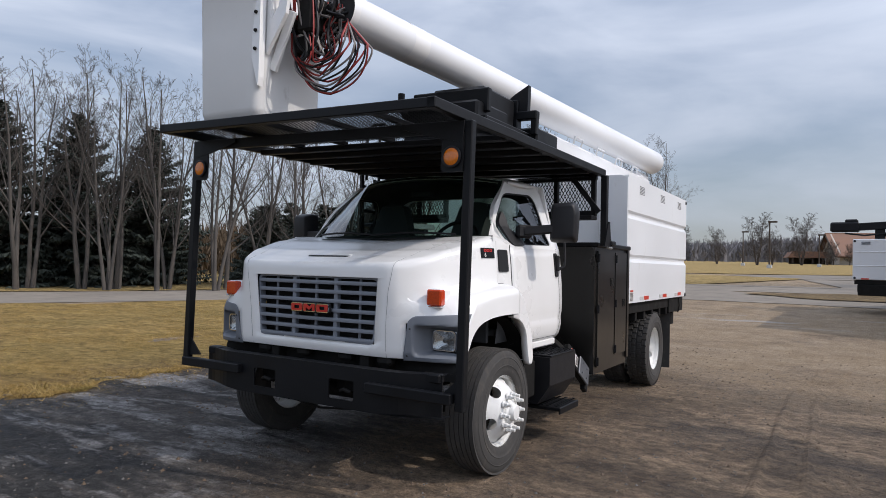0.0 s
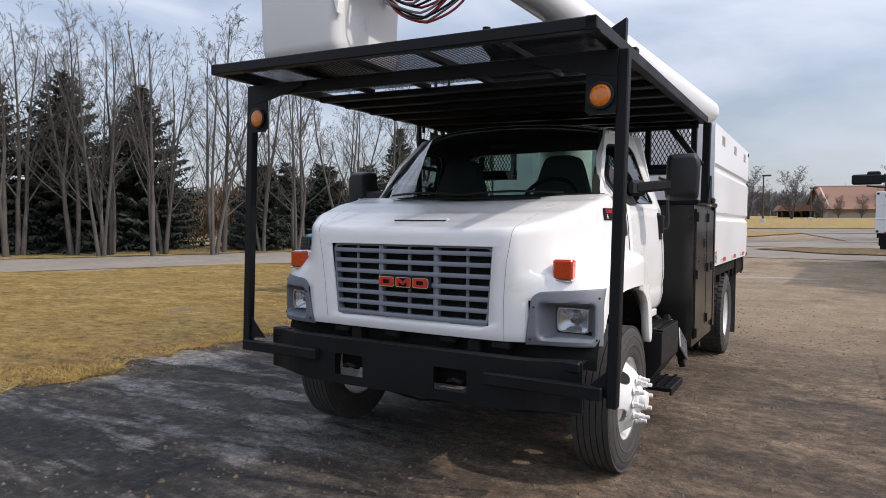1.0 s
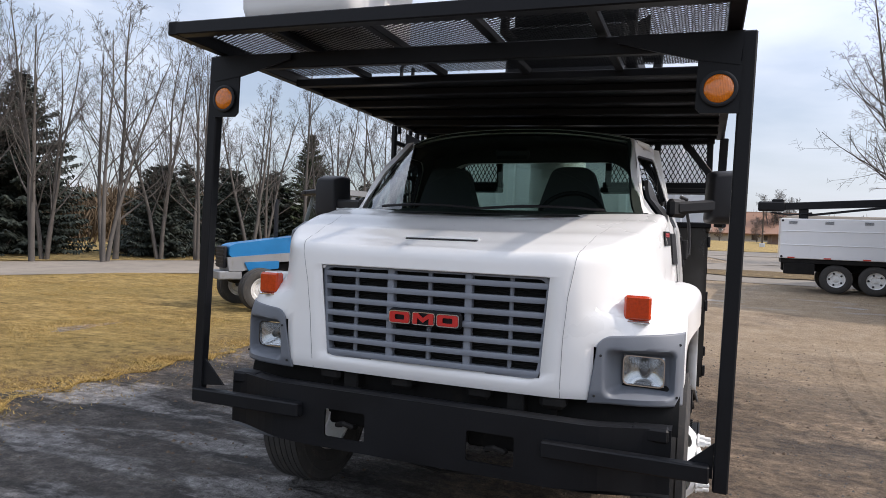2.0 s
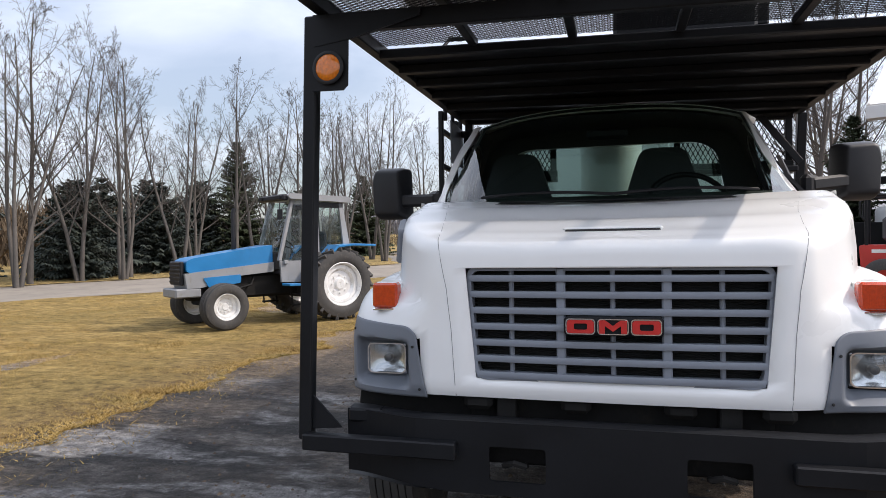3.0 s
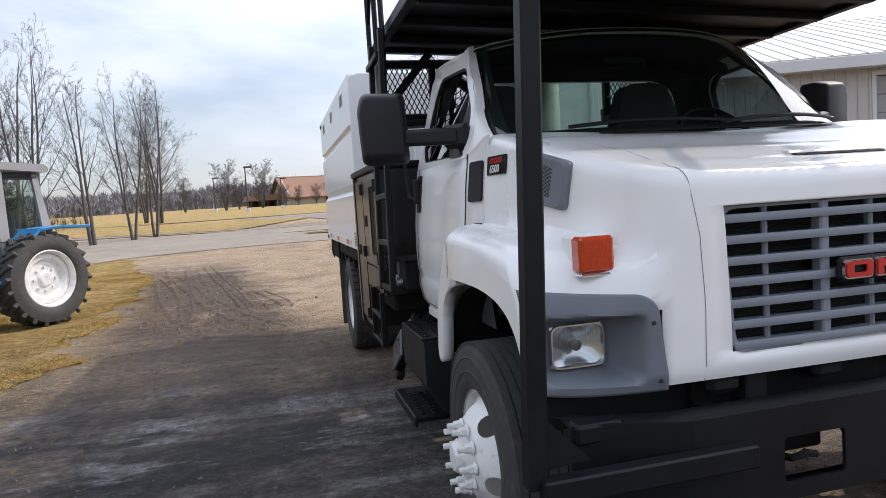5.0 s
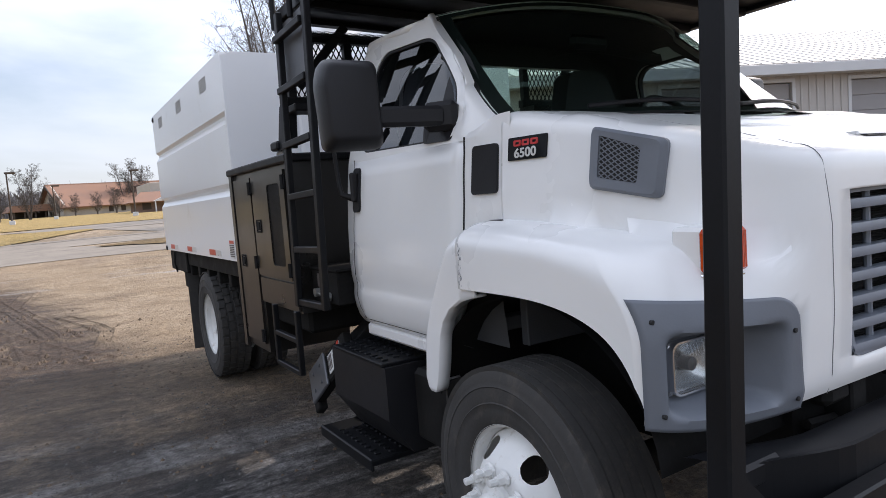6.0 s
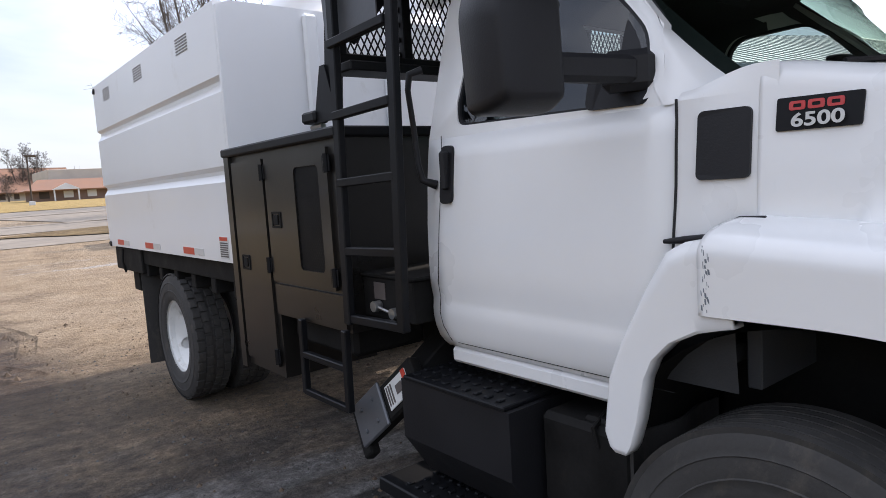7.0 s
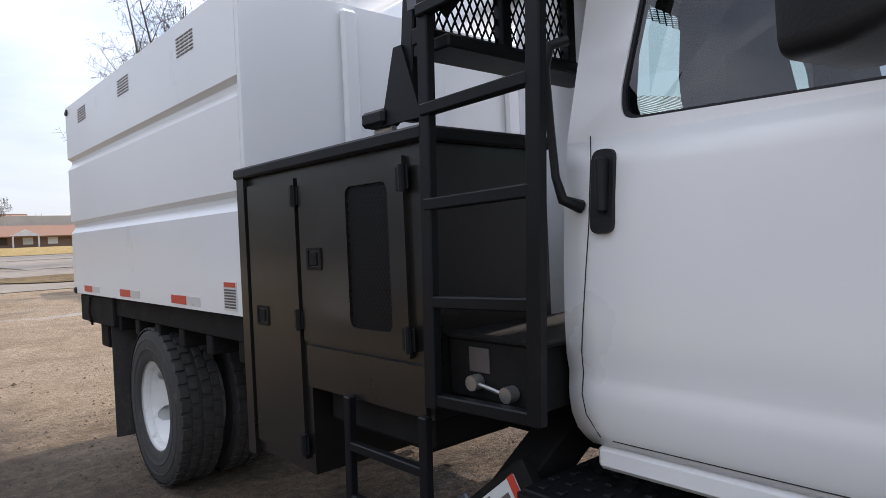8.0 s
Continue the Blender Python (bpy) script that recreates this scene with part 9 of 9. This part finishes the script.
plain_truck("bucket_truck", pose(-0.15, 25.6, ground_z(0, 24.5), 0, 0, -3) @ Matrix.Scale(0.93, 4), "white chip truck with a black boom parked across the yard")
t3 = plain_truck("bucket_truck", pose(11.5, 38.5, ground_z(8, 38.5), 0, 0, 184), "white truck parked behind the red machine", False)
bm = bmesh.new()
box(bm, 0.2, 1.2, -0.5, 0.5, 2.9, 3.9, 0.05)
part("bucket", bm, BUCKET, t3, "white lift bucket with a dark rim")
bm = bmesh.new()
tube(bm, [(1.2, 0, 3.2), (4.5, 0.1, 3.0)], 0.16, 14)
tube(bm, [(4.5, 0.1, 3.0), (4.6, 0.1, 2.4)], 0.2, 12)
part("boom", bm, WHITE_BOX, t3, smooth=40)
bm = bmesh.new()
box(bm, 0.15, 1.25, -0.55, 0.55, 3.88, 3.95, 0.02)
part("bucket_rim", bm, PLASTIC, t3)

# red machine with a roll cage
red = empty("loader", pose(3.3, 18.3, ground_z(3.0, 18.0), 0, 0, -20), "red loader with a black roll cage, parked by the shed", "loader")
bm = bmesh.new()
plate(bm, round_poly([(-1.2, 0.45), (1.1, 0.45), (1.25, 0.8), (1.2, 1.15), (-0.2, 1.2), (-1.25, 1.2)], 0.06), (), 1.3, None, 0, lambda a, c, d: Vector((a, -0.65 + d, c)))
part("body", bm, RED_PAINT, red, "red painted body", smooth=30)
bm = bmesh.new()
box(bm, -1.0, -0.2, -0.656, -0.646, 1.02, 1.10, 0.002)
part("decal", bm, STICKER, red, "pale worn decal")
for xx in (-0.75, 0.8):
    for sg in (-1, 1):
        bm = bmesh.new()
        lathe(bm, [(0.2, -0.15), (0.38, -0.16), (0.44, -0.12), (0.45, 0), (0.44, 0.12), (0.38, 0.16), (0.2, 0.15)], 28, Matrix.Translation((xx, 0.78 * sg, 0.44)) @ pose(0, 0, 0, 0, 0, 90))
        w = part("tyre", bm, RUBBER, red, "black tyre", smooth=40)
        bm = bmesh.new()
        lathe(bm, [(0.0, -0.08), (0.1, -0.08), (0.2, -0.12), (0.2, 0.12), (0.1, 0.08), (0.0, 0.08)], 20, Matrix.Translation((xx, 0.78 * sg, 0.44)) @ pose(0, 0, 0, 0, 0, 90))
        part("rim", bm, RED_PAINT, w, smooth=40)
for xx in (-1.1, -0.2, 0.45):
    for sg in (-1, 1):
        bm = bmesh.new()
        tube(bm, [(xx, 0.6 * sg, 1.15), (xx, 0.6 * sg, 2.35)], 0.035, 8)
        part("cage_post", bm, BLACK, red)
bm = bmesh.new()
for sg in (-1, 1):
    tube(bm, [(-1.15, 0.6 * sg, 2.35), (0.5, 0.6 * sg, 2.35)], 0.035, 8)
    tube(bm, [(-1.1, 0.62 * sg, 1.75), (-1.22, 0.62 * sg, 1.9), (-1.22, 0.62 * sg, 2.2), (-1.1, 0.62 * sg, 2.3)], 0.025, 6)
    tube(bm, [(-0.2, 0.6 * sg, 1.9), (0.45, 0.6 * sg, 1.9)], 0.025, 6)
for xx in (-1.1, -0.2, 0.45):
    tube(bm, [(xx, -0.6, 2.35), (xx, 0.6, 2.35)], 0.035, 8)
part("cage_rails", bm, BLACK, red, "black roll cage rails")
bm = bmesh.new()
box(bm, -0.7, -0.2, -0.3, 0.3, 1.2, 1.35, 0.05)
box(bm, -0.8, -0.65, -0.3, 0.3, 1.3, 1.85, 0.06)
part("seat", bm, CLOTH, red, "black seat")
bm = bmesh.new()
tube(bm, [(0.1, 0.1, 1.2), (0.0, 0.1, 1.6)], 0.03, 6)
tube(bm, [Vector((0.0 + 0.03 * math.sin(a), 0.1 + 0.18 * math.cos(a), 1.62 + 0.1 * math.sin(a))) for a in span(0, 6.283, 16)], 0.014, 6, caps=False)
box(bm, 0.2, 0.5, -0.3, 0.3, 1.15, 1.6, 0.05)
part("controls", bm, PLASTIC, red)

# ---- church, low building and lamps in the distance ----
CHURCH_ROOF = surface("orange_brown_shingles", (0.215, 0.118, 0.078), 0.9, vary=0.12, scale=0.4, fine=5, bump=0.1)
CHURCH_WALL = surface("pale_stone_wall", (0.42, 0.38, 0.33), 0.9, vary=0.1, scale=0.4, fine=4, bump=0.1)
DARK_WOOD = surface("dark_timber", (0.06, 0.045, 0.035), 0.8, vary=0.2, scale=1, fine=8, bump=0.1)
ch = empty("church", pose(-3.4, 163.5, ground_z(-3, 165) - 0.1, 0, 0, 14), "low church with a steep orange-brown roof and glazed gable", "church")
L, Wd, EH, PK = 26.0, 17.0, 2.6, 7.2
bm = bmesh.new()
plate(bm, [(0, 0), (Wd, 0), (Wd, EH), (Wd / 2, PK), (0, EH)], [[(6.2, 0.05), (7.4, 0.05), (7.4, 5.2), (6.2, 4.6)], [(7.9, 0.05), (9.1, 0.05), (9.1, 5.9), (8.5, 6.2), (7.9, 5.9)], [(9.6, 0.05), (10.8, 0.05), (10.8, 4.6), (9.6, 5.2)]], 0.3, None, 0, lambda a, c, d: Vector((d, a, c)))
part("gable_wall", bm, CHURCH_WALL, ch, "pale gable wall")
bm = bmesh.new()
plate(bm, [(6.2, 0.05), (10.8, 0.05), (10.8, 4.6), (8.5, 6.2), (6.2, 4.6)], (), 0.05, None, 0, lambda a, c, d: Vector((0.2 + d, a, c)))
part("gable_glazing", bm, DARK_WOOD, ch, "dark tall gable windows")
bm = bmesh.new()
box(bm, 0.3, L, 0.05, 0.35, 0, EH, 0.02)
box(bm, 0.3, L, Wd - 0.35, Wd - 0.05, 0, EH, 0.02)
part("side_wall", bm, CHURCH_WALL, ch)
for k in range(6):
    bm = bmesh.new()
    box(bm, 9 + 2.6 * k, 10 + 2.6 * k, 0.0, 0.06, 0.5, 2.2, 0.02)
    part("window", bm, DARK_WOOD, ch, "dark window")
for y0, y1, za, zb in ((-1.2, Wd / 2, EH - 0.65, PK), (Wd + 1.2, Wd / 2, EH - 0.65, PK)):
    bm = bmesh.new()
    quad(bm, [(-1.0, y0, za), (L, y0, za), (L, y1, zb), (-1.0, y1, zb)])
    rp = part("roof", bm, CHURCH_ROOF, ch, "orange-brown shingle roof")
    sd = rp.modifiers.new("thickness", "SOLIDIFY")
    sd.thickness = 0.3
for sg in (0, 1):
    bm = bmesh.new()
    beam(bm, (-1.05, Wd / 2, PK - 0.1), (-1.05, -1.2 if sg else Wd + 1.2, EH - 0.75), 0.2, 0.4, 0.02)
    part("barge_board", bm, DARK_WOOD, ch)
# low wing to the left of the gable
bm = bmesh.new()
plate(bm, [(-9, 1.7), (0, 1.7), (-1.0, 3.1), (-8.0, 3.1)], (), 6.0, None, 0, lambda a, c, d: Vector((a, 6 + d, c)))
part("porch_roof", bm, CHURCH_ROOF, ch)
bm = bmesh.new()
for a in (-8, -6, -4, -2):
    box(bm, a, a + 0.3, 6.4, 6.7, 0, 1.75, 0.02)
box(bm, -8, -0.5, 10.5, 10.8, 0, 1.75, 0.02)
part("porch_post", bm, DARK_WOOD, ch)

low = empty("flat_building", pose(6.0, 122.5, ground_z(8, 122) - 0.1, 0, 0, 3), "low brown-roofed building with a flat white block", "building")
bm = bmesh.new()
box(bm, 4, 40, 6, 20, 0, 5.4, 0.05)
part("white_block", bm, CHURCH_WALL, low, "pale flat-roofed block")
bm = bmesh.new()
box(bm, 0.5, 34, 0.4, 6, 0, 2.0, 0.05)
part("brick_wall", bm, surface("brown_brick", (0.20, 0.13, 0.10), 0.9, vary=0.15, scale=2, fine=12, bump=0.1), low, "brown brick wall")
for k in range(9):
    bm = bmesh.new()
    box(bm, 1.5 + 3.4 * k, 2.9 + 3.4 * k, 0.34, 0.40, 0.6, 1.7, 0.02)
    part("window", bm, STICKER if k % 3 else DARK_WOOD, low, "window")
bm = bmesh.new()
quad(bm, [(-0.6, -0.8, 1.9), (35, -0.8, 1.9), (34, 3.6, 3.7), (2, 3.6, 3.7)])
quad(bm, [(-0.6, -0.8, 1.9), (2, 3.6, 3.7), (2.5, 6.5, 3.0), (-0.6, 7, 1.9)])
rp = part("roof", bm, CHURCH_ROOF, low, "brown hipped roof")
sd = rp.modifiers.new("thickness", "SOLIDIFY")
sd.thickness = 0.2
bm = bmesh.new()
plate(bm, [(3, 1.9), (7, 1.9), (5, 2.9)], (), 0.4, None, 0, lambda a, c, d: Vector((a, -1.6 + d, c)))
for a in (3.2, 6.6):
    box(bm, a, a + 0.2, -1.5, -1.3, 0, 1.9, 0.01)
part("entrance_porch", bm, TRIM, low)

for x, y, h in ((-9.8, 94.4, 6.0), (-16.3, 118.8, 5.6), (3.25, 92.3, 5.6), (-5.2, 118, 5)):
    lamp = empty("street_lamp", pose(x, y, ground_z(x, y)), "dark street lamp on a tall post", "street lamp", "street lamps along the field")
    bm = bmesh.new()
    tube(bm, [(0, 0, 0), (0, 0, h)], [0.11, 0.08], 10)
    part("pole", bm, DARK_WOOD, lamp)
    bm = bmesh.new()
    box(bm, -0.2, 0.9, -0.2, 0.2, h - 0.02, h + 0.2, 0.04)
    part("lamp_head", bm, DARK_WOOD, lamp)
    bm = bmesh.new()
    box(bm, -0.3, 0.3, -0.3, 0.3, 0, 0.5, 0.03)
    part("footing", bm, TRIM, lamp)
